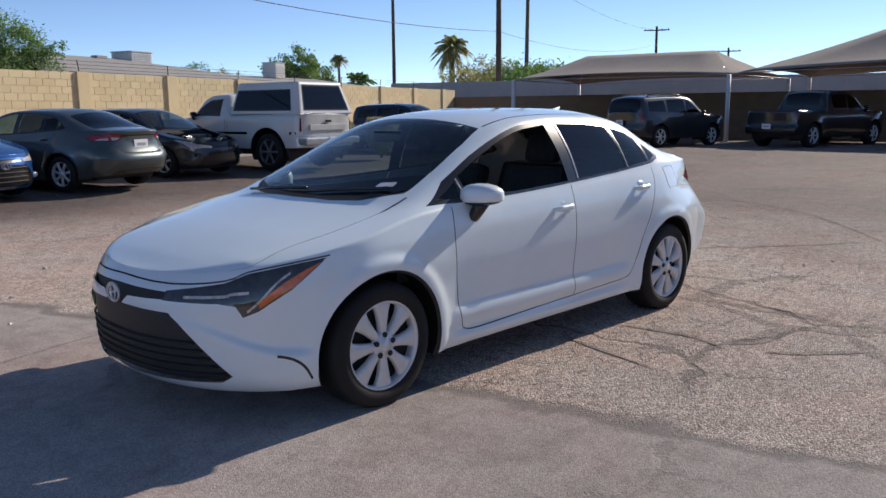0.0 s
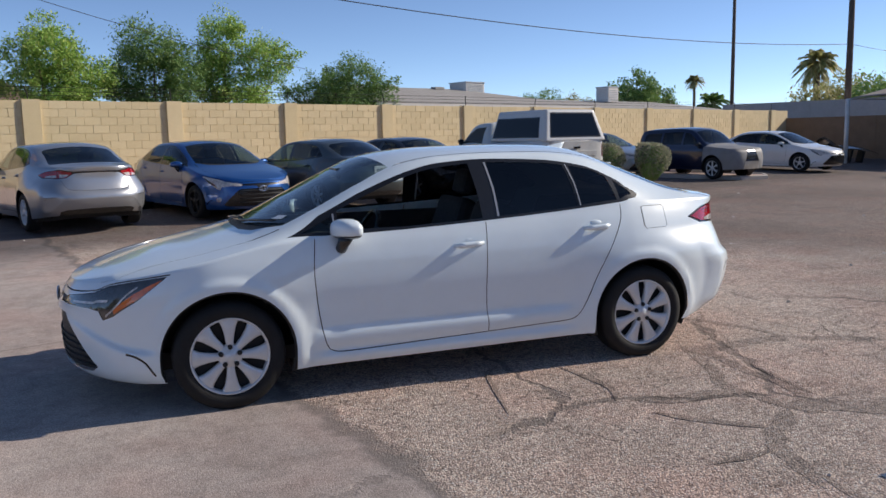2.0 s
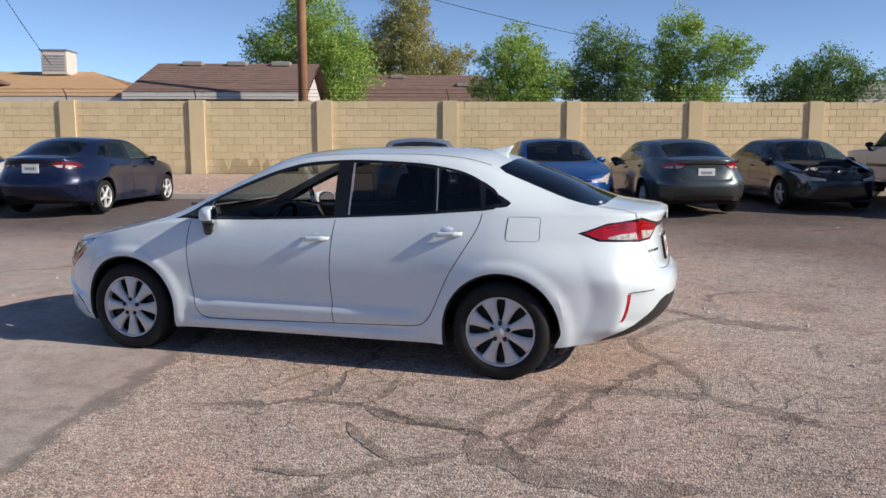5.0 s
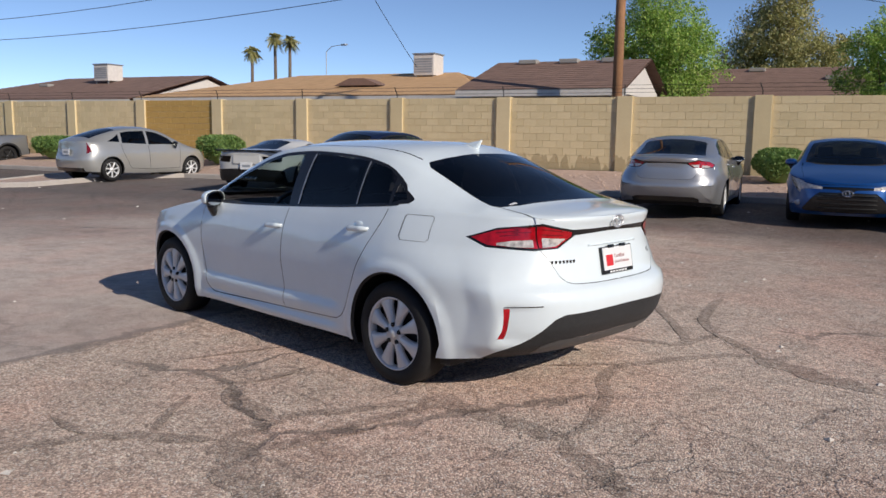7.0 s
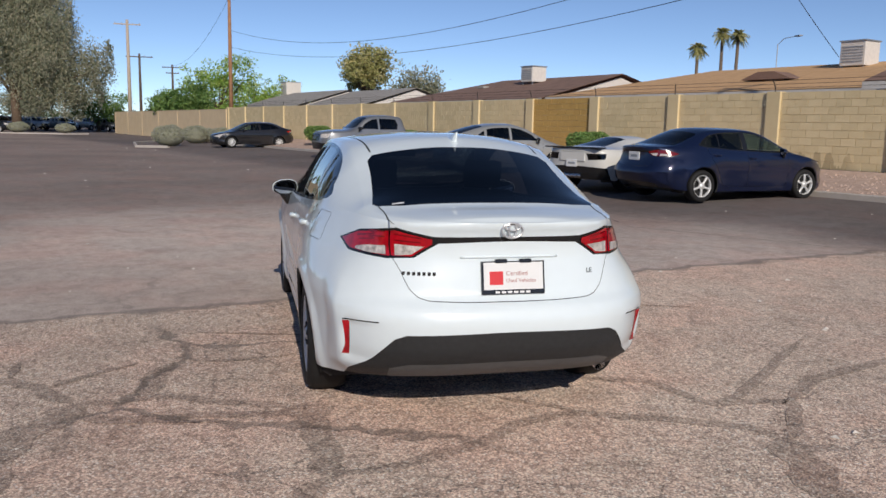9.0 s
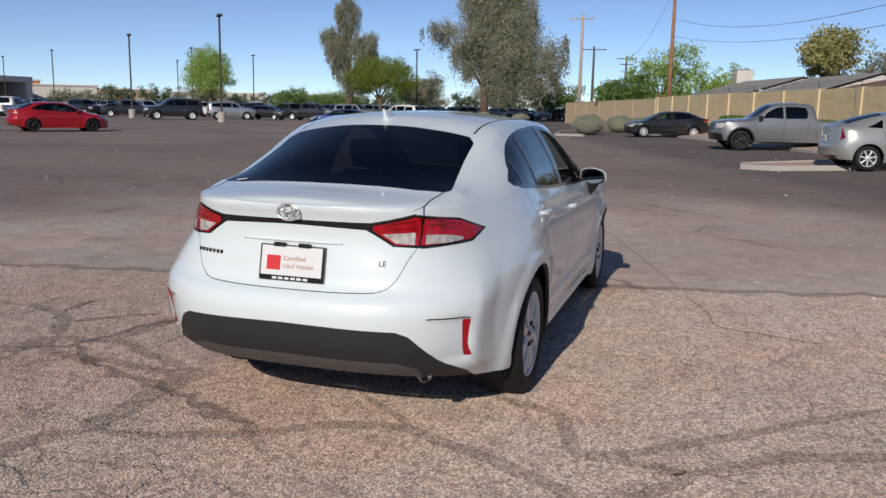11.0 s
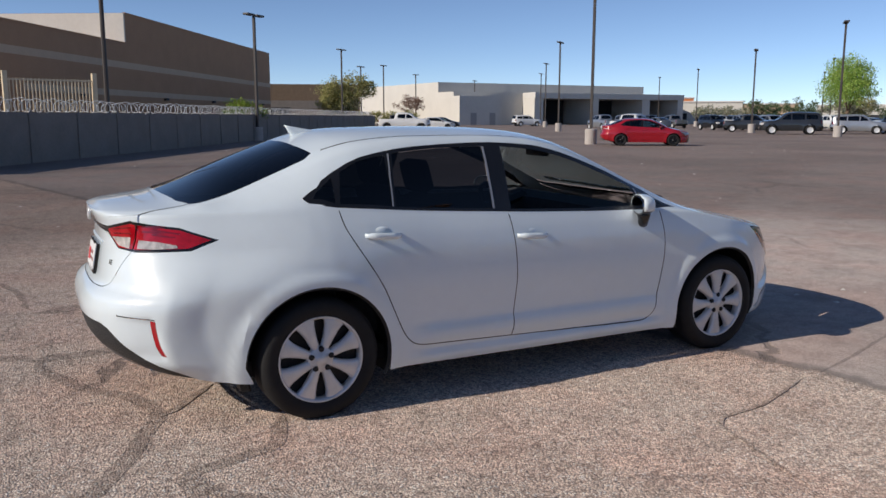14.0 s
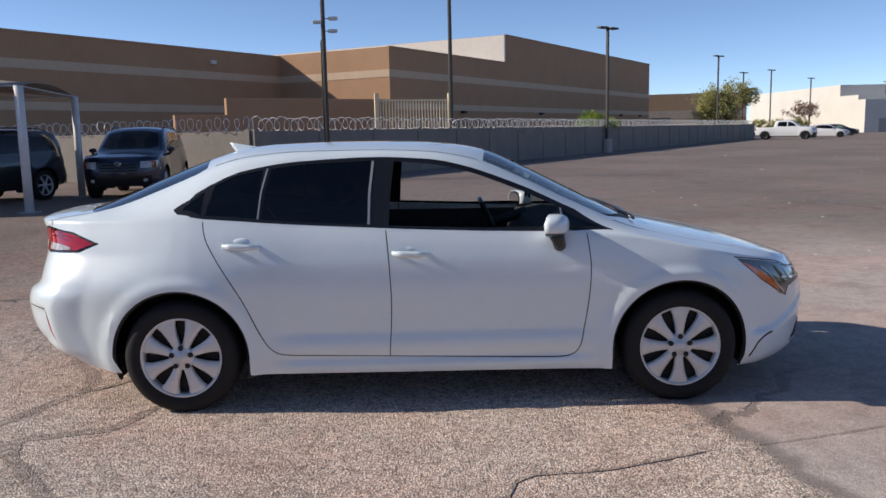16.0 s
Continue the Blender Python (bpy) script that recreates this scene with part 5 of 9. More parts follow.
_near_blocks, _far = [], ([], [], [])
for i, c, a, b, z0 in block_layout():
    if -2 <= i <= 1 and len(_near_blocks) < 300:
        _near_blocks.append((a, b, z0))
    else:
        vs, fs, mi = _far
        k = len(vs)
        y = -0.002 - 0.004 * random.random()
        lo, hi, zl, zh = a + 0.004, b - 0.004, z0 + 0.004, z0 + CH - 0.004
        vs += [(lo, 0.02, zl), (hi, 0.02, zl), (hi, 0.02, zh), (lo, 0.02, zh), (lo + 0.003, y, zl + 0.003), (hi - 0.003, y, zl + 0.003), (hi - 0.003, y, zh - 0.003), (lo + 0.003, y, zh - 0.003)]
        fs += [(k + 4, k + 5, k + 6, k + 7), (k, k + 1, k + 5, k + 4), (k + 1, k + 2, k + 6, k + 5), (k + 2, k + 3, k + 7, k + 6), (k + 3, k, k + 4, k + 7)]
        mi += [1 if yellow_bay(i) else 0] * 5
me = bpy.data.meshes.new("blocks")
me.from_pydata(_far[0], [], _far[1])
me.materials.append(BLOCK_FAR)
me.materials.append(YELLOW_BLOCK)
me.polygons.foreach_set("material_index", _far[2])
under("blocks", me, block_wall)["kind"] = "stuff"
BLOCK_MESHES = {}
_rb = random.Random(4)
for a, b, z0 in _near_blocks:
    key = round(b - a, 2)
    if key not in BLOCK_MESHES:
        w = b - a
        k = bmesh.new()
        box(k, (0.004, -0.005, 0.004), (w - 0.004, 0.02, CH - 0.004), 0.004)
        bme = bpy.data.meshes.new("block")
        k.to_mesh(bme)
        k.free()
        bme.materials.append(BLOCK)
        BLOCK_MESHES[key] = bme
    ob = under("block", BLOCK_MESHES[key], block_wall)
    ob.location = (a, -_rb.random() * 0.005, z0)
# strands of wire above the wall
for zz in (0.12, 0.22, 0.32):
    bm = bmesh.new()
    tube(bm, [(I0 * BAY, 0.03, WALL_TOP + zz), (I1 * BAY, 0.03, WALL_TOP + zz)], 0.005, 4)
    part("strand", bm, STEEL_BLACK, block_wall)

# lower walls that go on from it, and the wall behind the shade canopies
DARK_WALL = mat("brown_block", (0.24, 0.17, 0.115), rough=0.9, colour2=(0.19, 0.135, 0.09), noise_scale=2, bump=0.3, bump_scale=40)
TAN_WALL = mat("tan_stucco", (0.76, 0.60, 0.39), rough=0.9, colour2=(0.68, 0.53, 0.34), noise_scale=1.5, bump=0.3, bump_scale=40)


def long_wall(name, p0, p1, z0, z1, t, material, label, panel=3.0, cap=0.03):
    """A straight wall between two plan points, with upright joints."""
    a, b = Vector((*p0, 0)), Vector((*p1, 0))
    L = (b - a).length
    bm = boxes(((0, -t / 2, z0), (L, t / 2, z1)))
    n = max(1, int(L / panel))
    for i in range(n + 1):
        box(bm, (i * L / n - 0.06, -t / 2 - 0.02, z0), (i * L / n + 0.06, t / 2 + 0.02, z1 + cap))
    box(bm, (0, -t / 2 - 0.015, z1), (L, t / 2 + 0.015, z1 + cap))
    w = tagged(part(name, bm, material, None), label, "wall", kind="structure")
    w.matrix_world = Matrix.Translation(a) @ Matrix.Rotation(math.atan2((b - a).y, (b - a).x), 4, "Z")
    return w


CORNER = at_wall(I1 * BAY + 1.8, 0)
long_wall("wall_east", (CORNER.x, CORNER.y), (38.0, 2.0), -0.2, 2.15, 0.2, DARK_WALL, "brown block boundary wall behind the shade canopies", 4.0)
long_wall("wall_south_east", (38.0, 2.0), (16.0, -4.0), -0.2, 2.0, 0.2, DARK_WALL, "plain brown block wall closing the lot", 4.0)
_w = at_wall(I0 * BAY, 0)
long_wall("wall_west", (_w.x, _w.y), (-96.0, -15.5), -0.2, 2.45, 0.2, TAN_WALL, "low tan stucco wall running on from the block wall", 6.0)

# plain wall standing in for the long low grey building there
long_wall("wall_far_grey", (33.2, 37.0), (49.5, -3.0), -0.2, 3.2, 0.2, mat("pale_grey_wall", (0.40, 0.40, 0.40), rough=0.85, noise_amt=0.1, noise_scale=1.0, bump=0.2, bump_scale=30), "long pale grey wall of a low building beyond the brown wall", 5.0)

# ---- the white saloon ----
saloon, saloon_shape = sedan("sedan_car", "pearl white four-door sedan with open front windows, parked on asphalt", Matrix(), PEARL, full=True, front_open=True, spokes=8)


def on_tail(y, z, out=0.0):
    u = saloon_shape.u_at(y=max(abs(y), 0.004), z=z, rear=True)
    p = saloon_shape.flank(u, z)
    return Vector((p.x + out, y, z))


def on_nose(y, z, out=0.0):
    u = saloon_shape.u_at(y=max(abs(y), 0.004), z=z)
    return Vector((saloon_shape.flank(u, z).x - out, y, z))


def on_top(x, y, out=0.0):
    (u, v), = saloon_shape.on_deck([("y", x, abs(y))])
    p = saloon_shape.deck(u, v)
    return Vector((p.x, y, p.z + out))


def lettering(name, text, size, m, material, parent):
    """Words in the built-in font, as a mesh."""
    cu = bpy.data.curves.new(name, "FONT")
    cu.body, cu.size, cu.extrude = text, size, 0.0006
    tmp = bpy.data.objects.new(name, cu)
    me = bpy.data.meshes.new_from_object(tmp)
    bpy.data.objects.remove(tmp)
    me.materials.append(material)
    ob = under(name, me, parent)
    ob.matrix_basis = m
    return ob


EMBLEM = mat("bright_badge_metal", (0.66, 0.67, 0.69), rough=0.3, metal=0.55)


def emblem(centre, w, h, back):
    """Oval rings in bright metal."""
    bm = bmesh.new()
    for rw, rh, dz in ((w, h, 0.0), (w * 0.36, h * 0.92, 0.0), (w * 0.68, h * 0.40, h * 0.42)):
        tube(bm, [centre + Vector((back * 0.004, rw * math.cos(a), dz + rh * math.sin(a))) for a in [2 * math.pi * k / 32 for k in range(33)]], 0.0055, 6, closed=True)
    return part("emblem", bm, EMBLEM, saloon, "chrome emblem of oval rings", smooth=True)


emblem(on_tail(0.0, 1.0, 0.006), 0.052, 0.034, 1)
emblem(on_nose(0.0, 0.592, 0.006), 0.062, 0.043, -1)
# boot handle strip, dealer plate and badges
bm = bmesh.new()
tube(bm, [on_tail(y, 0.872, 0.002) for y in np.linspace(-0.24, 0.24, 17)], 0.0055, 8)
part("boot_handle", bm, PEARL, saloon, "thin white boot handle strip", smooth=True)
lo, hi = on_tail(0.0, 0.70, 0.010), on_tail(0.0, 0.855, 0.010)
zax = (hi - lo).normalized()
xax = Vector((0, 1, 0))
plate_m = Matrix.Translation(lo + Vector((0, 0.012, 0))) @ Matrix((xax, zax, xax.cross(zax))).transposed().to_4x4()
plate_frame = part("plate_frame", boxes(((-0.156, 0.0, -0.012), (0.156, 0.156, 0.004)), bevel=0.003), BLACK_TRIM, saloon, "black dealer plate frame")
plate_frame.matrix_basis = plate_m
part("dealer_plate", boxes(((-0.146, 0.022, 0.004), (0.146, 0.150, 0.0075))), PLATE_WHITE, plate_frame)
part("plate_logo", boxes(((-0.118, 0.045, 0.0075), (-0.052, 0.108, 0.0095))), SIGN_RED, plate_frame)
part("frame_strip", boxes(*[((x, 0.005, 0.004), (x + 0.022, 0.015, 0.0055)) for x in (-0.09, -0.06, -0.03, 0.0, 0.03, 0.06)]), PLATE_WHITE, plate_frame)
PLATE_INK = mat("pink_grey_ink", (0.45, 0.22, 0.22), rough=0.6)
lettering("plate_lettering", "Certified", 0.030, pose(-0.038, 0.088, 0.0088), PLATE_INK, plate_frame)
lettering("plate_lettering", "Used Vehicles", 0.026, pose(-0.038, 0.056, 0.0088), PLATE_INK, plate_frame)
for x in (-0.06, 0.06):
    part("plate_screw", boxes(((x - 0.03, 0.146, 0.003), (x + 0.03, 0.166, 0.012)), bevel=0.004), BLACK_TRIM, plate_frame)


def badge(ys, z, w):
    """A row of small plain bars standing for the model's badge."""
    bm = bmesh.new()
    for y in ys:
        c = on_tail(y, z, 0.0)
        box(bm, (-0.003, -w, -0.0085), (0.004, w, 0.0085), 0.002, Matrix.Translation(c))
    return part("model_badge", bm, DARK_CHROME, saloon, "dark chrome model badge")


DARK_CHROME = mat("dark_chrome", (0.12, 0.12, 0.125), rough=0.2, metal=0.9)
badge([-0.50 + 0.023 * k for k in range(7)], 0.795, 0.0075)
_c = on_tail(0.40, 0.785, 0.003)
_e = (on_tail(0.45, 0.785, 0.003) - _c).normalized()
_u = (on_tail(0.40, 0.81, 0.003) - _c).normalized()
lettering("trim_badge", "LE", 0.034, Matrix.Translation(_c) @ Matrix((_e, _u, _e.cross(_u))).transposed().to_4x4(), DARK_CHROME, saloon)
# the joints between boot lid and rear wings
for _sy in (-1, 1):
    bm = bmesh.new()
    _rows = []
    for _x in np.linspace(1.895, 2.265, 16):
        _y = 0.566 - 0.010 * smoothstep(1.9, 2.0, _x)
        _rows.append([bm.verts.new(on_top(_x, _sy * (_y + _o), 0.0012)) for _o in (-0.003, 0.003)])
    for _p, _q in zip(_rows, _rows[1:]):
        bm.faces.new((_p[0], _p[1], _q[1], _q[0]))
    part("boot_seam", bm, GAP, saloon)
# roof fin, wipers, sticker, exhaust, grille slats
bm = bmesh.new()
rows = []
for t in np.linspace(0, 1, 9):
    x = 1.04 + 0.16 * t
    base = on_top(x, 0.0).z - 0.004
    hgt = 0.062 * t ** 1.4
    wd = 0.026 * math.sin(math.pi * min(t * 0.75 + 0.08, 1))
    rows.append([bm.verts.new(p) for p in ((x, -wd, base), (x + 0.03 * t, -wd * 0.35, base + hgt * 0.8), (x + 0.04 * t, 0, base + hgt), (x + 0.03 * t, wd * 0.35, base + hgt * 0.8), (x, wd, base))])
for a, b in zip(rows, rows[1:]):
    for i in range(4):
        bm.faces.new((a[i], a[i + 1], b[i + 1], b[i]))
bm.faces.new(rows[-1])
bmesh.ops.recalc_face_normals(bm, faces=bm.faces)
part("roof_antenna", bm, PEARL, saloon, "white shark-fin antenna", smooth=True)
for pts in (((-1.19, 0.10), (-1.17, -0.1), (-1.12, -0.30), (-1.06, -0.48), (-1.02, -0.56)), ((-1.18, 0.50), (-1.17, 0.3), (-1.16, 0.12), (-1.15, -0.02))):
    bm = bmesh.new()
    tube(bm, [on_top(x, y, 0.016) for x, y in pts], 0.009, 6)
    part("wiper", bm, BLACK_TRIM, saloon, smooth=True)
bm = bmesh.new()
bm.faces.new([bm.verts.new(on_top(x, y, 0.004)) for x, y in ((-1.03, -0.46), (-0.985, -0.46), (-0.945, -0.545), (-0.985, -0.555))])
part("windscreen_sticker", bm, PLATE_WHITE, saloon)
bm = bmesh.new()
bm.faces.new([bm.verts.new(on_top(x, y, 0.004)) for x, y in ((1.915, -0.44), (1.895, -0.44), (1.895, -0.50), (1.91, -0.50))])
part("rear_sticker", bm, PLATE_WHITE, saloon)
bm = bmesh.new()
tube(bm, [(1.7, 0.56, 0.28), (2.06, 0.56, 0.278), (2.11, 0.56, 0.27), (2.07, 0.56, 0.275)], [0.03, 0.03, 0.031, 0.022], 14)
part("exhaust_tip", bm, CHROME, saloon, smooth=True)
for k in range(5):
    z = 0.27 + 0.036 * k
    ym = 0.62 - (z - 0.27) * 0.75
    bm = bmesh.new()
    tube(bm, [on_nose(y, z, -0.012) for y in np.linspace(-ym, ym, 25)], 0.006, 6)
    part("grille_slat", bm, STEEL_BLACK, saloon, smooth=True)

# ---- other vehicles ----
def facing(x, y, heading, z=None):
    """The pose of a vehicle whose nose points along heading (degrees from +x)."""
    return pose(x, y, ground_z(x, y) if z is None else z, 0, 0, heading + 180)


SUV = dict(
    front_start=-1.75, rear_start=1.75, p_front=3.2, p_rear=4.2, wheel_x=(-1.40, 1.40), wheel_z=0.37, tyre=0.38, arch=0.45, flare=0.03,
    nose=[(0.2, -2.22), (0.35, -2.36), (0.6, -2.38), (0.9, -2.34), (1.05, -2.25), (1.3, -2.2)], tail=[(0.2, 2.25), (0.4, 2.40), (0.65, 2.42), (0.8, 2.36), (1.15, 2.34), (1.3, 2.33)],
    half=[(0.2, 0.86), (0.4, 0.92), (0.7, 0.94), (0.95, 0.93), (1.1, 0.89), (1.3, 0.84)], taper=[(-2.5, 0.96), (-1.4, 0.99), (0.0, 1.0), (1.5, 0.99), (2.5, 0.96)],
    low=[(-2.5, 0.34), (-1.0, 0.30), (1.0, 0.30), (2.5, 0.40)], waist=[(-2.5, 0.96), (-2.2, 1.02), (-1.0, 1.10), (0.5, 1.13), (2.0, 1.17), (2.5, 1.17)],
    middle=[(-2.5, 0.97), (-2.25, 1.04), (-1.8, 1.12), (-1.15, 1.17), (-1.0, 1.24), (-0.45, 1.66), (-0.25, 1.74), (0.4, 1.79), (1.6, 1.77), (2.05, 1.72), (2.2, 1.60), (2.33, 1.2), (2.5, 1.17)],
    rail_y=[(-2.5, 0.7), (-1.1, 0.78), (-0.8, 0.76), (-0.2, 0.70), (0.5, 0.68), (2.0, 0.66), (2.5, 0.70)],
    rail_z=[(-2.5, 0.97), (-2.2, 1.03), (-1.15, 1.13), (-0.95, 1.22), (-0.4, 1.60), (-0.15, 1.69), (0.5, 1.73), (1.7, 1.70), (2.05, 1.66), (2.2, 1.5), (2.32, 1.19), (2.5, 1.17)],
    glass=[[(-0.72, 1.16), (-0.02, 1.17), (-0.04, 1.60), (-0.28, 1.56), (-0.60, 1.34)], [(0.06, 1.17), (0.98, 1.19), (0.98, 1.60), (0.04, 1.62)], [(1.08, 1.20), (1.95, 1.22), (1.88, 1.55), (1.08, 1.59)]],
    screen=[(-1.06, 0.0), (-1.02, 0.5), (-0.90, 0.70), (-0.42, 0.62), (-0.40, 0.0)], back=[(2.14, 0.0), (2.13, 0.55), (2.31, 0.6), (2.32, 0.0)],
    head=[("f", 0.52, 0.92), ("f", 0.52, 0.76), ("s", -2.1, 0.76), ("s", -2.02, 0.93)], grille=[("f", 0.0, 0.92), ("f", 0.48, 0.90), ("f", 0.46, 0.66), ("f", 0.0, 0.66)], bumper=[("f", 0.0, 0.60), ("f", 0.75, 0.58), ("f", 0.75, 0.30), ("f", 0.0, 0.30)],
    tail_lamp=[("r", 0.70, 1.12), ("s", 2.15, 1.12), ("s", 2.15, 0.86), ("r", 0.70, 0.86)], apron=[("r", 0.0, 0.62), ("r", 0.8, 0.60), ("s", 2.05, 0.56), ("s", 2.05, 0.2), ("r", 0.0, 0.2)],
    gaps=[[(-0.98, 1.1), (-0.95, 0.42), (0.0, 0.40), (0.0, 1.14)], [(0.0, 0.40), (0.75, 0.42), (0.98, 0.75), (1.03, 1.16)]], mirror=(-0.78, -0.99, 1.18), length=4.8)

PICKUP = dict(SUV, wheel_x=(-1.72, 1.75), front_start=-2.0, rear_start=2.2, p_rear=6.0,
    nose=[(0.2, -2.45), (0.35, -2.62), (0.6, -2.66), (0.95, -2.62), (1.08, -2.50), (1.3, -2.45)], tail=[(0.2, 2.6), (0.45, 2.72), (0.6, 2.74), (0.7, 2.67), (1.3, 2.66)],
    taper=[(-2.8, 0.95), (-1.7, 0.99), (0.0, 1.0), (1.7, 1.0), (2.8, 0.98)], low=[(-2.8, 0.36), (-1.0, 0.33), (1.0, 0.33), (2.8, 0.45)],
    waist=[(-2.8, 1.0), (-2.4, 1.06), (-1.2, 1.12), (0.9, 1.15), (1.05, 1.13), (2.8, 1.15)],
    middle=[(-2.8, 1.0), (-2.5, 1.08), (-1.9, 1.16), (-1.42, 1.19), (-1.25, 1.27), (-0.7, 1.68), (-0.45, 1.76), (0.1, 1.79), (0.75, 1.75), (0.92, 1.62), (1.0, 1.15), (1.06, 1.08), (2.6, 1.08), (2.66, 1.12), (2.8, 1.15)],
    rail_y=[(-2.8, 0.7), (-1.3, 0.78), (-0.9, 0.75), (-0.4, 0.70), (0.7, 0.68), (0.95, 0.70), (1.05, 0.82), (2.8, 0.82)],
    rail_z=[(-2.8, 1.0), (-2.5, 1.07), (-1.35, 1.16), (-1.15, 1.26), (-0.65, 1.63), (-0.4, 1.71), (0.2, 1.74), (0.75, 1.70), (0.92, 1.56), (1.0, 1.17), (1.06, 1.13), (2.8, 1.15)],
    glass=[[(-0.98, 1.18), (-0.22, 1.19), (-0.24, 1.62), (-0.50, 1.58), (-0.85, 1.37)], [(-0.14, 1.19), (0.62, 1.20), (0.66, 1.40), (0.58, 1.60), (-0.16, 1.63)]],
    screen=[(-1.32, 0.0), (-1.27, 0.5), (-1.14, 0.70), (-0.66, 0.62), (-0.64, 0.0)], back=[(0.86, 0.0), (0.86, 0.56), (0.97, 0.62), (0.98, 0.0)],
    head=[("f", 0.55, 0.98), ("f", 0.55, 0.82), ("s", -2.38, 0.82), ("s", -2.25, 1.0)], grille=[("f", 0.0, 1.0), ("f", 0.50, 0.98), ("f", 0.48, 0.70), ("f", 0.0, 0.70)], bumper=[("f", 0.0, 0.64), ("f", 0.85, 0.60), ("f", 0.85, 0.33), ("f", 0.0, 0.33)],
    tail_lamp=[("r", 0.80, 1.10), ("s", 2.55, 1.10), ("s", 2.55, 0.80), ("r", 0.80, 0.80)], apron=[("r", 0.0, 0.64), ("r", 0.88, 0.64), ("s", 2.55, 0.64), ("s", 2.55, 0.2), ("r", 0.0, 0.2)],
    gaps=[[(-1.22, 1.12), (-1.18, 0.44), (-0.2, 0.42), (-0.18, 1.15)], [(-0.2, 0.42), (0.62, 0.44), (0.72, 1.17)], [(0.98, 1.13), (0.98, 0.42)]], bed=[(1.02, 0.79), (2.58, 0.79)], mirror=(-1.05, -1.0, 1.22), length=5.4)

CAMPER = dict(PICKUP, wheel_x=(-1.75, 1.70), tyre=0.43, wheel_z=0.43, arch=0.56, flare=0.02, p_rear=5.0, rear_start=2.3,
    half=[(0.2, 0.90), (0.5, 0.965), (0.8, 0.985), (1.1, 0.975), (1.3, 0.95)], low=[(-2.8, 0.50), (-1.0, 0.50), (1.0, 0.50), (2.8, 0.54)], waist=[(-2.8, 1.05), (-2.4, 1.12), (-1.2, 1.20), (0.3, 1.25), (2.8, 1.30)],
    middle=[(-2.8, 1.05), (-2.5, 1.14), (-1.9, 1.22), (-1.2, 1.25), (-1.02, 1.33), (-0.55, 1.72), (-0.3, 1.79), (0.1, 1.80), (0.26, 1.78), (0.34, 1.60), (0.40, 1.31), (0.46, 1.27), (2.6, 1.29), (2.8, 1.30)],
    rail_y=[(-2.8, 0.7), (-1.1, 0.80), (-0.7, 0.77), (-0.2, 0.73), (0.28, 0.74), (0.40, 0.88), (2.66, 0.90), (2.8, 0.9)],
    rail_z=[(-2.8, 1.05), (-2.5, 1.13), (-1.15, 1.22), (-0.95, 1.31), (-0.5, 1.67), (-0.25, 1.74), (0.2, 1.75), (0.32, 1.58), (0.40, 1.30), (0.46, 1.275), (2.66, 1.295), (2.8, 1.30)],
    glass=[[(-0.82, 1.24), (0.12, 1.25), (0.10, 1.66), (-0.32, 1.63), (-0.68, 1.42)]],
    screen=[(-1.10, 0.0), (-1.05, 0.5), (-0.94, 0.72), (-0.46, 0.64), (-0.44, 0.0)], back=[(0.29, 0.0), (0.29, 0.60), (0.37, 0.66), (0.37, 0.0)],
    tail_lamp=[("r", 0.83, 1.20), ("s", 2.60, 1.20), ("s", 2.60, 0.90), ("r", 0.83, 0.90)], apron=[("r", 0.0, 0.80), ("r", 0.93, 0.80), ("s", 2.56, 0.80), ("s", 2.56, 0.55), ("r", 0.0, 0.55)], tailgate=[("r", 0.0, 1.27), ("r", 0.79, 1.27), ("r", 0.79, 0.83), ("r", 0.0, 0.83)],
    gaps=[[(-0.98, 1.18), (-0.95, 0.56), (0.26, 0.56), (0.28, 1.2)], [(0.36, 1.2), (0.36, 0.55)]], mirror=(-0.74, -1.04, 1.30), length=5.7)
CAMPER.pop("bed")

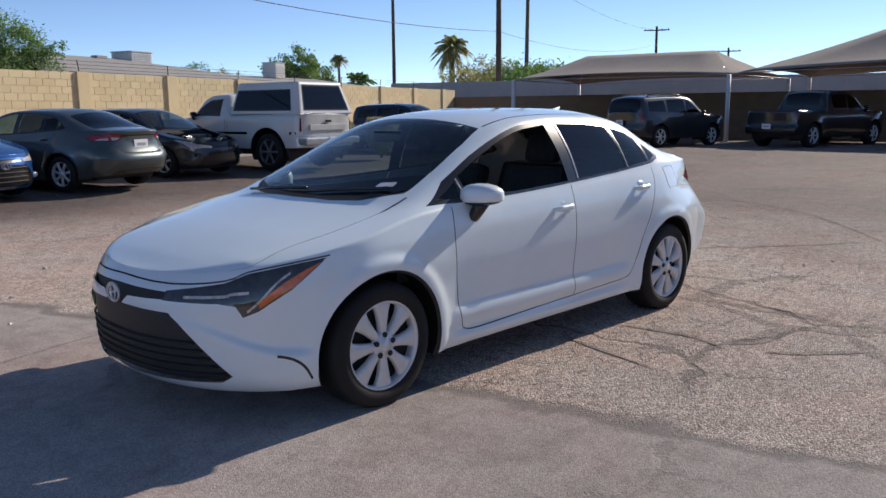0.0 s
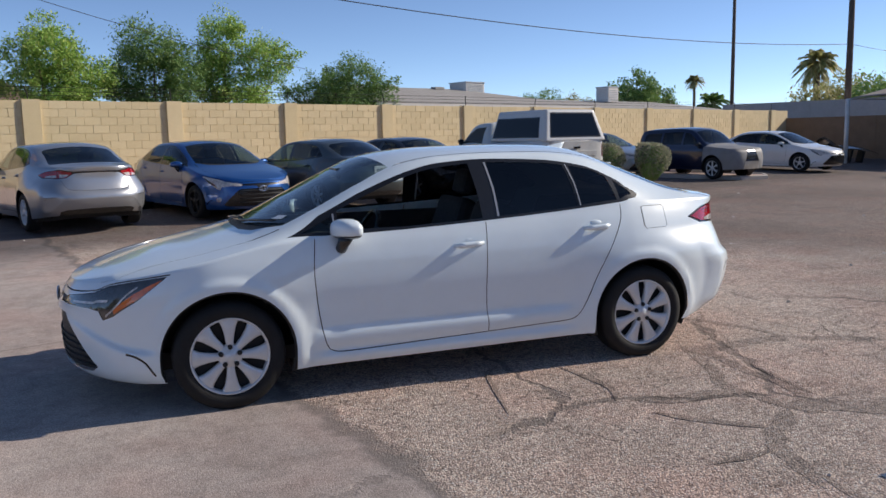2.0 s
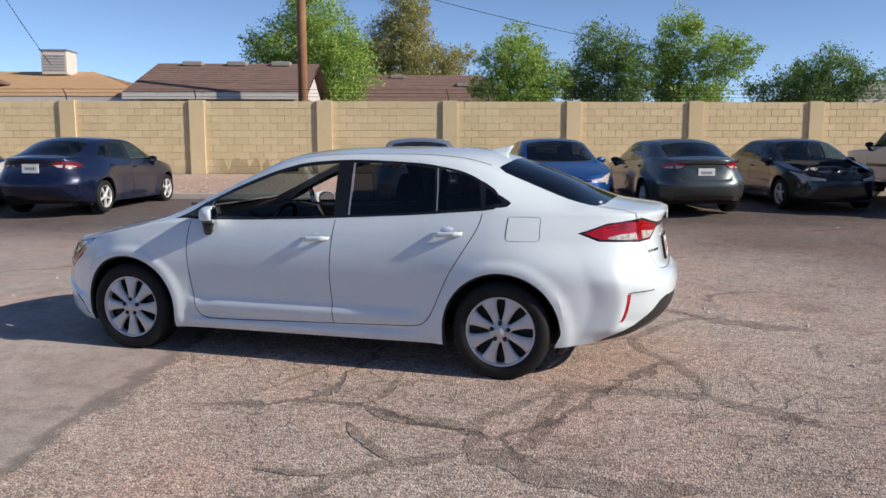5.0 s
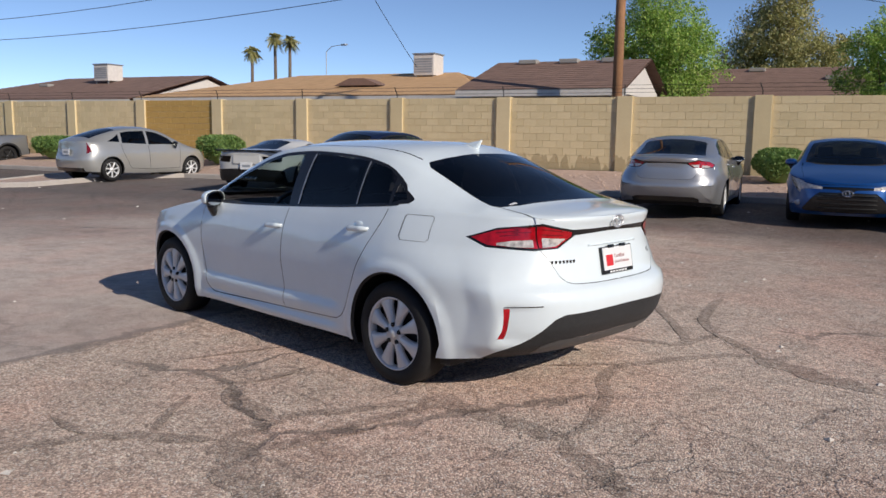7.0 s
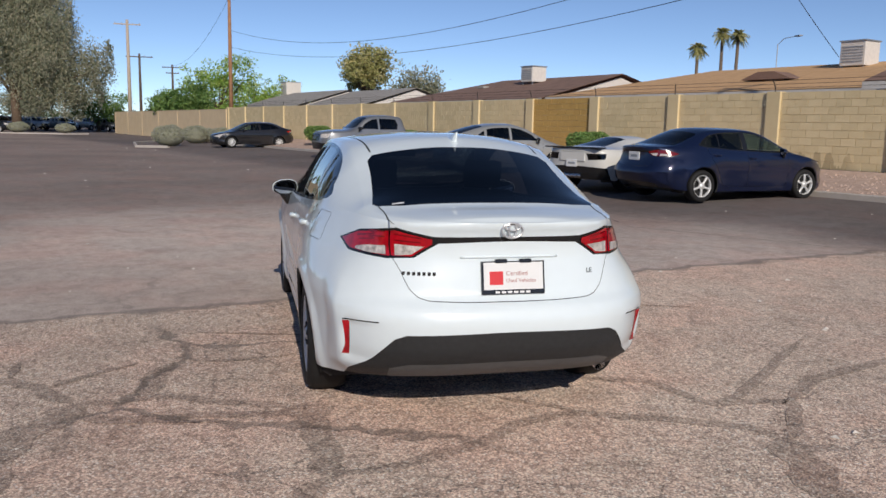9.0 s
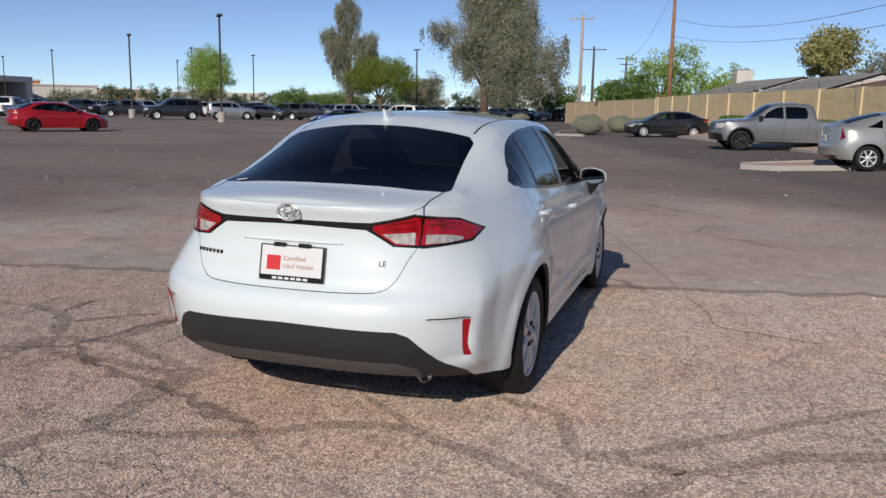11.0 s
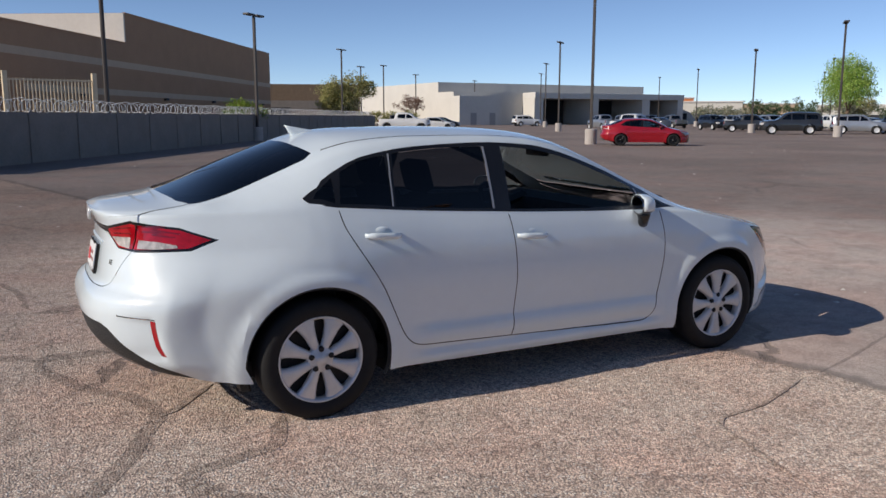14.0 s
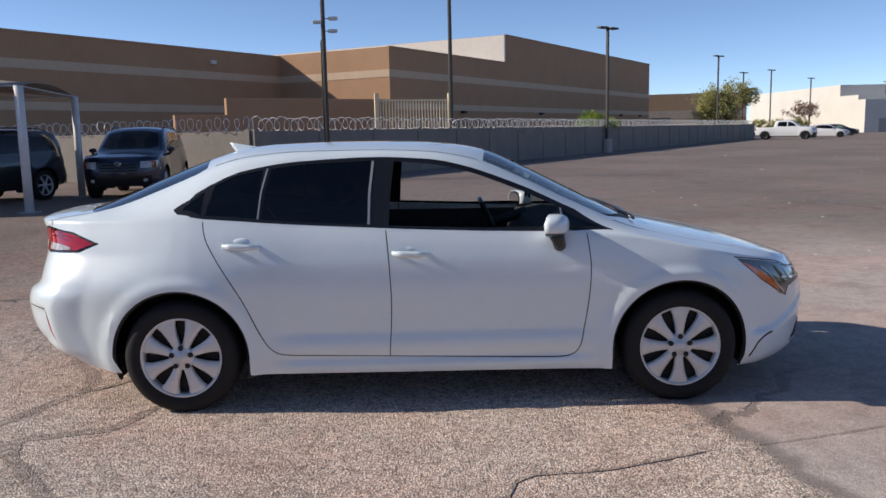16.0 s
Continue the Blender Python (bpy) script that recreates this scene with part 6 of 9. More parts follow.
HATCH = dict(SUV, front_start=-1.36, rear_start=1.5, p_front=2.3, p_rear=3.2, wheel_x=(-1.35, 1.35), wheel_z=0.305, tyre=0.31, arch=0.365, flare=0.012,
    nose=[(0.15, -2.05), (0.3, -2.22), (0.5, -2.25), (0.65, -2.20), (0.8, -2.05), (1.1, -1.9)], tail=[(0.2, 2.05), (0.4, 2.17), (0.6, 2.19), (0.75, 2.12), (0.95, 2.10), (1.1, 2.10)],
    half=[(0.15, 0.80), (0.3, 0.85), (0.6, 0.865), (0.8, 0.85), (0.95, 0.80), (1.1, 0.74)], taper=[(-2.4, 0.97), (-1.5, 0.99), (0, 1.0), (1.5, 0.98), (2.4, 0.93)],
    low=[(-2.4, 0.20), (0, 0.19), (2.4, 0.28)], waist=[(-2.4, 0.68), (-2.1, 0.74), (-1.6, 0.84), (-1.0, 0.93), (0, 0.97), (1.2, 1.02), (2.1, 1.06), (2.4, 1.06)],
    middle=[(-2.4, 0.68), (-2.1, 0.76), (-1.7, 0.90), (-1.35, 1.0), (-0.9, 1.20), (-0.4, 1.41), (0.0, 1.49), (0.4, 1.49), (0.9, 1.44), (1.5, 1.30), (1.95, 1.14), (2.08, 1.07), (2.4, 1.06)],
    rail_y=[(-2.4, 0.6), (-1.3, 0.70), (-0.8, 0.68), (0, 0.60), (1, 0.56), (1.7, 0.56), (2.4, 0.6)], rail_z=[(-2.4, 0.68), (-2.1, 0.75), (-1.6, 0.88), (-1.2, 0.99), (-0.8, 1.16), (-0.3, 1.36), (0.1, 1.42), (0.6, 1.41), (1.1, 1.33), (1.6, 1.20), (2.0, 1.08), (2.4, 1.06)],
    glass=[[(-0.80, 0.98), (0.12, 0.99), (0.10, 1.36), (-0.22, 1.32), (-0.6, 1.16)], [(0.2, 1.0), (0.98, 1.03), (0.92, 1.31), (0.18, 1.37)], [(1.05, 1.05), (1.42, 1.07), (1.02, 1.27)]],
    screen=[(-1.30, 0.0), (-1.24, 0.4), (-1.08, 0.62), (-0.40, 0.54), (-0.42, 0.0)], back=[(0.98, 0.0), (0.98, 0.47), (1.80, 0.50), (1.84, 0.0)],
    head=[("f", 0.52, 0.68), ("f", 0.55, 0.58), ("s", -1.9, 0.62), ("s", -1.62, 0.82), ("s", -1.9, 0.75)], grille=[("f", 0.0, 0.42), ("f", 0.5, 0.42), ("f", 0.55, 0.30), ("f", 0.0, 0.30)], bumper=[("f", 0.0, 0.25), ("f", 0.4, 0.25), ("f", 0.4, 0.2), ("f", 0.0, 0.2)],
    tail_lamp=[("r", 0.62, 1.03), ("s", 1.95, 1.03), ("s", 1.90, 0.80), ("r", 0.66, 0.74)], apron=[("r", 0.0, 0.36), ("r", 0.6, 0.36), ("r", 0.6, 0.2), ("r", 0.0, 0.2)],
    gaps=[[(-0.95, 0.92), (-0.9, 0.32), (0.12, 0.30), (0.15, 0.98)], [(0.12, 0.30), (0.75, 0.34), (1.0, 0.8), (1.02, 1.0)]], mirror=(-0.72, -0.90, 1.02), length=4.45)

SPORT = dict(HATCH, wheel_x=(-1.36, 1.35), wheel_z=0.335, tyre=0.34, arch=0.385, rear_start=1.6, p_rear=4.0,
    half=[(0.15, 0.86), (0.3, 0.92), (0.6, 0.94), (0.75, 0.93), (0.9, 0.86), (1.1, 0.78)], nose=[(0.15, -2.15), (0.25, -2.24), (0.4, -2.25), (0.55, -2.2), (0.7, -2.05), (1.1, -1.9)],
    tail=[(0.2, 2.1), (0.35, 2.2), (0.6, 2.22), (0.8, 2.23), (0.95, 2.27), (1.1, 2.27)], waist=[(-2.4, 0.52), (-2.1, 0.62), (-1.5, 0.80), (-0.8, 0.86), (0.4, 0.86), (1.2, 0.92), (2.1, 0.94), (2.4, 0.94)],
    middle=[(-2.4, 0.52), (-2.1, 0.64), (-1.6, 0.78), (-0.9, 0.87), (-0.7, 0.93), (-0.1, 1.17), (0.3, 1.235), (0.7, 1.22), (1.2, 1.12), (1.8, 0.98), (2.1, 0.955), (2.4, 0.94)],
    rail_z=[(-2.4, 0.52), (-2.1, 0.64), (-1.5, 0.79), (-0.75, 0.9), (-0.1, 1.11), (0.3, 1.18), (0.7, 1.15), (1.2, 1.04), (1.8, 0.96), (2.4, 0.94)], rail_y=[(-2.4, 0.6), (-1, 0.66), (-0.4, 0.62), (0.3, 0.52), (1.0, 0.50), (1.8, 0.6), (2.4, 0.6)],
    glass=[[(-0.50, 0.91), (0.45, 0.91), (0.5, 1.10), (0.2, 1.12), (-0.15, 1.05)], [(0.6, 0.94), (0.95, 0.97), (0.72, 1.06)]], screen=[(-0.80, 0.0), (-0.72, 0.5), (-0.6, 0.60), (0.0, 0.47), (0.0, 0.0)], back=[(0.85, 0.0), (0.85, 0.40), (1.65, 0.42), (1.68, 0.0)],
    tail_lamp=[("r", 0.40, 0.84), ("r", 0.80, 0.84), ("r", 0.80, 0.72), ("r", 0.44, 0.70)], apron=[("r", 0.0, 0.56), ("r", 0.84, 0.52), ("r", 0.84, 0.2), ("r", 0.0, 0.2)], gaps=[[(-0.75, 0.86), (-0.6, 0.3), (0.5, 0.3), (0.62, 0.88)]], mirror=(-0.45, -0.95, 0.94), length=4.5)

SCREEN_FAR = tinted_glass("car_glass", (0.6, 0.7, 0.75), through=0.25)


def vehicle(kind, spec, name, label, category, m, body, rim=None, glass=None, group="", trim=None, spokes=6, lens=None, cheap=False, bumper=None, worn=None):
    """A vehicle from a shape with its own window, lamp and door outlines."""
    sh = Shape(spec)
    car = thing(name, label, category, m, group)
    cut = CUTS.setdefault(kind + (" far" if cheap else ""), {})
    if not cut:
        nu, nl, nd = (44, 6, 10) if cheap else (72, 9, 14)
        us = [sh.u3 * i / nu for i in range(nu + 1)]
        fg = [[(u, sh.span(u)[0] + (sh.span(u)[1] - sh.span(u)[0]) * j / nl) for j in range(nl + 1)] for u in us]
        dg = [[(u, j / nd) for j in range(nd + 1)] for u in us]
        F, D = sh.on_flank, sh.on_deck
        regions = [(k, F(spec[k])) for k in ("bumper", "grille", "head", "apron", "tail_lamp")]
        if not cheap:
            regions += [("gap", strip(fine([(sh.u_at(x=x, z=z), z) for x, z in g], 0.2), 0.010)) for g in spec["gaps"]]
        regions += [(k, F(spec[k])) for k in ("tailgate", "fender") if k in spec]
        regions = [(k, [(-0.01 if u < 0.012 else sh.u3 + 0.01 if u > sh.u3 - 0.012 else u, z) for u, z in q]) for k, q in regions]
        regions += [(None, wheel_arch(sh, wx)) for wx in spec["wheel_x"]]
        cut["flank"] = patch(fg, regions, sh.flank)
        S, Bk = D([("y", *p) for p in spec["screen"]]), D([("y", *p) for p in spec["back"]])
        for q in (S, Bk):
            q[0], q[-1] = (q[0][0], 1.01), (q[-1][0], 1.01)
        dreg = [("screen", S), ("back", Bk)] + [("side%d" % i, D([("z", *p) for p in g])) for i, g in enumerate(spec["glass"])]
        if "hood_end" in spec:
            uh = sh.u_at(x=spec["hood_end"], deck=True)
            dreg.insert(0, ("hood", [(-0.01, -0.01), (uh, -0.01), (uh, 1.01), (-0.01, 1.01)]))
        if "bed" in spec:
            (x0, y0), (x1, y1) = spec["bed"]
            q = D([("y", x0, y0), ("y", x1, y1)])
            dreg.append(("bed", [q[0], q[1], (q[1][0], 1.01), (q[0][0], 1.01)]))
        cut["deck"] = patch(dg, dreg, sh.deck)

    def get(key):
        return [q[key] for q in (cut["flank"], cut["deck"]) if key in q]
    trim, glass, worn = trim or BLACK_TRIM, glass or GLASS_SIDE, worn or body
    under("body_shell", skin_mesh("body_shell", get("skin"), body), car)
    for key, pname, mm, dz in (("bumper", "front_bumper", bumper or trim, 0.0), ("grille", "grille", trim, 0.01), ("apron", "rear_bumper", bumper or trim, -0.01), ("screen", "windscreen", SCREEN_FAR, 0.002), ("back", "rear_window", glass, 0.002), ("bed", "bed_cover", STEEL_BLACK, 0.01), ("gap", "shut_lines", GAP, 0.005), ("tailgate", "tailgate", worn, -0.003), ("fender", "fender", worn, 0.0), ("hood", "hood", worn, 0.0)):
        if get(key):
            under(pname, skin_mesh(pname, get(key), mm, sink=dz), car)
    for side, sy in (("left", -1), ("right", 1)):
        for i in range(len(spec["glass"])):
            under("side_window", skin_mesh("side_window", get("side%d" % i), glass, side, sink=0.002), car)
        under("headlamp", skin_mesh("headlamp", get("head"), CLEAR_LENS, side, sink=-0.004), car)
        under("tail_lamp", skin_mesh("tail_lamp", get("tail_lamp"), lens or DARK_RED_LENS, side, sink=-0.004), car)
        if not cheap:
            mx, my, mz = spec["mirror"]
            door_mirror(car, trim, sy, mx, my, mz)
    for wx in spec["wheel_x"]:
        if not cheap:
            wheel_well(sh, wx, car)
        for sy in (-1, 1):
            if cheap:
                plain_wheel(sh, car, wx, sy, rim or ALLOY)
            else:
                build_wheel(sh, car, wx, sy, rim or ALLOY, spokes=spokes, full=False, width=0.24, face_style="bar")
    lo, hi = spec["wheel_x"][0] - 0.5, spec["wheel_x"][1] + 0.5
    zt = sh.f["waist"](0.0) - 0.12
    part("cabin_floor", boxes(((lo, -0.62, spec["wheel_z"] - 0.08), (hi, 0.62, spec["wheel_z"] + 0.12)), ((-0.75, -0.6, 0.4), (0.9, 0.6, zt))), CABIN, car)
    if not cheap:
        for y in (-0.36, 0.36):
            s = min(zt - 0.62, sh.f["middle"](0.3) - 1.44)
            bm = bmesh.new()
            box(bm, (-0.06, -0.24, 0.0), (0.08, 0.24, 0.55), 0.05, pose(0.1, y, 0.6 + s, 0, 15, 0))
            box(bm, (-0.04, -0.13, 0.55), (0.05, 0.13, 0.74), 0.04, pose(0.1, y, 0.6 + s, 0, 15, 0))
            part("seat_back", bm, CABIN, car)
    return car, sh


def plain_wheel(sh, parent, x, side, rim):
    r = sh.s["tyre"]
    hub = part("wheel", lathe(bmesh.new(), [(r * 0.62, 0.0), (r * 0.64, -0.01), (r * 0.95, -0.008), (r, 0.03), (r, 0.2), (r * 0.6, 0.2)], 20), RUBBER, parent, smooth=True)
    hub.matrix_basis = pose(x, side * (-side_y(sh, x, 0.62) - 0.03), sh.s["wheel_z"]) @ pose(0, 0, 0, 0, 0, 180 if side > 0 else 0)
    part("rim", lathe(bmesh.new(), [(r * 0.62, 0.0), (r * 0.55, 0.02), (r * 0.2, 0.005), (0.001, 0.0)], 20), rim, hub, smooth=True)


def rear_plate(car, x, z, tilt=0.0, tint=None):
    bm = bmesh.new()
    box(bm, (x, -0.155, z - 0.08), (x + 0.012, 0.155, z + 0.08), 0.004)
    p = part("number_plate", bm, PLATE_WHITE, car)
    bm = boxes(((x + 0.012, -0.10, z - 0.025), (x + 0.014, 0.10, z + 0.025)))
    part("plate_marking", bm, PLATE_GREY, p)


SILVER = paint("silver_paint", (0.40, 0.41, 0.43), 0.65)
MID_SILVER = paint("grey_silver_paint", (0.24, 0.25, 0.265), 0.55)
PALE_SILVER = paint("pale_silver_paint", (0.46, 0.46, 0.44), 0.55)
BLUE = paint("bright_blue_paint", (0.008, 0.075, 0.28), 0.45)
NAVY = paint("navy_paint", (0.006, 0.012, 0.045), 0.35)
GREEN_GREY = paint("dark_green_grey_paint", (0.085, 0.10, 0.098), 0.5)
BLACK_P = paint("black_paint", (0.012, 0.012, 0.014), 0.1)
WHITE_P = paint("white_paint", (0.72, 0.72, 0.71))
OLD_WHITE = paint("aged_white_paint", (0.62, 0.62, 0.60))
RED_P = paint("red_paint", (0.36, 0.006, 0.016), 0.15)
GREY_P = paint("grey_paint", (0.17, 0.175, 0.185), 0.5)
CHARCOAL = paint("charcoal_paint", (0.028, 0.030, 0.034), 0.3)
PRIMER = mat("grey_primer", (0.22, 0.22, 0.225), rough=0.6, noise_amt=0.12, noise_scale=4)
WORN_CHROME = mat("worn_chrome", (0.55, 0.55, 0.54), rough=0.3, metal=0.8, noise_amt=0.2, noise_scale=6)
DULL_WHITE = mat("dull_white_panel", (0.52, 0.52, 0.50), rough=0.5, colour2=(0.40, 0.40, 0.39), noise_scale=3, bump=0.1, bump_scale=8)
TRUCK_RIM = mat("old_steel_rim", (0.20, 0.20, 0.20), rough=0.5, metal=0.5, noise_amt=0.3)
DARK_RIM = mat("dark_rim", (0.03, 0.03, 0.032), rough=0.35, metal=0.5)

camry_s = (1.055, 1.03, 1.005)


def nose_point(sh, y, z, out=0.0):
    p = sh.flank(sh.u_at(y=max(abs(y), 0.004), z=z), z)
    return Vector((p.x - out, y, z))


def front_details(car, sh, slats, half, lamp, plate=False):
    """Bright emblem, grille slats and fog lamps on a parked car's nose. lamp: y and z of the fog lamp."""
    for z in slats:
        part("grille_slat", tube(bmesh.new(), [nose_point(sh, y, z, 0.006) for y in np.linspace(-half, half, 15)], 0.010, 5), STEEL_BLACK, car, smooth=True)
    zc = max(slats) + 0.03
    bm = bmesh.new()
    for rw, rh in ((0.075, 0.05), (0.03, 0.045)):
        tube(bm, [nose_point(sh, 0.0, zc, 0.02) + Vector((0, rw * math.cos(a), rh * math.sin(a))) for a in [2 * math.pi * k / 20 for k in range(21)]], 0.008, 6, closed=True)
    part("emblem", bm, CHROME, car, "chrome emblem of rings", smooth=True)
    for sy in (-1, 1):
        bm = bmesh.new()
        c = nose_point(sh, lamp[0], lamp[1], 0.0)
        bmesh.ops.create_uvsphere(bm, u_segments=12, v_segments=8, radius=1.0, matrix=Matrix.Translation((c.x, sy * lamp[0], c.z)) @ Matrix.Diagonal((0.03, 0.06, 0.045, 1)))
        part("fog_lamp", bm, CLEAR_LENS, car, smooth=True)


def corner_lamps(car, sh, x, z0, z1, material):
    """Upright lamps that wrap round the front corners."""
    for sy in (-1, 1):
        bm = bmesh.new()
        rows = []
        for z in (z0, z1):
            rows.append([bm.verts.new((xx, sy * (-side_y(sh, xx, z) + 0.008), z)) for xx in np.linspace(x, x + 0.16, 5)])
        for k in range(4):
            bm.faces.new((rows[0][k], rows[0][k + 1], rows[1][k + 1], rows[1][k]))
        bmesh.ops.solidify(bm, geom=bm.faces[:], thickness=0.01)
        part("corner_lamp", bm, material, car, "amber corner lamp")


def roof_rails(car, sh, x0, x1):
    for sy in (-1, 1):
        pts = [(x, sy * (sh.f["rail_y"](x) - 0.03), sh.f["rail_z"](x) + (0.065 if 0 < k < 8 else 0.0)) for k, x in enumerate(np.linspace(x0, x1, 9))]
        part("roof_rail", tube(bmesh.new(), pts, 0.018, 6), BLACK_TRIM, car, smooth=True)


silver_car, _ = sedan("sedan_car", "silver four-door sedan parked nose to the wall, dark tinted glass", facing(-3.18, 11.07, 109.5), SILVER, camry_s, lens=RED_LENS)
blue_car, blue_shape = sedan("sedan_car", "bright blue four-door sedan with dark mesh grille, parked nose out", facing(-0.44, 11.94, -70.5), BLUE, camry_s, rim=DARK_RIM)
front_details(blue_car, blue_shape, (0.30, 0.37, 0.44, 0.51), 0.42, (0.70, 0.36))
es_car, _ = sedan("sedan_car", "dark green-grey four-door sedan with a chrome boot strip", facing(1.95, 12.40, 109.5), GREEN_GREY, (1.05, 1.02, 1.0), spokes=7)
rear_plate(es_car, 2.275, 0.80)
wreck_car, _ = sedan("sedan_car", "wrecked black four-door sedan without its hood, engine laid bare", facing(4.65, 13.9, -72), BLACK_P, (1.03, 1.02, 1.0), hood=False)
ENGINE = mat("oily_engine_metal", (0.16, 0.155, 0.15), rough=0.45, metal=0.6, colour2=(0.05, 0.05, 0.05), noise_scale=9, bump=0.4, bump_scale=30)
BENT = mat("torn_bright_metal", (0.55, 0.55, 0.54), rough=0.4, metal=0.7, noise_amt=0.3, noise_scale=7)


def engine_bay(car):
    """Bare engine, radiator, hoses and bent sheet metal at the wreck's nose."""
    rnd = random.Random(77)
    part("engine_block", boxes(((-1.75, -0.32, 0.45), (-1.25, 0.30, 0.78)), ((-1.70, -0.22, 0.78), (-1.32, 0.16, 0.86)), bevel=0.03), ENGINE, car)
    part("bay_floor", boxes(((-2.1, -0.68, 0.42), (-1.12, 0.68, 0.5))), STEEL_BLACK, car)
    part("battery", boxes(((-1.72, 0.42, 0.5), (-1.5, 0.62, 0.76)), bevel=0.01), PLASTIC, car)
    part("washer_tank", boxes(((-1.6, -0.62, 0.5), (-1.38, -0.42, 0.74)), bevel=0.03), CLEAR_LENS, car)
    part("radiator", boxes(((-2.02, -0.5, 0.35), (-1.95, 0.5, 0.72))), ENGINE, car)
    for _ in range(14):
        a = Vector((rnd.uniform(-1.95, -1.25), rnd.uniform(-0.6, 0.6), rnd.uniform(0.6, 0.82)))
        b = a + Vector((rnd.uniform(-0.3, 0.3), rnd.uniform(-0.3, 0.3), rnd.uniform(-0.12, 0.12)))
        c = (a + b) / 2 + Vector((0, 0, rnd.uniform(0.02, 0.1)))
        part("hose", tube(bmesh.new(), [a, c, b], rnd.uniform(0.012, 0.03), 7), rnd.choice((PLASTIC, ENGINE, BENT)), car, smooth=True)
    for _ in range(18):
        c = Vector((rnd.uniform(-2.2, -1.5), rnd.uniform(-0.65, 0.65), rnd.uniform(0.66, 0.88)))
        bm = bmesh.new()
        vs = [bm.verts.new(c + Vector((rnd.uniform(-0.13, 0.13), rnd.uniform(-0.2, 0.2), rnd.uniform(-0.06, 0.06)))) for _ in range(5)]
        for k in range(3):
            bm.faces.new((vs[0], vs[k + 1], vs[k + 2 if k < 2 else 4]) if k < 2 else (vs[0], vs[3], vs[4]))
        bmesh.ops.solidify(bm, geom=bm.faces[:], thickness=0.006)
        part("bent_panel", bm, rnd.choice((BENT, BLACK_P, BENT)), car)


engine_bay(wreck_car)


def loose_panel(x, y, z, w, d, az, tilt, material, label):
    """A car's body panel thrown down by the wall."""
    t = thing("body_panel", label, "car part", pose(x, y, z, tilt, 8, az), "discarded car parts")
    bm = bmesh.new()
    rows = [[bm.verts.new((u * w, v * d, 0.16 * (1 - u * u * 2.2) - 0.08 * v * v)) for v in np.linspace(-0.5, 0.5, 7)] for u in np.linspace(-0.5, 0.5, 9)]
    for r0, r1 in zip(rows, rows[1:]):
        for k in range(6):
            bm.faces.new((r0[k], r1[k], r1[k + 1], r0[k + 1]))
    bmesh.ops.solidify(bm, geom=bm.faces[:], thickness=0.012)
    part("panel_skin", bm, material, t, smooth=True)
    part("prop", boxes(((-0.3, -0.25, -z), (-0.22, 0.25, 0.05)), ((0.22, -0.25, -z), (0.3, 0.25, 0.05))), STEEL_BLACK, t)


loose_panel(26.2, 22.6, 0.55, 1.4, 1.0, 20, 6, WHITE_P, "white car hood lying on scrap by the wall")
loose_panel(27.6, 21.6, 0.6, 1.5, 1.1, -20, 10, BLACK_P, "black car hood propped among scrap by the wall")
loose_panel(27.6, 23.0, 0.7, 1.5, 1.2, 60, 40, BLACK_P, "black bent fender leaning on scrap by the wall")
altima_car, _ = sedan("sedan_car", "navy blue four-door sedan parked against the gravel bed", facing(-9.60, 8.75, 102), NAVY, (1.055, 1.03, 1.02), lens=DARK_RED_LENS)
rear_plate(altima_car, 2.275, 0.86)
audi_car, _ = sedan("sedan_car", "black four-door sedan with bright multi-spoke wheels", facing(-41.65, -0.75, -74), BLACK_P, (1.0, 1.0, 0.99), spokes=10)
white_car, _ = sedan("sedan_car", "grey-silver four-door sedan parked nose out behind clipped bushes", facing(13.0, 18.9, -75), MID_SILVER, (0.98, 1.0, 1.02))
white_car2, _ = sedan("sedan_car", "white newer four-door sedan parked nose out by the wall", facing(20.6, 18.7, -75), WHITE_P, camry_s)
red_car, _ = sedan("sedan_car", "red four-door sedan with black wheels standing in the open lot", facing(-27.3, -29.0, 146), RED_P, (1.0, 1.0, 1.0), rim=DARK_RIM)
hatch_car, _ = vehicle("hatch", HATCH, "hatchback_car", "pale silver five-door hatchback with dusty paint", "car", facing(-18.3, 6.6, 102), PALE_SILVER, spokes=7)
rear_plate(hatch_car, 2.16, 0.78)
sport_car, _ = vehicle("sport", SPORT, "sports_car", "silver-white low sports coupe with black rear apron and spoiler", "car", facing(-12.35, 8.0, 117), OLD_WHITE, rim=DARK_RIM, lens=GLASS_SIDE)
part("rear_spoiler", boxes(((2.02, -0.78, 0.955), (2.30, 0.78, 0.985)), bevel=0.01), BLACK_TRIM, sport_car)
part("rear_panel", boxes(((2.19, -0.36, 0.66), (2.245, 0.36, 0.90)), bevel=0.02), OLD_WHITE, sport_car)
for _y in (-0.18, -0.06, 0.06, 0.18):
    part("exhaust_tip", tube(bmesh.new(), [(2.0, _y, 0.34), (2.26, _y, 0.34), (2.20, _y, 0.34)], [0.05, 0.05, 0.04], 10), CHROME, sport_car, smooth=True)
rear_plate(sport_car, 2.25, 0.62)
tacoma, tacoma_shape = vehicle("pickup", PICKUP, "pickup_truck", "silver-grey crew cab pickup with black fender flares and tall tyres", "truck", facing(-28.45, 4.25, -78), MID_SILVER, rim=DARK_RIM)
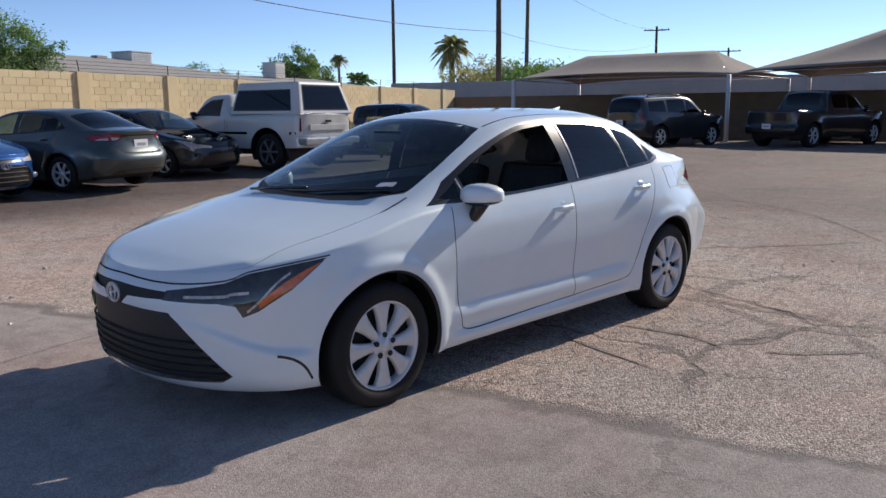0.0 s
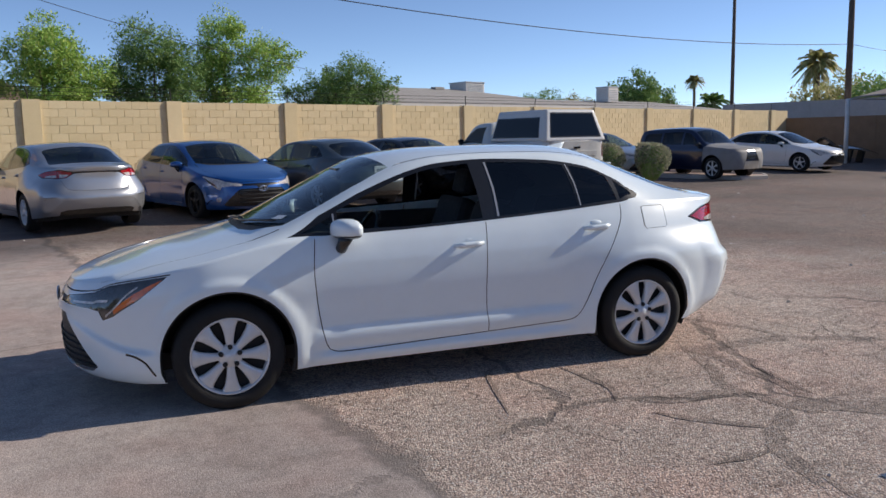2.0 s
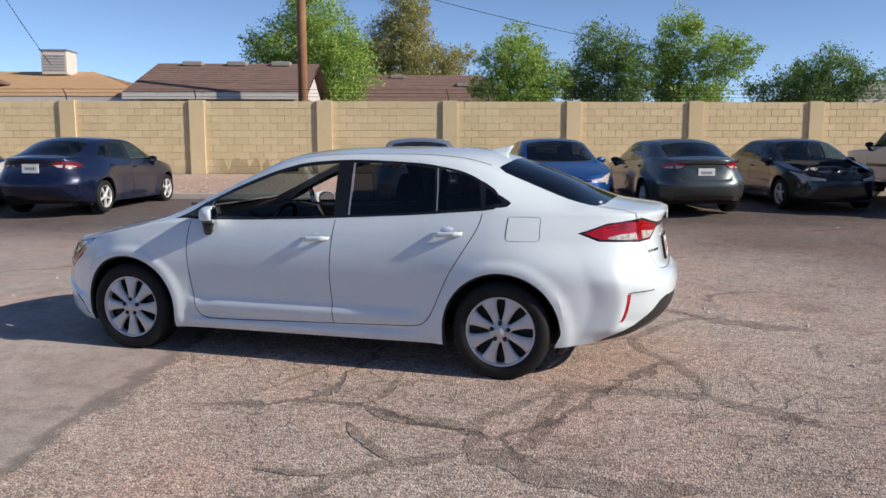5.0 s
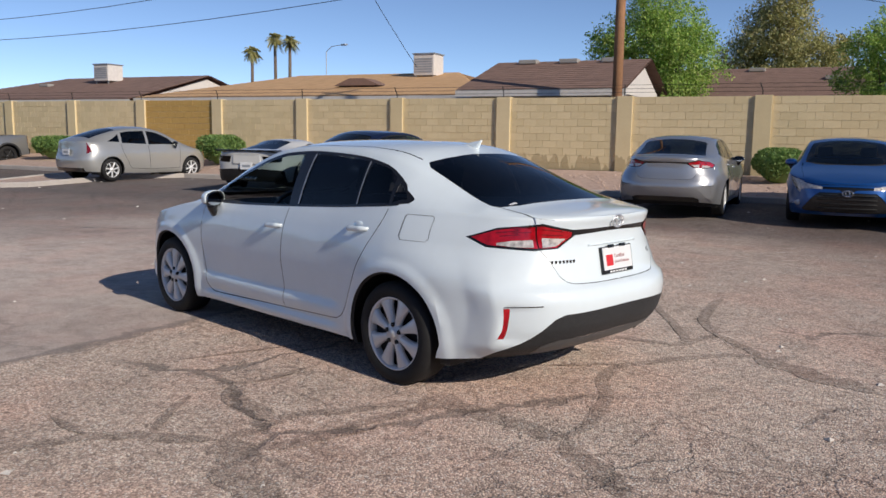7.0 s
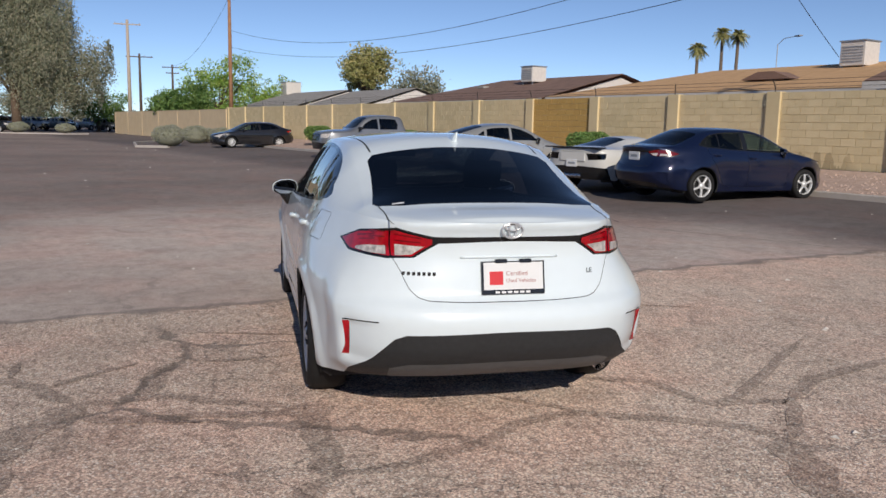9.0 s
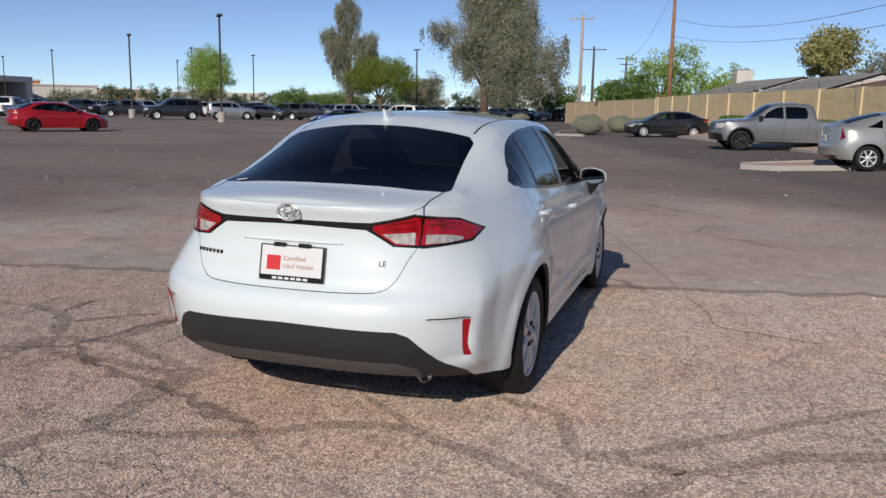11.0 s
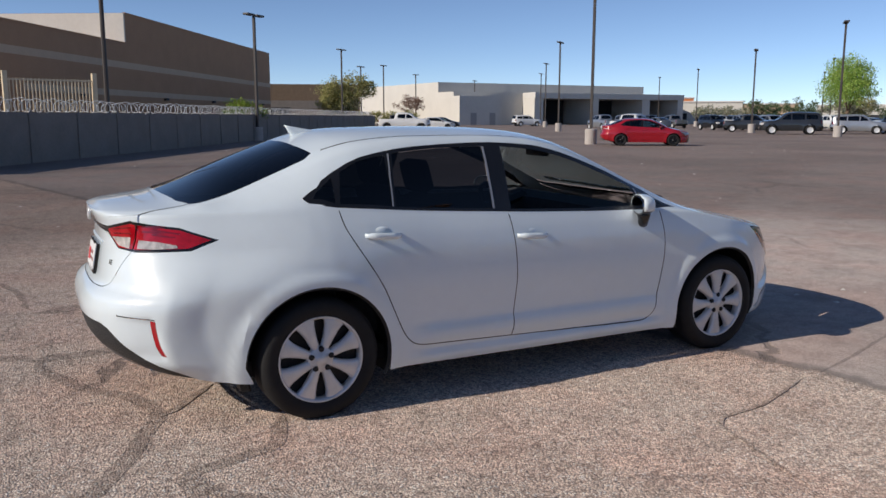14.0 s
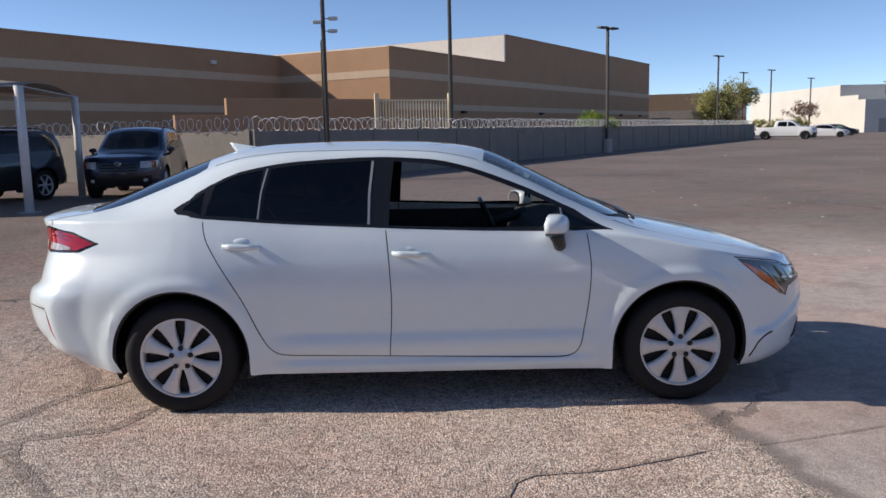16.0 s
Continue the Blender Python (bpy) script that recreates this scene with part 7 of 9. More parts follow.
for _x in PICKUP["wheel_x"]:
    for _sy in (-1, 1):
        _pts = []
        for a in range(0, 181, 12):
            x, z = _x + 0.47 * math.cos(radians(a)), 0.37 + 0.47 * math.sin(radians(a))
            _pts.append((x, _sy * (-side_y(tacoma_shape, x, max(z, 0.36)) + 0.008), z))
        part("fender_flare", tube(bmesh.new(), _pts, 0.04, 6), PLASTIC, tacoma, "black plastic fender flare", smooth=True)
camper_truck, camper_shape = vehicle("camper", CAMPER, "pickup_truck", "old white pickup with a white camper shell on its bed", "truck", facing(7.45, 14.15, 101), OLD_WHITE, bumper=WORN_CHROME, worn=DULL_WHITE, lens=DARK_RED_LENS, rim=TRUCK_RIM)
_sh = camper_shape
for _z, _t, _x0, _x1 in ((0.86, 0.03, -0.95, 2.55),):
    for _sy in (-1, 1):
        bm = bmesh.new()
        _xs = [x for x in np.linspace(_x0, _x1, 22) if abs(x - 1.70) > 0.58 or _z > 1]
        for a, b in zip(_xs, _xs[1:]):
            if b - a > 0.3:
                continue
            q = [Vector((x, _sy * (-side_y(_sh, x, min(_z, 1.18)) + 0.006 - (0.012 if _z > 1.2 else 0)), z)) for x, z in ((a, _z - _t), (b, _z - _t), (b, _z + _t), (a, _z + _t))]
            bm.faces.new([bm.verts.new(v) for v in q])
        bmesh.ops.solidify(bm, geom=bm.faces[:], thickness=0.008)
        part("side_stripe", bm, BLACK_TRIM, camper_truck, "dark side moulding")


def camper_shell(truck):
    """A fibreglass canopy with sloping sides on the truck's bed, with framed windows."""
    lo = [Vector((x, y, 1.28)) for x, y in ((0.42, -0.93), (2.68, -0.93), (2.68, 0.93), (0.42, 0.93))]
    hi = [Vector((x, y, 2.02)) for x, y in ((0.56, -0.73), (2.46, -0.73), (2.46, 0.73), (0.56, 0.73))]
    bm = bmesh.new()
    a, b = [bm.verts.new(v) for v in lo], [bm.verts.new(v) for v in hi]
    bm.faces.new(a[::-1])
    bm.faces.new(b)
    for k in range(4):
        bm.faces.new((a[k], a[(k + 1) % 4], b[(k + 1) % 4], b[k]))
    bmesh.ops.bevel(bm, geom=bm.edges[:], offset=0.055, segments=3, affect="EDGES", profile=0.6)
    shell = part("camper_shell", bm, OLD_WHITE, truck, "white fibreglass camper shell", smooth=False)
    for k, s0, s1, t0, t1, name in ((0, 0.06, 0.86, 0.16, 0.72, "shell_window"), (2, 0.14, 0.94, 0.16, 0.72, "shell_window"), (1, 0.09, 0.91, 0.16, 0.86, "rear_hatch_glass")):
        p, q, r, t = lo[k], lo[(k + 1) % 4], hi[(k + 1) % 4], hi[k]
        n = (q - p).cross(t - p).normalized()
        for grow, out, mm, nm in ((0.022, 0.004, BLACK_TRIM, "window_frame"), (0.0, 0.009, GLASS_SIDE, name)):
            bm = bmesh.new()
            vs = []
            for s, u in ((s0 - grow, t0 - grow * 2), (s1 + grow, t0 - grow * 2), (s1 + grow, t1 + grow * 2), (s0 - grow, t1 + grow * 2)):
                vs.append(bm.verts.new(p.lerp(q, s).lerp(t.lerp(r, s), u) + n * out))
            bm.faces.new(vs)
            part(nm, bm, mm, shell)
    return shell


camper_shell(camper_truck)
part("gate_handle", boxes(((2.68, -0.09, 1.10), (2.71, 0.09, 1.15)), bevel=0.006), BLACK_TRIM, camper_truck)
part("step_bumper", boxes(((2.60, -0.93, 0.60), (2.86, 0.93, 0.76)), bevel=0.03), WORN_CHROME, camper_truck, "worn chrome step bumper")
part("gate_panel", boxes(((2.66, -0.62, 0.92), (2.70, 0.62, 1.05)), bevel=0.008), DULL_WHITE, camper_truck)
rear_plate(camper_truck, 2.86, 0.70)
part("tow_hitch", boxes(((2.5, -0.05, 0.42), (2.86, 0.05, 0.50)), ((2.5, -0.4, 0.44), (2.6, 0.4, 0.52)), bevel=0.008), STEEL_BLACK, camper_truck)
blazer, _ = vehicle("suv primer", dict(SUV, hood_end=-1.05, fender=[("s", -2.2, 1.3), ("s", -2.2, 0.2), ("s", -0.98, 0.2), ("s", -0.98, 1.3)]), "suv_car", "small dark SUV with a grey primed hood and front fender", "car", facing(15.4, 16.6, -77) @ Matrix.Diagonal((0.86, 0.90, 0.90, 1)), NAVY, bumper=WORN_CHROME, worn=PRIMER)
runner, _ = vehicle("suv", SUV, "suv_car", "dark grey SUV parked under the shade canopy", "car", facing(25.2, 12.4, -10) @ Matrix.Scale(1.09, 4), CHARCOAL)
rear_plate(runner, 2.44, 0.86)
black_truck, _ = vehicle("pickup", PICKUP, "pickup_truck", "black crew cab pickup parked under the shade canopy", "truck", facing(28.7, 7.9, -12) @ Matrix.Scale(1.16, 4), BLACK_P)
rear_plate(black_truck, 2.80, 0.66)
durango, suv_shape = vehicle("suv", SUV, "suv_car", "dark navy SUV parked nose out by the fence", "car", facing(7.95, -17.2, 97), NAVY, rim=ALLOY)
suv2, _ = vehicle("suv", SUV, "suv_car", "black SUV parked under the canopy beside a post", "car", facing(11.0, -14.3, 72), BLACK_P)
front_details(durango, suv_shape, (0.70, 0.77, 0.84), 0.42, (0.62, 0.46))
corner_lamps(durango, suv_shape, -2.26, 0.76, 0.92, AMBER)
for _c in (durango, suv2, runner):
    roof_rails(_c, suv_shape, -0.1, 1.9)
white_pickup, _ = vehicle("pickup", PICKUP, "pickup_truck", "white crew cab pickup parked at the end of the fence", "truck", facing(-36.3, -78.3, 150) @ Matrix.Scale(1.09, 4), WHITE_P, rim=DARK_RIM, cheap=True)
sedan("sedan_car", "white four-door sedan parked beyond the white pickup", facing(-43.4, -84.2, 150), WHITE_P, (1.0, 1.0, 1.0), rim=DARK_RIM)
sedan("sedan_car", "black four-door sedan parked before the white building", facing(-50.6, -96.2, 160), BLACK_P, (1.04, 1.0, 1.0), rim=DARK_RIM)
vehicle("suv", SUV, "suv_car", "black SUV parked beyond the white pickup", "car", facing(-47.6, -102.2, 150), BLACK_P, cheap=True)
jeep, _ = vehicle("suv", SUV, "suv_car", "white SUV standing before the white building", "car", facing(-71.0, -106.0, 170), WHITE_P, cheap=True)
white_pickup2, _ = vehicle("pickup", PICKUP, "pickup_truck", "white pickup parked tail towards the open lot", "truck", facing(-45.5, -51.0, -160), WHITE_P, cheap=True)
blue_white, _ = sedan("sports_car", "blue and white two-tone sports saloon in the open lot", facing(-48.3, -23.6, -72), paint("deep_blue_paint", (0.006, 0.028, 0.13), 0.4), (1.0, 1.0, 0.90), hood_mat=WHITE_P)


def parked_rows():
    """Rows of cars at the far side of the lot."""
    rnd = random.Random(12)
    paints = [WHITE_P, MID_SILVER, GREY_P, BLACK_P, CHARCOAL, MID_SILVER, GREY_P, CHARCOAL, BLACK_P, GREY_P, SILVER, BLACK_P]
    made = {}
    names = {"white_paint": "white", "silver_paint": "silver", "grey_paint": "grey", "black_paint": "black", "pale_silver_paint": "pale silver", "charcoal_paint": "charcoal", "grey_silver_paint": "grey-silver"}
    for az0, az1, dist, step in ((-148.5, -159, 86, 4.6), (-130, -163, 101, 3.2), (-133, -171, 118, 3.0), (-138, -170, 132, 3.2)):
        az = az0
        while az > az1:
            kind = rnd.choice(("suv", "suv", "pickup", "hatch"))
            body = rnd.choice(paints)
            r = dist + rnd.uniform(-1.0, 1.0)
            x, y = 4 + r * math.cos(radians(az)), 3 + r * math.sin(radians(az))
            m = facing(x, y, az + rnd.choice((0, 180)) + (62 if dist < 90 else 30) + rnd.uniform(-3, 3))
            key = (kind, body.name)
            if key in made:
                copy_thing(made[key], m)
            else:
                spec = {"suv": SUV, "pickup": PICKUP, "hatch": HATCH}[kind]
                nm, lab, cat = {"suv": ("suv_car", "SUV", "car"), "pickup": ("pickup_truck", "pickup truck", "truck"), "hatch": ("hatchback_car", "hatchback car", "car")}[kind]
                made[key] = vehicle(kind, spec, nm, names[body.name] + " " + lab + " in a far row of parked cars", cat, m, body, group="cars in the far rows", cheap=True)[0]
            az -= math.degrees(step / dist) * (1 if rnd.random() < 0.85 else 2)


parked_rows()
vehicle("pickup", PICKUP, "pickup_truck", "charcoal crew cab pickup parked side-on beyond a lot light", "truck", facing(-64.7, -55.2, 131), CHARCOAL, cheap=True)
vehicle("suv", SUV, "suv_car", "charcoal SUV parked side-on beyond a lot light", "car", facing(-58.5, -45.3, -46) @ Matrix.Scale(1.10, 4), CHARCOAL, cheap=True)
vehicle("suv", SUV, "suv_car", "silver SUV parked side-on at the lot's far side", "car", facing(-66.1, -44.0, 128), SILVER, cheap=True)

# ---- plants, poles, buildings and fences ----
def leaf_material(name, c0, c1, c2):
    m = mat(name, c0, rough=0.6)
    nt = m.node_tree
    b = nt.nodes["Principled BSDF"]
    r = nt.nodes.new("ShaderNodeNewGeometry").outputs["Random Per Island"]
    rp = nt.nodes.new("ShaderNodeValToRGB")
    rp.color_ramp.elements[0].color, rp.color_ramp.elements[1].color = (*c0, 1), (*c2, 1)
    e = rp.color_ramp.elements.new(0.5)
    e.color = (*c1, 1)
    nt.links.new(r, rp.inputs[0])
    nt.links.new(rp.outputs[0], b.inputs["Base Color"])
    b.inputs["Subsurface Weight"].default_value = 0.0
    tr = nt.nodes.new("ShaderNodeBsdfTranslucent")
    nt.links.new(rp.outputs[0], tr.inputs[0])
    mx = nt.nodes.new("ShaderNodeMixShader")
    mx.inputs[0].default_value = 0.35
    out = nt.nodes["Material Output"]
    nt.links.new(b.outputs[0], mx.inputs[1])
    nt.links.new(tr.outputs[0], mx.inputs[2])
    nt.links.new(mx.outputs[0], out.inputs[0])
    return m


LEAF = leaf_material("leaf_green", (0.167, 0.298, 0.057), (0.332, 0.508, 0.101), (0.531, 0.600, 0.173))
LEAF_DARK = leaf_material("leaf_dark", (0.099, 0.194, 0.057), (0.167, 0.285, 0.081), (0.283, 0.387, 0.114))
LEAF_FAR = leaf_material("leaf_far", (0.07, 0.11, 0.045), (0.11, 0.16, 0.07), (0.17, 0.21, 0.11))
LEAF_OLIVE = leaf_material("leaf_olive", (0.232, 0.255, 0.086), (0.398, 0.387, 0.144), (0.597, 0.508, 0.246))
LEAF_GREY = leaf_material("leaf_grey_green", (0.191, 0.222, 0.149), (0.320, 0.331, 0.222), (0.467, 0.425, 0.320))
LEAF_BRIGHT = leaf_material("leaf_bright", (0.137, 0.233, 0.020), (0.219, 0.310, 0.041), (0.301, 0.310, 0.069))
LEAF_SAGE = leaf_material("leaf_sage", (0.297, 0.335, 0.204), (0.420, 0.420, 0.297), (0.420, 0.420, 0.409))
BARK = mat("bark", (0.16, 0.11, 0.075), rough=0.95, colour2=(0.09, 0.065, 0.045), noise_scale=6, bump=0.8, bump_scale=18)
PALM_BARK = mat("palm_bark", (0.19, 0.14, 0.10), rough=0.95, colour2=(0.12, 0.09, 0.065), noise_scale=5, bump=0.8, bump_scale=14)


def leaves(blobs, count, size, seed, flat=0.0, hang=0.0):
    """A crown of many small folded leaves gathered in clumps round the blobs (x, y, z, rx, rz)."""
    rnd = np.random.RandomState(seed)
    vol = np.array([b[3] ** 2 * b[4] for b in blobs])
    n_clump = max(10, int(count / 45))
    which = rnd.choice(len(blobs), n_clump, p=vol / vol.sum())
    B = np.array(blobs)[which]
    d = rnd.normal(size=(n_clump, 3))
    d /= np.linalg.norm(d, axis=1)[:, None]
    rad = rnd.uniform(0.45, 1.08, n_clump)[:, None]
    centre = B[:, :3] + d * rad * np.stack([B[:, 3], B[:, 3], B[:, 4]], 1)
    per = count // n_clump
    r_cl = 0.30 * (B[:, 3] * 0.6 + 0.30)
    pts = np.repeat(centre, per, 0) + rnd.normal(size=(n_clump * per, 3)) * np.repeat(r_cl, per)[:, None] * np.array([0.62, 0.62, 0.5 + hang])
    pts[:, 2] -= hang * rnd.exponential(0.5, len(pts))
    n = len(pts)
    a = rnd.normal(size=(n, 3))
    a[:, 2] = a[:, 2] * (1 - flat) - hang * 2
    a /= np.linalg.norm(a, axis=1)[:, None]
    b = np.cross(a, rnd.normal(size=(n, 3)))
    b /= np.linalg.norm(b, axis=1)[:, None]
    s = size * rnd.uniform(0.6, 1.3, n)[:, None]
    v = np.stack([pts - a * s, pts + b * s * 0.42, pts + a * s, pts - b * s * 0.42], 1).reshape(-1, 3)
    me = bpy.data.meshes.new("crown")
    me.vertices.add(n * 4)
    me.vertices.foreach_set("co", v.ravel())
    me.loops.add(n * 4)
    me.polygons.add(n)
    me.loops.foreach_set("vertex_index", np.arange(n * 4, dtype=np.int32))
    me.polygons.foreach_set("loop_start", np.arange(0, n * 4, 4, dtype=np.int32))
    me.polygons.foreach_set("loop_total", np.full(n, 4, dtype=np.int32))
    me.update(calc_edges=True)
    return me


def tree(name, label, x, y, z, trunk_h, trunk_r, blobs, count, size, leaf, seed, hang=0.0, group="", category="tree"):
    t = thing(name, label, category, pose(x, y, z), group)
    rnd = random.Random(seed)
    bm = bmesh.new()
    lean = (rnd.uniform(-0.2, 0.2), rnd.uniform(-0.2, 0.2))
    tube(bm, [(0, 0, -0.2), (lean[0] * 0.3, lean[1] * 0.3, trunk_h * 0.5), (lean[0], lean[1], trunk_h)], [trunk_r * 1.25, trunk_r, trunk_r * 0.8], 10)
    for n, b in enumerate(blobs):
        for _ in range(3 if len(blobs) < 12 else int(n % 5 == 0)):
            e = Vector((b[0] + rnd.uniform(-0.5, 0.5) * b[3], b[1] + rnd.uniform(-0.5, 0.5) * b[3], b[2] + rnd.uniform(-0.2, 0.6) * b[4]))
            s = Vector((lean[0], lean[1], trunk_h * rnd.uniform(0.75, 1.0)))
            mid = s.lerp(e, 0.5) + Vector((rnd.uniform(-0.2, 0.2), rnd.uniform(-0.2, 0.2), -0.1))
            tube(bm, [s, mid, e], [trunk_r * 0.45, trunk_r * 0.25, trunk_r * 0.06], 6)
    part("trunk", bm, BARK, t, smooth=True)
    me = leaves(blobs, count, size, seed, hang=hang)
    me.materials.append(leaf)
    under("crown", me, t)
    return t


def bush(label, x, y, z, r, h, leaf, seed, count=1600, size=0.035, group="clipped bushes", flat_top=False):
    t = thing("bush", label, "bush", pose(x, y, z), group)
    rnd = np.random.RandomState(seed)
    d = rnd.normal(size=(count, 3))
    d /= np.linalg.norm(d, axis=1)[:, None]
    d[:, 2] = np.abs(d[:, 2]) * np.where(rnd.rand(count) < 0.82, 1, -0.6)
    k = 1 + 0.07 * np.sin(d[:, 0] * 5 + seed) + 0.05 * np.sin(d[:, 1] * 7)
    p = d * (rnd.uniform(0.86, 1.03, count) * k)[:, None] * [r, r, h * 0.55] + [0, 0, h * 0.45]
    p[:, 2] = np.clip(p[:, 2], 0.03, None)
    if flat_top:
        p[:, 2] = np.clip(p[:, 2], None, h * (0.92 + 0.05 * rnd.rand(count)))
        p[:, :2] *= (0.62 + 0.46 * np.clip(p[:, 2] / h, 0, 1))[:, None]
    a = d + rnd.normal(size=(count, 3)) * 0.8
    a /= np.linalg.norm(a, axis=1)[:, None]
    b = np.cross(a, rnd.normal(size=(count, 3)))
    b /= np.linalg.norm(b, axis=1)[:, None]
    s = size * rnd.uniform(0.7, 1.5, count)[:, None] * (r / 0.8)
    v = np.stack([p - b * s, p + a * s * 1.2, p + b * s, p - a * s * 0.8], 1).reshape(-1, 3)
    me = bpy.data.meshes.new("foliage")
    me.from_pydata(v.tolist(), [], [(4 * i, 4 * i + 1, 4 * i + 2, 4 * i + 3) for i in range(count)])
    me.materials.append(leaf)
    under("foliage", me, t)
    bm = bmesh.new()
    bmesh.ops.create_icosphere(bm, subdivisions=3, radius=1.0, matrix=Matrix.Translation((0, 0, h * 0.45)) @ Matrix.Diagonal((r * 0.86, r * 0.86, h * 0.47, 1)))
    for q in bm.verts:
        q.co *= 1 + 0.06 * noise.noise(q.co * 5)
        q.co.z = max(q.co.z, 0.04)
        if flat_top:
            q.co.z = min(q.co.z, 0.88 * h)
            q.co.xy *= 0.58 + 0.46 * q.co.z / h
    part("inner_foliage", bm, LEAF_DARK if leaf is not LEAF_SAGE else leaf, t, smooth=True)
    bm = bmesh.new()
    for k in range(4):
        q = k * 1.57 + seed
        tube(bm, [(0, 0, -0.05), (0.3 * r * math.cos(q), 0.3 * r * math.sin(q), h * 0.45)], [0.03, 0.015], 5)
    part("stem", bm, BARK, t)
    return t


def palm(label, x, y, z, h, r, crown, seed, fan=True, skirt=True, group=""):
    t = thing("palm_tree", label, "palm tree", pose(x, y, z), group)
    rnd = random.Random(seed)
    bm = bmesh.new()
    lean = rnd.uniform(-0.02, 0.02) * h
    tube(bm, [(0, 0, -0.3), (lean * 0.4, 0, h * 0.5), (lean, 0, h)], [r * 1.3, r, r * 0.85], 10)
    part("trunk", bm, PALM_BARK, t, smooth=True)
    bm = bmesh.new()
    n = 64 if fan else 70
    for k in range(n):
        az, el = rnd.uniform(0, 2 * math.pi), rnd.uniform(-0.9 if skirt else -0.5, 1.35)
        d = Vector((math.cos(az) * math.cos(el), math.sin(az) * math.cos(el), math.sin(el)))
        side = Vector((-math.sin(az), math.cos(az), 0))
        L = crown * rnd.uniform(0.75, 1.1)
        base = Vector((lean, 0, h))
        pts = [base + d * L * s + Vector((0, 0, -0.45 * L * s * s)) for s in (0.12, 0.45, 0.75, 1.0)]
        for s0, s1 in zip(range(3), range(1, 4)):
            p, q = pts[s0], pts[s1]
            for j in range(3):
                c = p.lerp(q, (j + 0.5) / 3)
                wid = crown * (0.30 if fan else 0.20) * (1 - 0.25 * s0)
                for sg in (-1, 1):
                    tip = c + side * sg * wid + (q - p) * 0.9 + Vector((0, 0, -0.12 * crown))
                    w = (q - p).normalized() * crown * 0.075
                    bm.faces.new([bm.verts.new(v) for v in (c - w, c + w, tip)])
    part("frond_crown", bm, LEAF_OLIVE if fan else LEAF_DARK, t)
    return t


def utility_pole(label, x, y, z, h, r, material, arms=((0.5, 1.2),), az=0.0, group="utility poles"):
    p = thing("utility_pole", label, "utility pole", pose(x, y, z, 0, 0, az), group)
    bm = bmesh.new()
    tube(bm, [(0, 0, -0.5), (0, 0, h * 0.5), (0, 0, h)], [r * 1.15, r, r * 0.75], 12)
    part("pole", bm, material, p, smooth=True)
    for down, half in arms:
        part("crossarm", boxes(((-half, -0.06, h - down - 0.06), (half, 0.06, h - down + 0.06)), bevel=0.01), material, p)
        for k in (-0.9, -0.4, 0.4, 0.9):
            bm = bmesh.new()
            tube(bm, [(k * half, 0, h - down + 0.06), (k * half, 0, h - down + 0.2)], [0.04, 0.03], 6)
            part("insulator", bm, PLATE_GREY, p)
    return p


def wire(a, b, sag, r=0.014):
    pts = []
    for i in range(25):
        t = i / 24
        p = Vector(a).lerp(Vector(b), t)
        p.z -= sag * 4 * t * (1 - t)
        pts.append(p)
    w = part("overhead_wire", tube(bmesh.new(), pts, r, 5), STEEL_BLACK, None, smooth=True)
    return tagged(w, "thin dark overhead cable hanging between poles", "cable", "overhead wires")


OLD_WOOD = mat("weathered_pole_wood", (0.40, 0.21, 0.11), rough=0.9, colour2=(0.26, 0.135, 0.07), noise_scale=3, bump=0.6, bump_scale=25)
GREY_WOOD = mat("grey_pole_wood", (0.13, 0.10, 0.08), rough=0.9, colour2=(0.08, 0.06, 0.05), noise_scale=3, bump=0.5, bump_scale=25)
LAMP_BRONZE = mat("bronze_pole_paint", (0.06, 0.05, 0.045), rough=0.5, noise_amt=0.15, noise_scale=2)

def ragged(seed, spots):
    """Many small clumps round larger ones, so that the crown has lobes and gaps."""
    rnd = random.Random(seed)
    out = [(x, y, z, rx * 0.80, rz * 0.80) for x, y, z, rx, rz in spots]
    for x, y, z, rx, rz in spots:
        for _ in range(6):
            a, b = rnd.uniform(0, 2 * math.pi), rnd.uniform(-1, 1)
            k = rnd.uniform(0.55, 1.05)
            out.append((x + rx * k * math.cos(a) * math.sqrt(1 - b * b), y + rx * k * math.sin(a) * math.sqrt(1 - b * b), z + rz * k * b, rx * rnd.uniform(0.26, 0.42), rz * rnd.uniform(0.30, 0.5)))
    return out


# trees behind the wall
def behind(a, b, z=0.3):
    p = at_wall(a, b)
    return p.x, p.y, z


tree("tree", "leafy green tree behind the wall with thin drooping twigs", *behind(3.9, 11.0), 2.0, 0.16, ragged(61, [(-0.3, 0, 4.5, 1.45, 1.35), (0.9, 0.2, 3.7, 1.3, 1.1), (-1.1, 0, 3.5, 1.2, 1.0), (0.1, 0, 2.8, 1.6, 0.9)]), 26000, 0.062, LEAF, 11, group="trees behind the wall")
tree("tree", "grey-green mesquite tree behind the wall", *behind(7.6, 11.0), 2.0, 0.18, ragged(62, [(-0.3, 0, 5.0, 1.5, 1.3), (0.9, 0, 3.9, 1.4, 1.3), (-1.2, 0, 3.6, 1.3, 1.1), (0, 0, 2.8, 1.7, 0.9)]), 28000, 0.060, LEAF_DARK, 12, group="trees behind the wall")
tree("tree", "tall leafy green tree behind the wall", *behind(10.7, 11.0), 2.0, 0.18, ragged(63, [(-0.3, 0, 5.3, 1.2, 1.7), (1.4, 0, 4.6, 1.3, 1.3), (-0.7, 0, 3.9, 1.3, 1.2), (0.5, 0, 2.9, 1.8, 1.0)]), 28000, 0.062, LEAF, 13, group="trees behind the wall")
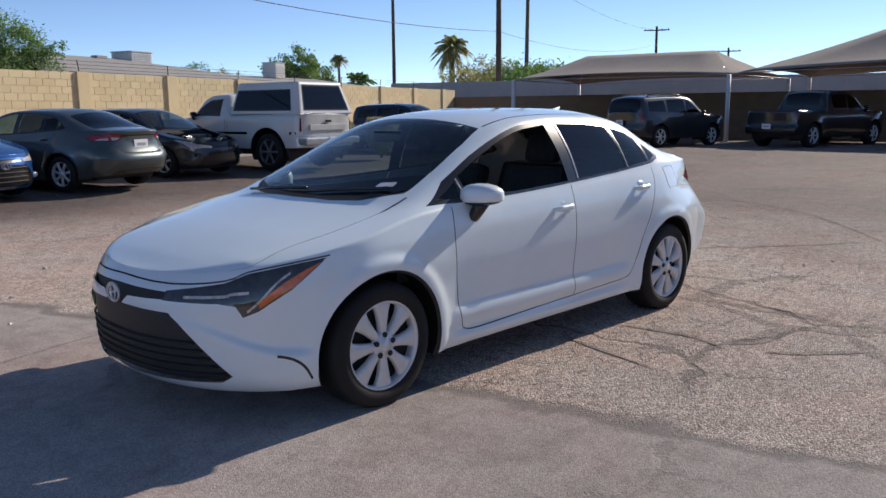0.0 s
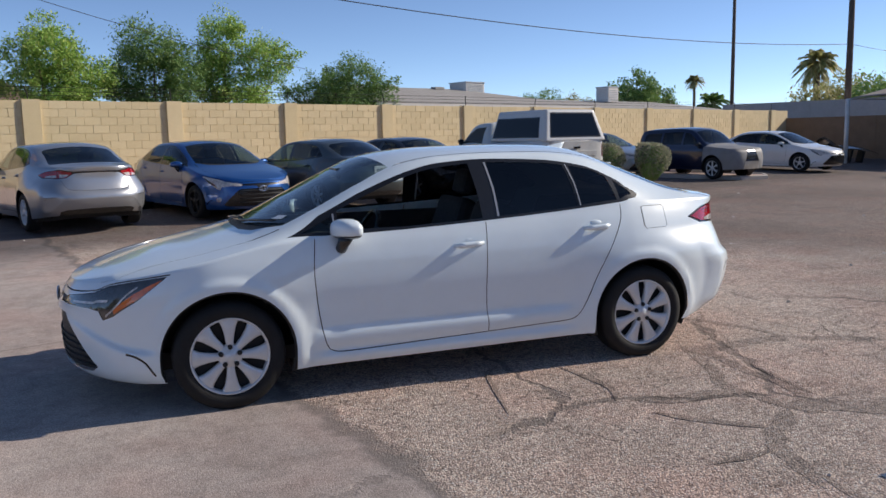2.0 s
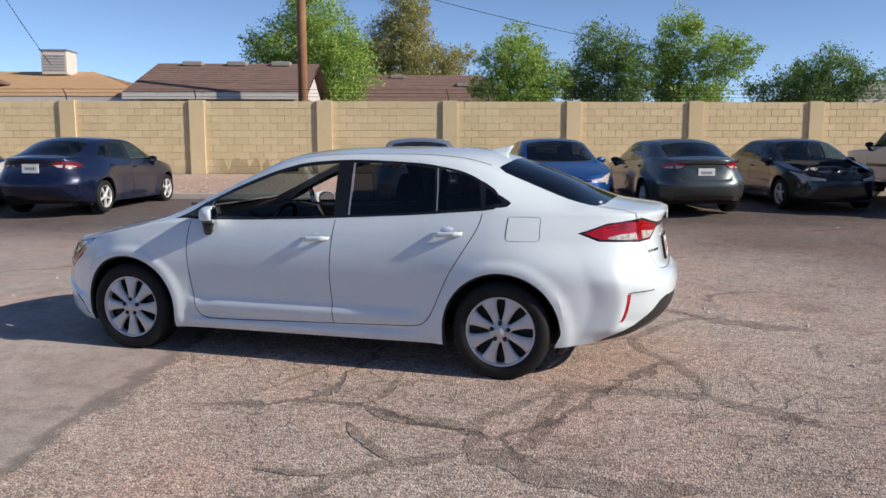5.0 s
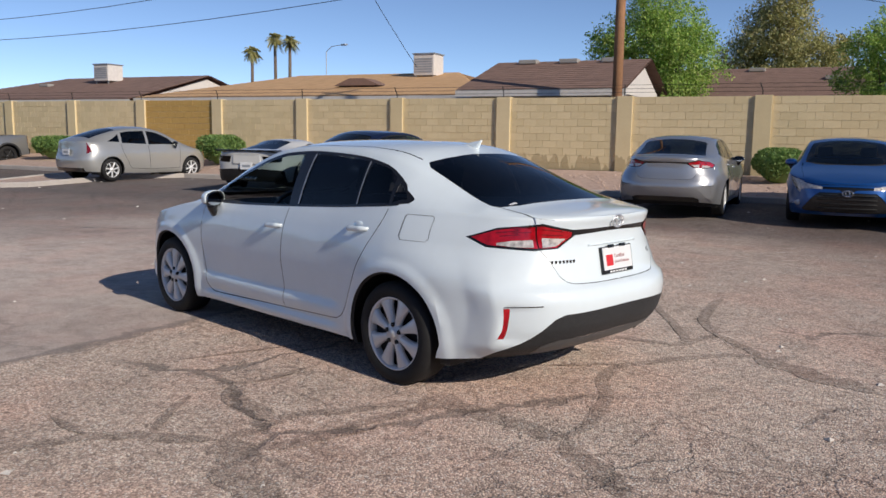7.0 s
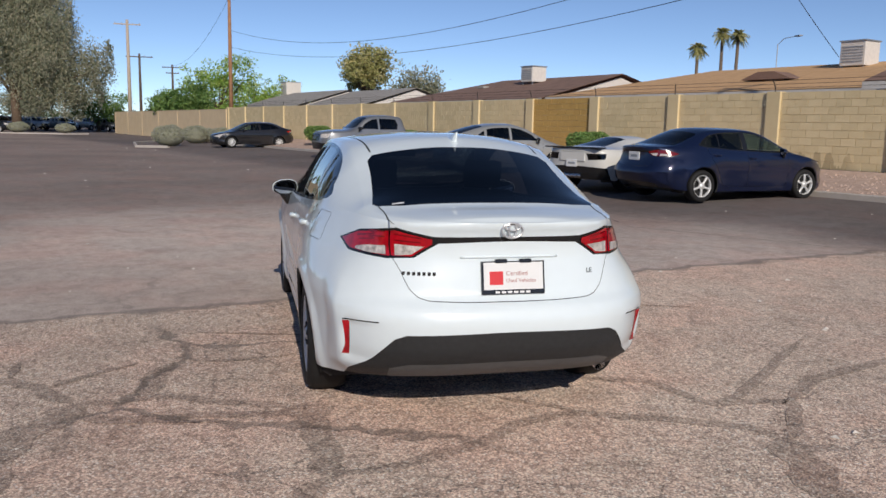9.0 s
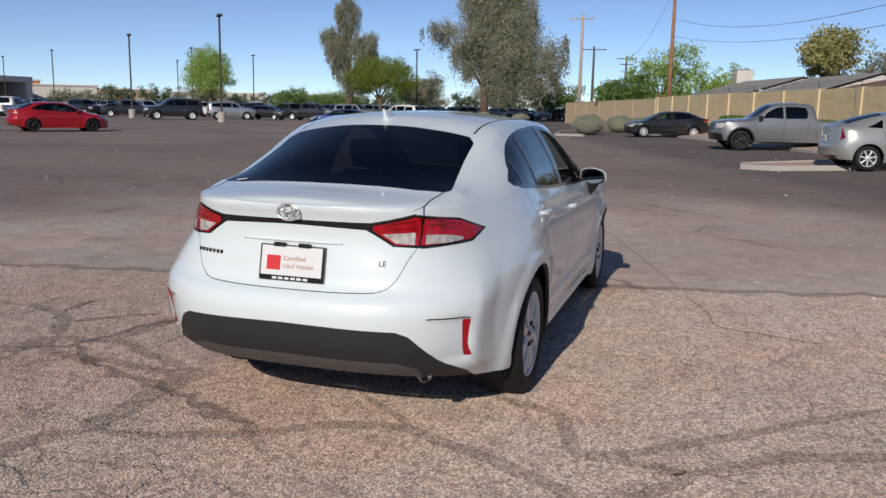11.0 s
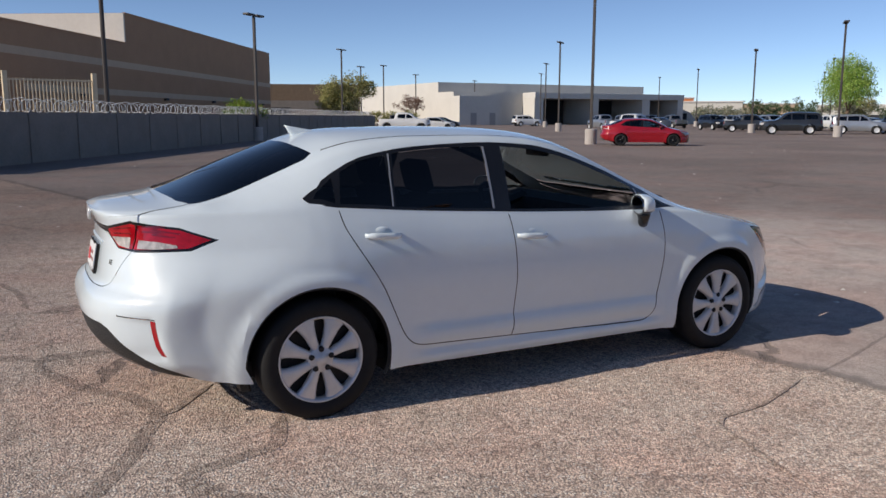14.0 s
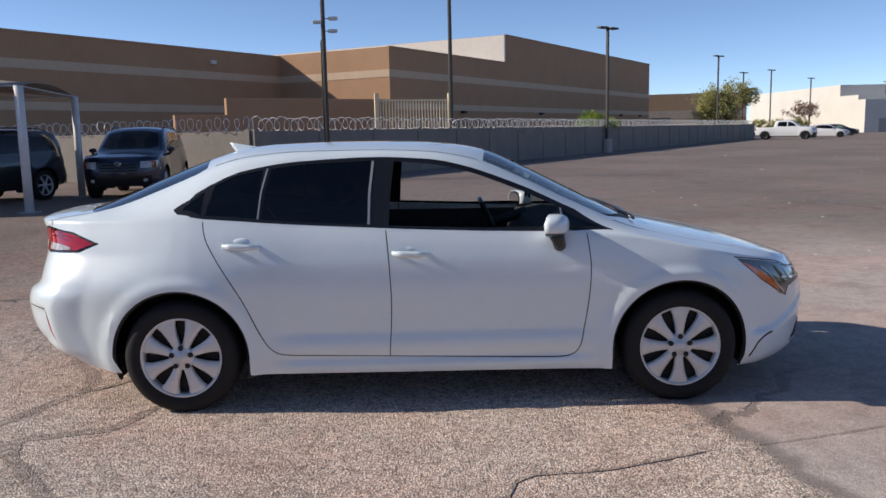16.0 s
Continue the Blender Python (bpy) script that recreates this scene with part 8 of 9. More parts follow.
tree("tree", "dense round dark green tree behind the wall", *behind(16.4, 11.0), 1.4, 0.2, ragged(64, [(-1.3, 0, 3.2, 1.6, 1.4), (0.8, 0, 3.9, 1.5, 1.4), (1.6, 0, 2.9, 1.2, 1.2), (0, 0, 2.4, 2.2, 1.1), (-0.2, 0, 3.4, 1.3, 1.2)]), 34000, 0.060, LEAF_DARK, 14, group="trees behind the wall")
tree("tree", "broad leafy tree beside the brown-roofed house", *behind(-5.1, 12.5), 2.5, 0.22, ragged(65, [(-0.5, 0, 5.3, 2.0, 1.6), (1.4, 0, 4.3, 1.8, 1.5), (-2.1, 0, 5.2, 1.2, 1.0), (0.8, 0, 3.4, 2.0, 1.1), (0.2, 0, 6.7, 1.8, 1.3), (0.3, 0, 4.6, 1.6, 1.3)]), 46000, 0.062, LEAF, 15, group="trees behind the wall")
tree("tree", "tall olive-green feathery pine behind the houses", *behind(-0.9, 28.0), 3.0, 0.35, ragged(66, [(-0.2, 0, 9.2, 1.8, 1.8), (-0.6, 0, 7.2, 2.5, 1.8), (1.6, 0, 5.8, 2.3, 1.5), (-2.4, 0, 5.8, 2.0, 1.6), (3.0, 0, 4.8, 1.5, 1.1), (0.2, 0, 4.6, 2.6, 1.3)]), 46000, 0.085, LEAF_OLIVE, 16, group="trees behind the wall")
for _i, (_x, _y, _h, _w) in enumerate(((40.2, 58.2, 7.6, 3.2), (43.4, 59.6, 6.6, 3.0), (50.5, 96.0, 8.4, 5.5), (56.0, 99.0, 7.6, 5.5), (66.9, 100.0, 6.0, 6.0), (81.4, 89.3, 5.0, 5.5), (47.0, 36.0, 5.6, 5.0), (52.0, 46.0, 6.4, 5.5), (60.0, 30.0, 5.5, 6.0))):
    tree("tree", "distant dusty green tree beyond the wall", _x, _y, 0.0, _h * 0.35, 0.2, [(-_w * 0.35, 0, _h * 0.62, _w * 0.5, _h * 0.22), (_w * 0.35, 0.3, _h * 0.7, _w * 0.5, _h * 0.26), (0, 0, _h * 0.5, _w * 0.55, _h * 0.25)], 6500, 0.15, LEAF_OLIVE if _i % 4 == 3 else LEAF_DARK, 30 + _i, group="distant trees")
# west: pine, willow, hedges, eucalyptus
tree("tree", "rounded dark umbrella pine beyond the wall", -90.0, 13.0, 0.2, 4.5, 0.4, [(-2.0, 0, 7.5, 3.0, 1.8), (1.5, 0, 8.3, 3.2, 2.0), (3.5, 0, 6.8, 2.2, 1.4), (-4.0, 0, 6.4, 2.0, 1.3)], 9000, 0.20, LEAF_OLIVE, 50, group="distant trees")
tree("tree", "grey-green willow beyond the wall", -78.0, 16.5, 0.2, 2.5, 0.3, [(0, 0, 5.2, 2.6, 2.0), (-1.5, 0, 4.0, 2.2, 1.8), (1.6, 0, 4.2, 2.0, 1.7)], 8000, 0.16, LEAF_GREY, 51, hang=0.4, group="distant trees")
tree("tree", "large weeping eucalyptus with grey drooping foliage", -96.0, -26.0, 0.0, 5.0, 0.5, ragged(1, [(-1.0, 3.8, 12.0, 3.6, 3.4), (0.0, 0.0, 15.0, 4.4, 4.0), (0, -6.0, 11.4, 2.3, 1.8), (0, 2.5, 6.4, 4.2, 2.6), (0, 8.4, 7.4, 2.3, 3.8), (0, -2.0, 8.0, 2.8, 2.6), (0, 1.0, 18.5, 4.4, 3.0), (0.5, 2.0, 10.0, 4.6, 3.2), (0.5, 4.6, 8.6, 3.2, 3.6), (0, 0.6, 11.6, 3.6, 3.0), (0.5, 5.2, 5.2, 2.8, 2.0), (0.3, 1.6, 13.0, 3.4, 3.0)]), 190000, 0.13, LEAF_GREY, 52, hang=0.8, group="eucalyptus trees")
tree("tree", "tall slender eucalyptus with grey-green foliage", -94.0, -44.0, 0.0, 5.0, 0.5, ragged(2, [(0, 0, 13.0, 1.9, 2.8), (0.5, 2.4, 8.5, 2.2, 2.2), (0, -1.4, 8.5, 2.0, 2.6), (0, -2.8, 10.5, 1.5, 1.4), (0, 1.0, 5.0, 2.6, 1.6)]), 56000, 0.11, LEAF_GREY, 53, hang=0.5, group="eucalyptus trees")
tree("tree", "round bright green palo verde tree", -93.0, -39.0, 0.0, 2.6, 0.25, [(0, 0, 5.8, 3.4, 2.0), (0, 2.6, 5.0, 2.4, 1.8), (0, -2.6, 5.0, 2.4, 1.8)], 30000, 0.10, LEAF_BRIGHT, 54, group="distant trees")
tree("tree", "leafy green tree standing among parked cars", -86.0, -60.0, 0.0, 2.4, 0.25, [(0, 0, 6.3, 2.6, 2.2), (0.8, 1.6, 4.8, 2.2, 1.8), (-0.8, -1.6, 4.8, 2.2, 1.8)], 22000, 0.11, LEAF, 55, group="distant trees")
tree("tree", "yellowish green tree beyond the grey fence", -37.3, -99.0, 0.0, 1.8, 0.2, [(-1.4, 0.4, 5.6, 2.0, 1.5), (1.9, 0, 4.5, 2.1, 2.0), (-2.8, 0.6, 5.2, 1.5, 1.1), (0.6, 0, 3.6, 2.4, 1.6), (2.6, 0, 2.8, 1.4, 1.2)], 15000, 0.13, LEAF_OLIVE, 56, group="distant trees")
for _x, _y in ((-43.2, -104.4), (-45.2, -103.6), (-47.2, -103.0), (-49.2, -102.4)):
    tree("shrub", "low olive shrub beyond the end of the grey fence", _x, _y - 1.6, 0.0, 0.5, 0.06, [(0, 0, 1.3, 1.4, 0.9), (0.7, 0, 1.7, 0.9, 0.6)], 1500, 0.12, LEAF_OLIVE, int(-_x), group="shrubs by the fence")
tree("tree", "reddish bare-looking tree in front of the white building", -55.4, -115.4, 0.0, 1.6, 0.15, [(0, 0, 3.8, 2.0, 1.2), (2, 0, 3.0, 1.4, 1.0)], 1600, 0.14, leaf_material("leaf_rust", (0.20, 0.11, 0.08), (0.27, 0.16, 0.12), (0.30, 0.20, 0.15)), 57, group="distant trees")
for _i, (_x, _y, _h, _w, _m) in enumerate(((-85, -3.5, 9.0, 5.0, LEAF), (-78, -6.8, 5.6, 3.5, LEAF_DARK), (-100, 2, 7.5, 4.5, LEAF), (-104, -4, 4.8, 4.0, LEAF_DARK), (-108, -10, 5.0, 4.5, LEAF_DARK), (-105, -38, 6.5, 4.5, LEAF_GREY), (-118, -30, 6.0, 5.0, LEAF_GREY), (-130, -48, 6.5, 6.0, LEAF_DARK), (-128, -62, 4.5, 7.0, LEAF_DARK), (-135, -75, 5.0, 5.0, LEAF_DARK), (-130, -90, 5.5, 4.0, LEAF_OLIVE), (-112, -20, 5.5, 5.0, LEAF_DARK), (-125, 8, 6.0, 5, LEAF_OLIVE), (-70, 45, 7.0, 3.0, LEAF_DARK))):
    tree("tree", "distant green tree at the edge of the lot", _x, _y, 0.0, _h * 0.35, 0.25, [(0, -_w * 0.35, _h * 0.62, _w * 0.5, _h * 0.22), (0.3, _w * 0.35, _h * 0.7, _w * 0.5, _h * 0.26), (0, 0, _h * 0.5, _w * 0.6, _h * 0.28)], 6500, 0.16, _m, 70 + _i, group="distant trees")
tree("shrub", "yellow-green shrub rising behind the grey fence", -10.5, -47.0, 0.0, 0.8, 0.06, [(0, 0, 1.9, 1.0, 0.6), (0.9, 0.5, 1.6, 0.8, 0.5), (-0.8, -0.5, 1.7, 0.8, 0.5)], 1800, 0.09, LEAF_BRIGHT, 58, category="shrub")
# bushes
for _i, (_a, _d, _r, _h) in enumerate(((0.75, 1.2, 0.72, 0.80), (-16.1, 1.3, 0.82, 0.9), (-27.5, 1.6, 0.9, 0.8), (-30.0, 1.5, 0.85, 0.75), (-36.5, 1.7, 0.8, 0.9), (-33.5, 1.5, 0.7, 0.7), (-23.8, 1.3, 0.85, 0.78))):
    _p = at_wall(_a, -_d)
    bush("rounded clipped green bush in the gravel bed", _p.x, _p.y, 0.42, _r * 1.08, _h * 1.12, LEAF_DARK, 90 + _i, count=4200, size=0.024, flat_top=True)
bush("clipped olive-green bush on the kerbed island", 10.75, 14.55, 0.15, 0.50, 1.15, LEAF_GREY, 97, count=4200, size=0.026, flat_top=True)
bush("clipped olive-green bush on the kerbed island", 11.75, 13.95, 0.15, 0.55, 1.15, LEAF_GREY, 98, count=4200, size=0.026, flat_top=True)
bush("clipped green bush by the wall corner", 24.5, 22.5, 0.2, 0.9, 0.8, LEAF_OLIVE, 99)
for _i, (_x, _y, _r, _h) in enumerate(((-44.5, -5.4, 1.0, 1.2), (-52, -4.3, 1.0, 1.2), (-56, -3.8, 1.0, 1.0), (-48, -2.5, 0.8, 1.1), (-66, -23.0, 1.0, 1.2), (-68, -22.0, 0.8, 1.0), (-88, -19.5, 1.0, 1.0), (-90, -24.5, 1.1, 1.1))):
    bush("dusty sage-green mound of a bush on a kerbed island", _x, _y, 0.05, _r, _h, LEAF_SAGE, 110 + _i, count=3000, size=0.022, group="sage bushes")
for _pts in ([(-63, -22), (-61, -23.6), (-62, -26.4), (-66, -27.4), (-68, -25), (-66, -22)], [(-84, -16.5), (-82, -18.5), (-84, -25), (-92, -28)], [(-41.5, -5.2), (-42.6, -7), (-50, -8), (-60, -6)]):
    kerb(_pts)

# palms and poles towards the north-east
palm("fan palm with a ragged skirt of dead fronds", 73.5, 69.8, 0.0, 9.6, 0.4, 2.6, 1, group="palms")
palm("very tall thin fan palm", 67.5, 53.0, 0.0, 15.0, 0.22, 1.8, 2, skirt=False, group="palms")
palm("small fan palm above the wall", 85.6, 108.0, 0.0, 10.2, 0.25, 1.6, 3, skirt=False, group="palms")
palm("low feathery date palm above the wall", 78.6, 95.2, 0.0, 5.8, 0.4, 3.2, 4, fan=False, skirt=False, group="palms")
palm("low feathery date palm above the wall", 69.5, 53.5, 0.0, 5.2, 0.35, 2.4, 5, fan=False, skirt=False, group="palms")
for _i, (_x, _y, _h) in enumerate(((-84.0, 52.0, 11.5), (-80.5, 53.2, 12.9), (-78.6, 53.8, 12.5))):
    palm("tall thin fan palm beyond the roofs", _x, _y, 0.0, _h, 0.20, 1.15, 20 + _i, skirt=True, group="palms")
utility_pole("dark slim wooden utility pole with a thin cable", 38.3, 42.4, 0, 13.5, 0.13, GREY_WOOD, arms=())
utility_pole("dark wooden utility pole carrying cables and a box", 37.0, 31.0, 0, 12.5, 0.18, GREY_WOOD, arms=((0.6, 1.1),), az=30)
utility_pole("distant utility pole with one crossarm", 75.0, 41.5, 0, 10.0, 0.16, GREY_WOOD, arms=((0.4, 1.3),), az=-60)
utility_pole("distant utility pole with one crossarm", 92.0, 41.5, 0, 8.6, 0.16, GREY_WOOD, arms=((0.4, 1.4),), az=-60)
wood = behind(-4.25, 2.97, 0)
utility_pole("thick reddish-brown wooden utility pole behind the wall", *wood, 12.0, 0.145, OLD_WOOD, arms=((0.5, 1.3),), az=100)
utility_pole("tall weathered wooden utility pole with crossarms", -72.0, -2.2, 0, 14.0, 0.17, OLD_WOOD, arms=((0.6, 1.4),), az=95)
utility_pole("pale new wooden utility pole with crossarm", -92.0, -13.4, 0, 12.5, 0.19, mat("new_pole_wood", (0.44, 0.36, 0.29), rough=0.85, noise_amt=0.2), arms=((0.5, 1.4),), az=95)
utility_pole("dark wooden utility pole with crossarm", -104.0, -13.6, 0, 9.8, 0.17, GREY_WOOD, arms=((0.4, 1.6),), az=95)
utility_pole("grey utility pole carrying a transformer", -118.0, -10.8, 0, 9.5, 0.17, GREY_WOOD, arms=((0.4, 1.4), (1.2, 0.9)), az=95)
_w1 = Vector((-72, -2.2, 12.6))
wx, wy = wood[0], wood[1]
wire((wx, wy, 8.9), (-72, -2.2, 9.75), 2.8)
wire((wx, wy, 7.2), (-72, -2.2, 8.25), 2.1)
wire((wx, wy, 7.25), (37.0, 31.0, 6.4), 1.02, 0.018)
wire((wx, wy, 11.6), (37.0, 31.0, 11.8), 1.3)
wire((wx, wy, 11.4), (-72, -2.2, 12.4), 1.5)
wire((-21.6, 15.5, 10.7), (-22.4, 21.8, 4.5), 0.2)
wire((wx, wy, 7.0), (4.5, 26.0, 4.2), 0.35, 0.010)
wire(_w1, Vector((-118, -10.8, 9.3)), 1.5)
wire((37.0, 31.0, 11.4), (75, 41.5, 9.6), 1.0)
wire((37.0, 31.0, 6.4), (75, 41.5, 8.2), 1.0)
wire((38.3, 42.4, 11.5), (37.0, 31.0, 10.5), 0.4)

# ---- houses behind the wall ----
SHINGLE_BROWN = mat("brown_shingle", (0.26, 0.165, 0.13), rough=0.95, colour2=(0.19, 0.12, 0.095), noise_scale=2.2, bump=0.6, bump_scale=14)
SHINGLE_TAN = mat("tan_shingle", (0.64, 0.405, 0.215), rough=0.95, colour2=(0.52, 0.32, 0.165), noise_scale=2.2, bump=0.6, bump_scale=14)
ROOF_GREY = mat("grey_roofing", (0.36, 0.34, 0.32), rough=0.9, colour2=(0.29, 0.275, 0.26), noise_scale=1.5, bump=0.3, bump_scale=20)
FASCIA = mat("white_fascia", (0.66, 0.62, 0.58), rough=0.7, noise_amt=0.08)
STUCCO = mat("pale_stucco", (0.58, 0.52, 0.45), rough=0.9, noise_amt=0.1, noise_scale=2, bump=0.2, bump_scale=50)
TIN = mat("galvanised_steel", (0.42, 0.42, 0.42), rough=0.45, metal=0.6, noise_amt=0.2, noise_scale=4)


def house(label, a0, a1, b_eave, b_ridge, z_eave, z_ridge, roof, gable=True, hip0=0.0, hip1=0.0, vents=()):
    """A low house whose ridge runs along the boundary wall; hip0 and hip1 draw the ridge's ends in."""
    h = thing("house", label, "house", Matrix.Translation(WALL_0) @ wall_rot)
    b1 = 2 * b_ridge - b_eave
    part("wall", boxes(((a0 + 0.4, b_eave + 0.5, 0), (a1 - 0.4, b1 - 0.5, z_eave))), STUCCO, h)
    bm = bmesh.new()
    v = [bm.verts.new(p) for p in ((a0, b_eave, z_eave), (a1, b_eave, z_eave), (a1, b1, z_eave), (a0, b1, z_eave), (a0 + hip0, b_ridge, z_ridge), (a1 - hip1, b_ridge, z_ridge))]
    for f in ((0, 1, 5, 4), (2, 3, 4, 5)):
        bm.faces.new([v[i] for i in f])
    if hip0:
        bm.faces.new((v[3], v[0], v[4]))
    if hip1:
        bm.faces.new((v[1], v[2], v[5]))
    bmesh.ops.solidify(bm, geom=bm.faces[:], thickness=0.12)
    part("roof", bm, roof, h)
    part("fascia", boxes(((a0, b_eave - 0.03, z_eave - 0.22), (a1, b_eave + 0.01, z_eave + 0.0))), FASCIA, h)
    for x, hip in ((a0 + 0.4, hip0), (a1 - 0.4, hip1)):
        if not hip:
            bm = bmesh.new()
            prism(bm, [(b_eave + 0.5, z_eave - 0.1), (b1 - 0.5, z_eave - 0.1), (b_ridge, z_ridge - 0.18)], x - 0.08, x + 0.08, "x")
            part("gable", bm, FASCIA, h)
    # courses of shingles
    n = max(4, int(math.hypot(b_ridge - b_eave, z_ridge - z_eave) / 0.28))
    bm = bmesh.new()
    for i in range(n):
        t = (i + 0.5) / n
        y, z = b_eave + (b_ridge - b_eave) * t, z_eave + (z_ridge - z_eave) * t
        box(bm, (a0 + hip0 * t + 0.05, -0.17, 0.0), (a1 - hip1 * t - 0.05, 0.10, 0.022), 0, Matrix.Translation((0, y, z + 0.02)) @ Matrix.Rotation(math.atan2(z_ridge - z_eave, b_ridge - b_eave), 4, "X"))
    part("shingle_course", bm, roof, h)["kind"] = "stuff"
    for x, t in vents:
        y, z = b_eave + (b_ridge - b_eave) * t, z_eave + (z_ridge - z_eave) * t
        part("roof_vent", boxes(((x - 0.35, y - 0.25, z), (x + 0.35, y + 0.2, z + 0.16)), bevel=0.03), ROOF_GREY, h)
    return h


def rooftop_cooler(a, b, z, w=1.1, h=1.0, label="weathered white rooftop cooler box on a steel stand"):
    c = thing("rooftop_cooler", label, "air cooler", Matrix.Translation(WALL_0) @ wall_rot, "rooftop coolers")
    body = part("cabinet", boxes(((a - w / 2, b - w / 2, z), (a + w / 2, b + w / 2, z + h)), bevel=0.03), FASCIA, c)
    for k in range(6):
        part("louvre", boxes(((a - w * 0.42, b - w / 2 - 0.02, z + 0.15 + k * h * 0.12), (a + w * 0.42, b - w / 2 - 0.004, z + 0.15 + k * h * 0.12 + 0.05))), TIN, body)
    part("lid", boxes(((a - w / 2 - 0.04, b - w / 2 - 0.04, z + h), (a + w / 2 + 0.04, b + w / 2 + 0.04, z + h + 0.06))), TIN, c)
    for sx in (-0.4, 0.4):
        for sy in (-0.4, 0.4):
            part("stand_leg", boxes(((a + sx * w - 0.03, b + sy * w - 0.03, z - 0.9), (a + sx * w + 0.03, b + sy * w + 0.03, z))), TIN, c)


house("brown-shingled house with white fascia behind the wall", -10.2, -4.2, 4.0, 8.0, 3.05, 4.30, SHINGLE_BROWN, vents=((-8.8, 0.93), (-7.2, 0.93), (-5.6, 0.93)))
house("tan-shingled house with a hipped roof and rooftop cooler", -29.5, -10.5, 8.0, 15.0, 3.1, 4.55, SHINGLE_TAN, hip0=5.0, hip1=4.5)
house("long brown-shingled house behind the trees", -8.0, 4.2, 13.5, 18.5, 3.1, 4.72, SHINGLE_BROWN, hip1=1.3, vents=((-1.4, 0.9), (1.8, 0.6)))
house("brown-shingled house with a white gable beyond the wall", -46.0, -29.8, 8.0, 14.0, 3.05, 4.60, SHINGLE_BROWN, hip0=5.0, vents=((-40, 0.6),))
house("low house with a pale grey roof beyond the wall", 17.5, 33.5, 10.0, 16.0, 3.2, 4.35, ROOF_GREY, hip1=6.0, hip0=3.0, vents=((22.5, 0.95), (26.0, 0.95)))
house("low house with a grey-brown roof beyond the wall", 38.0, 56.0, 14.0, 20.0, 3.2, 4.1, ROOF_GREY, hip1=3.0)
house("low white house with a pale roof far beyond the wall", -93.0, -76.0, 14.0, 20.0, 3.4, 5.2, ROOF_GREY)
house("low house with grey roof and solar panels far off", -75.0, -62.0, 14.0, 20.0, 3.2, 5.0, ROOF_GREY)
rooftop_cooler(-16.2, 14.0, 4.35)
rooftop_cooler(28.6, 16.0, 4.0, 1.5, 0.75, "grey rooftop cooler box")
rooftop_cooler(45.8, 19.0, 4.0, 1.2, 1.1)
rooftop_cooler(-36.0, 12.5, 4.3, 1.1, 0.9)
rooftop_cooler(-92.0, 20.0, 5.0, 1.9, 1.5)
_t = thing("roof_hood", "dark shingled vent hood on the tan roof", "roof vent", Matrix.Translation(WALL_0) @ wall_rot)
bm = bmesh.new()
prism(bm, [(-19.2, 3.70), (-16.8, 3.70), (-17.6, 4.02), (-18.4, 4.02)], 10.2, 11.2, "y")
part("hood", bm, SHINGLE_BROWN, _t)
part("hood_base", boxes(((-18.8, 10.4, 3.4), (-17.2, 11.4, 3.75))), SHINGLE_BROWN, _t)
_p = thing("street_lamp", "slim grey street lamp beyond the roofs", "street lamp", pose(-73.5, 55.5, 0))
part("pole", tube(bmesh.new(), [(0, 0, 0), (0, 0, 11.0), (0.6, 0.3, 11.6), (2.0, 1.0, 11.8)], [0.06, 0.05, 0.04, 0.035], 8), TIN, _p)
part("lamp_head", boxes(((1.7, 0.75, 11.7), (2.5, 1.2, 11.85)), bevel=0.03), TIN, _p)

# ---- shade canopies ----
CANVAS = mat("grey_brown_shade_cloth", (0.30, 0.26, 0.235), rough=0.95, colour2=(0.26, 0.225, 0.20), noise_scale=0.8, bump=0.15, bump_scale=90)
POST_WHITE = mat("white_post_paint", (0.62, 0.62, 0.62), rough=0.5, noise_amt=0.1, noise_scale=3)


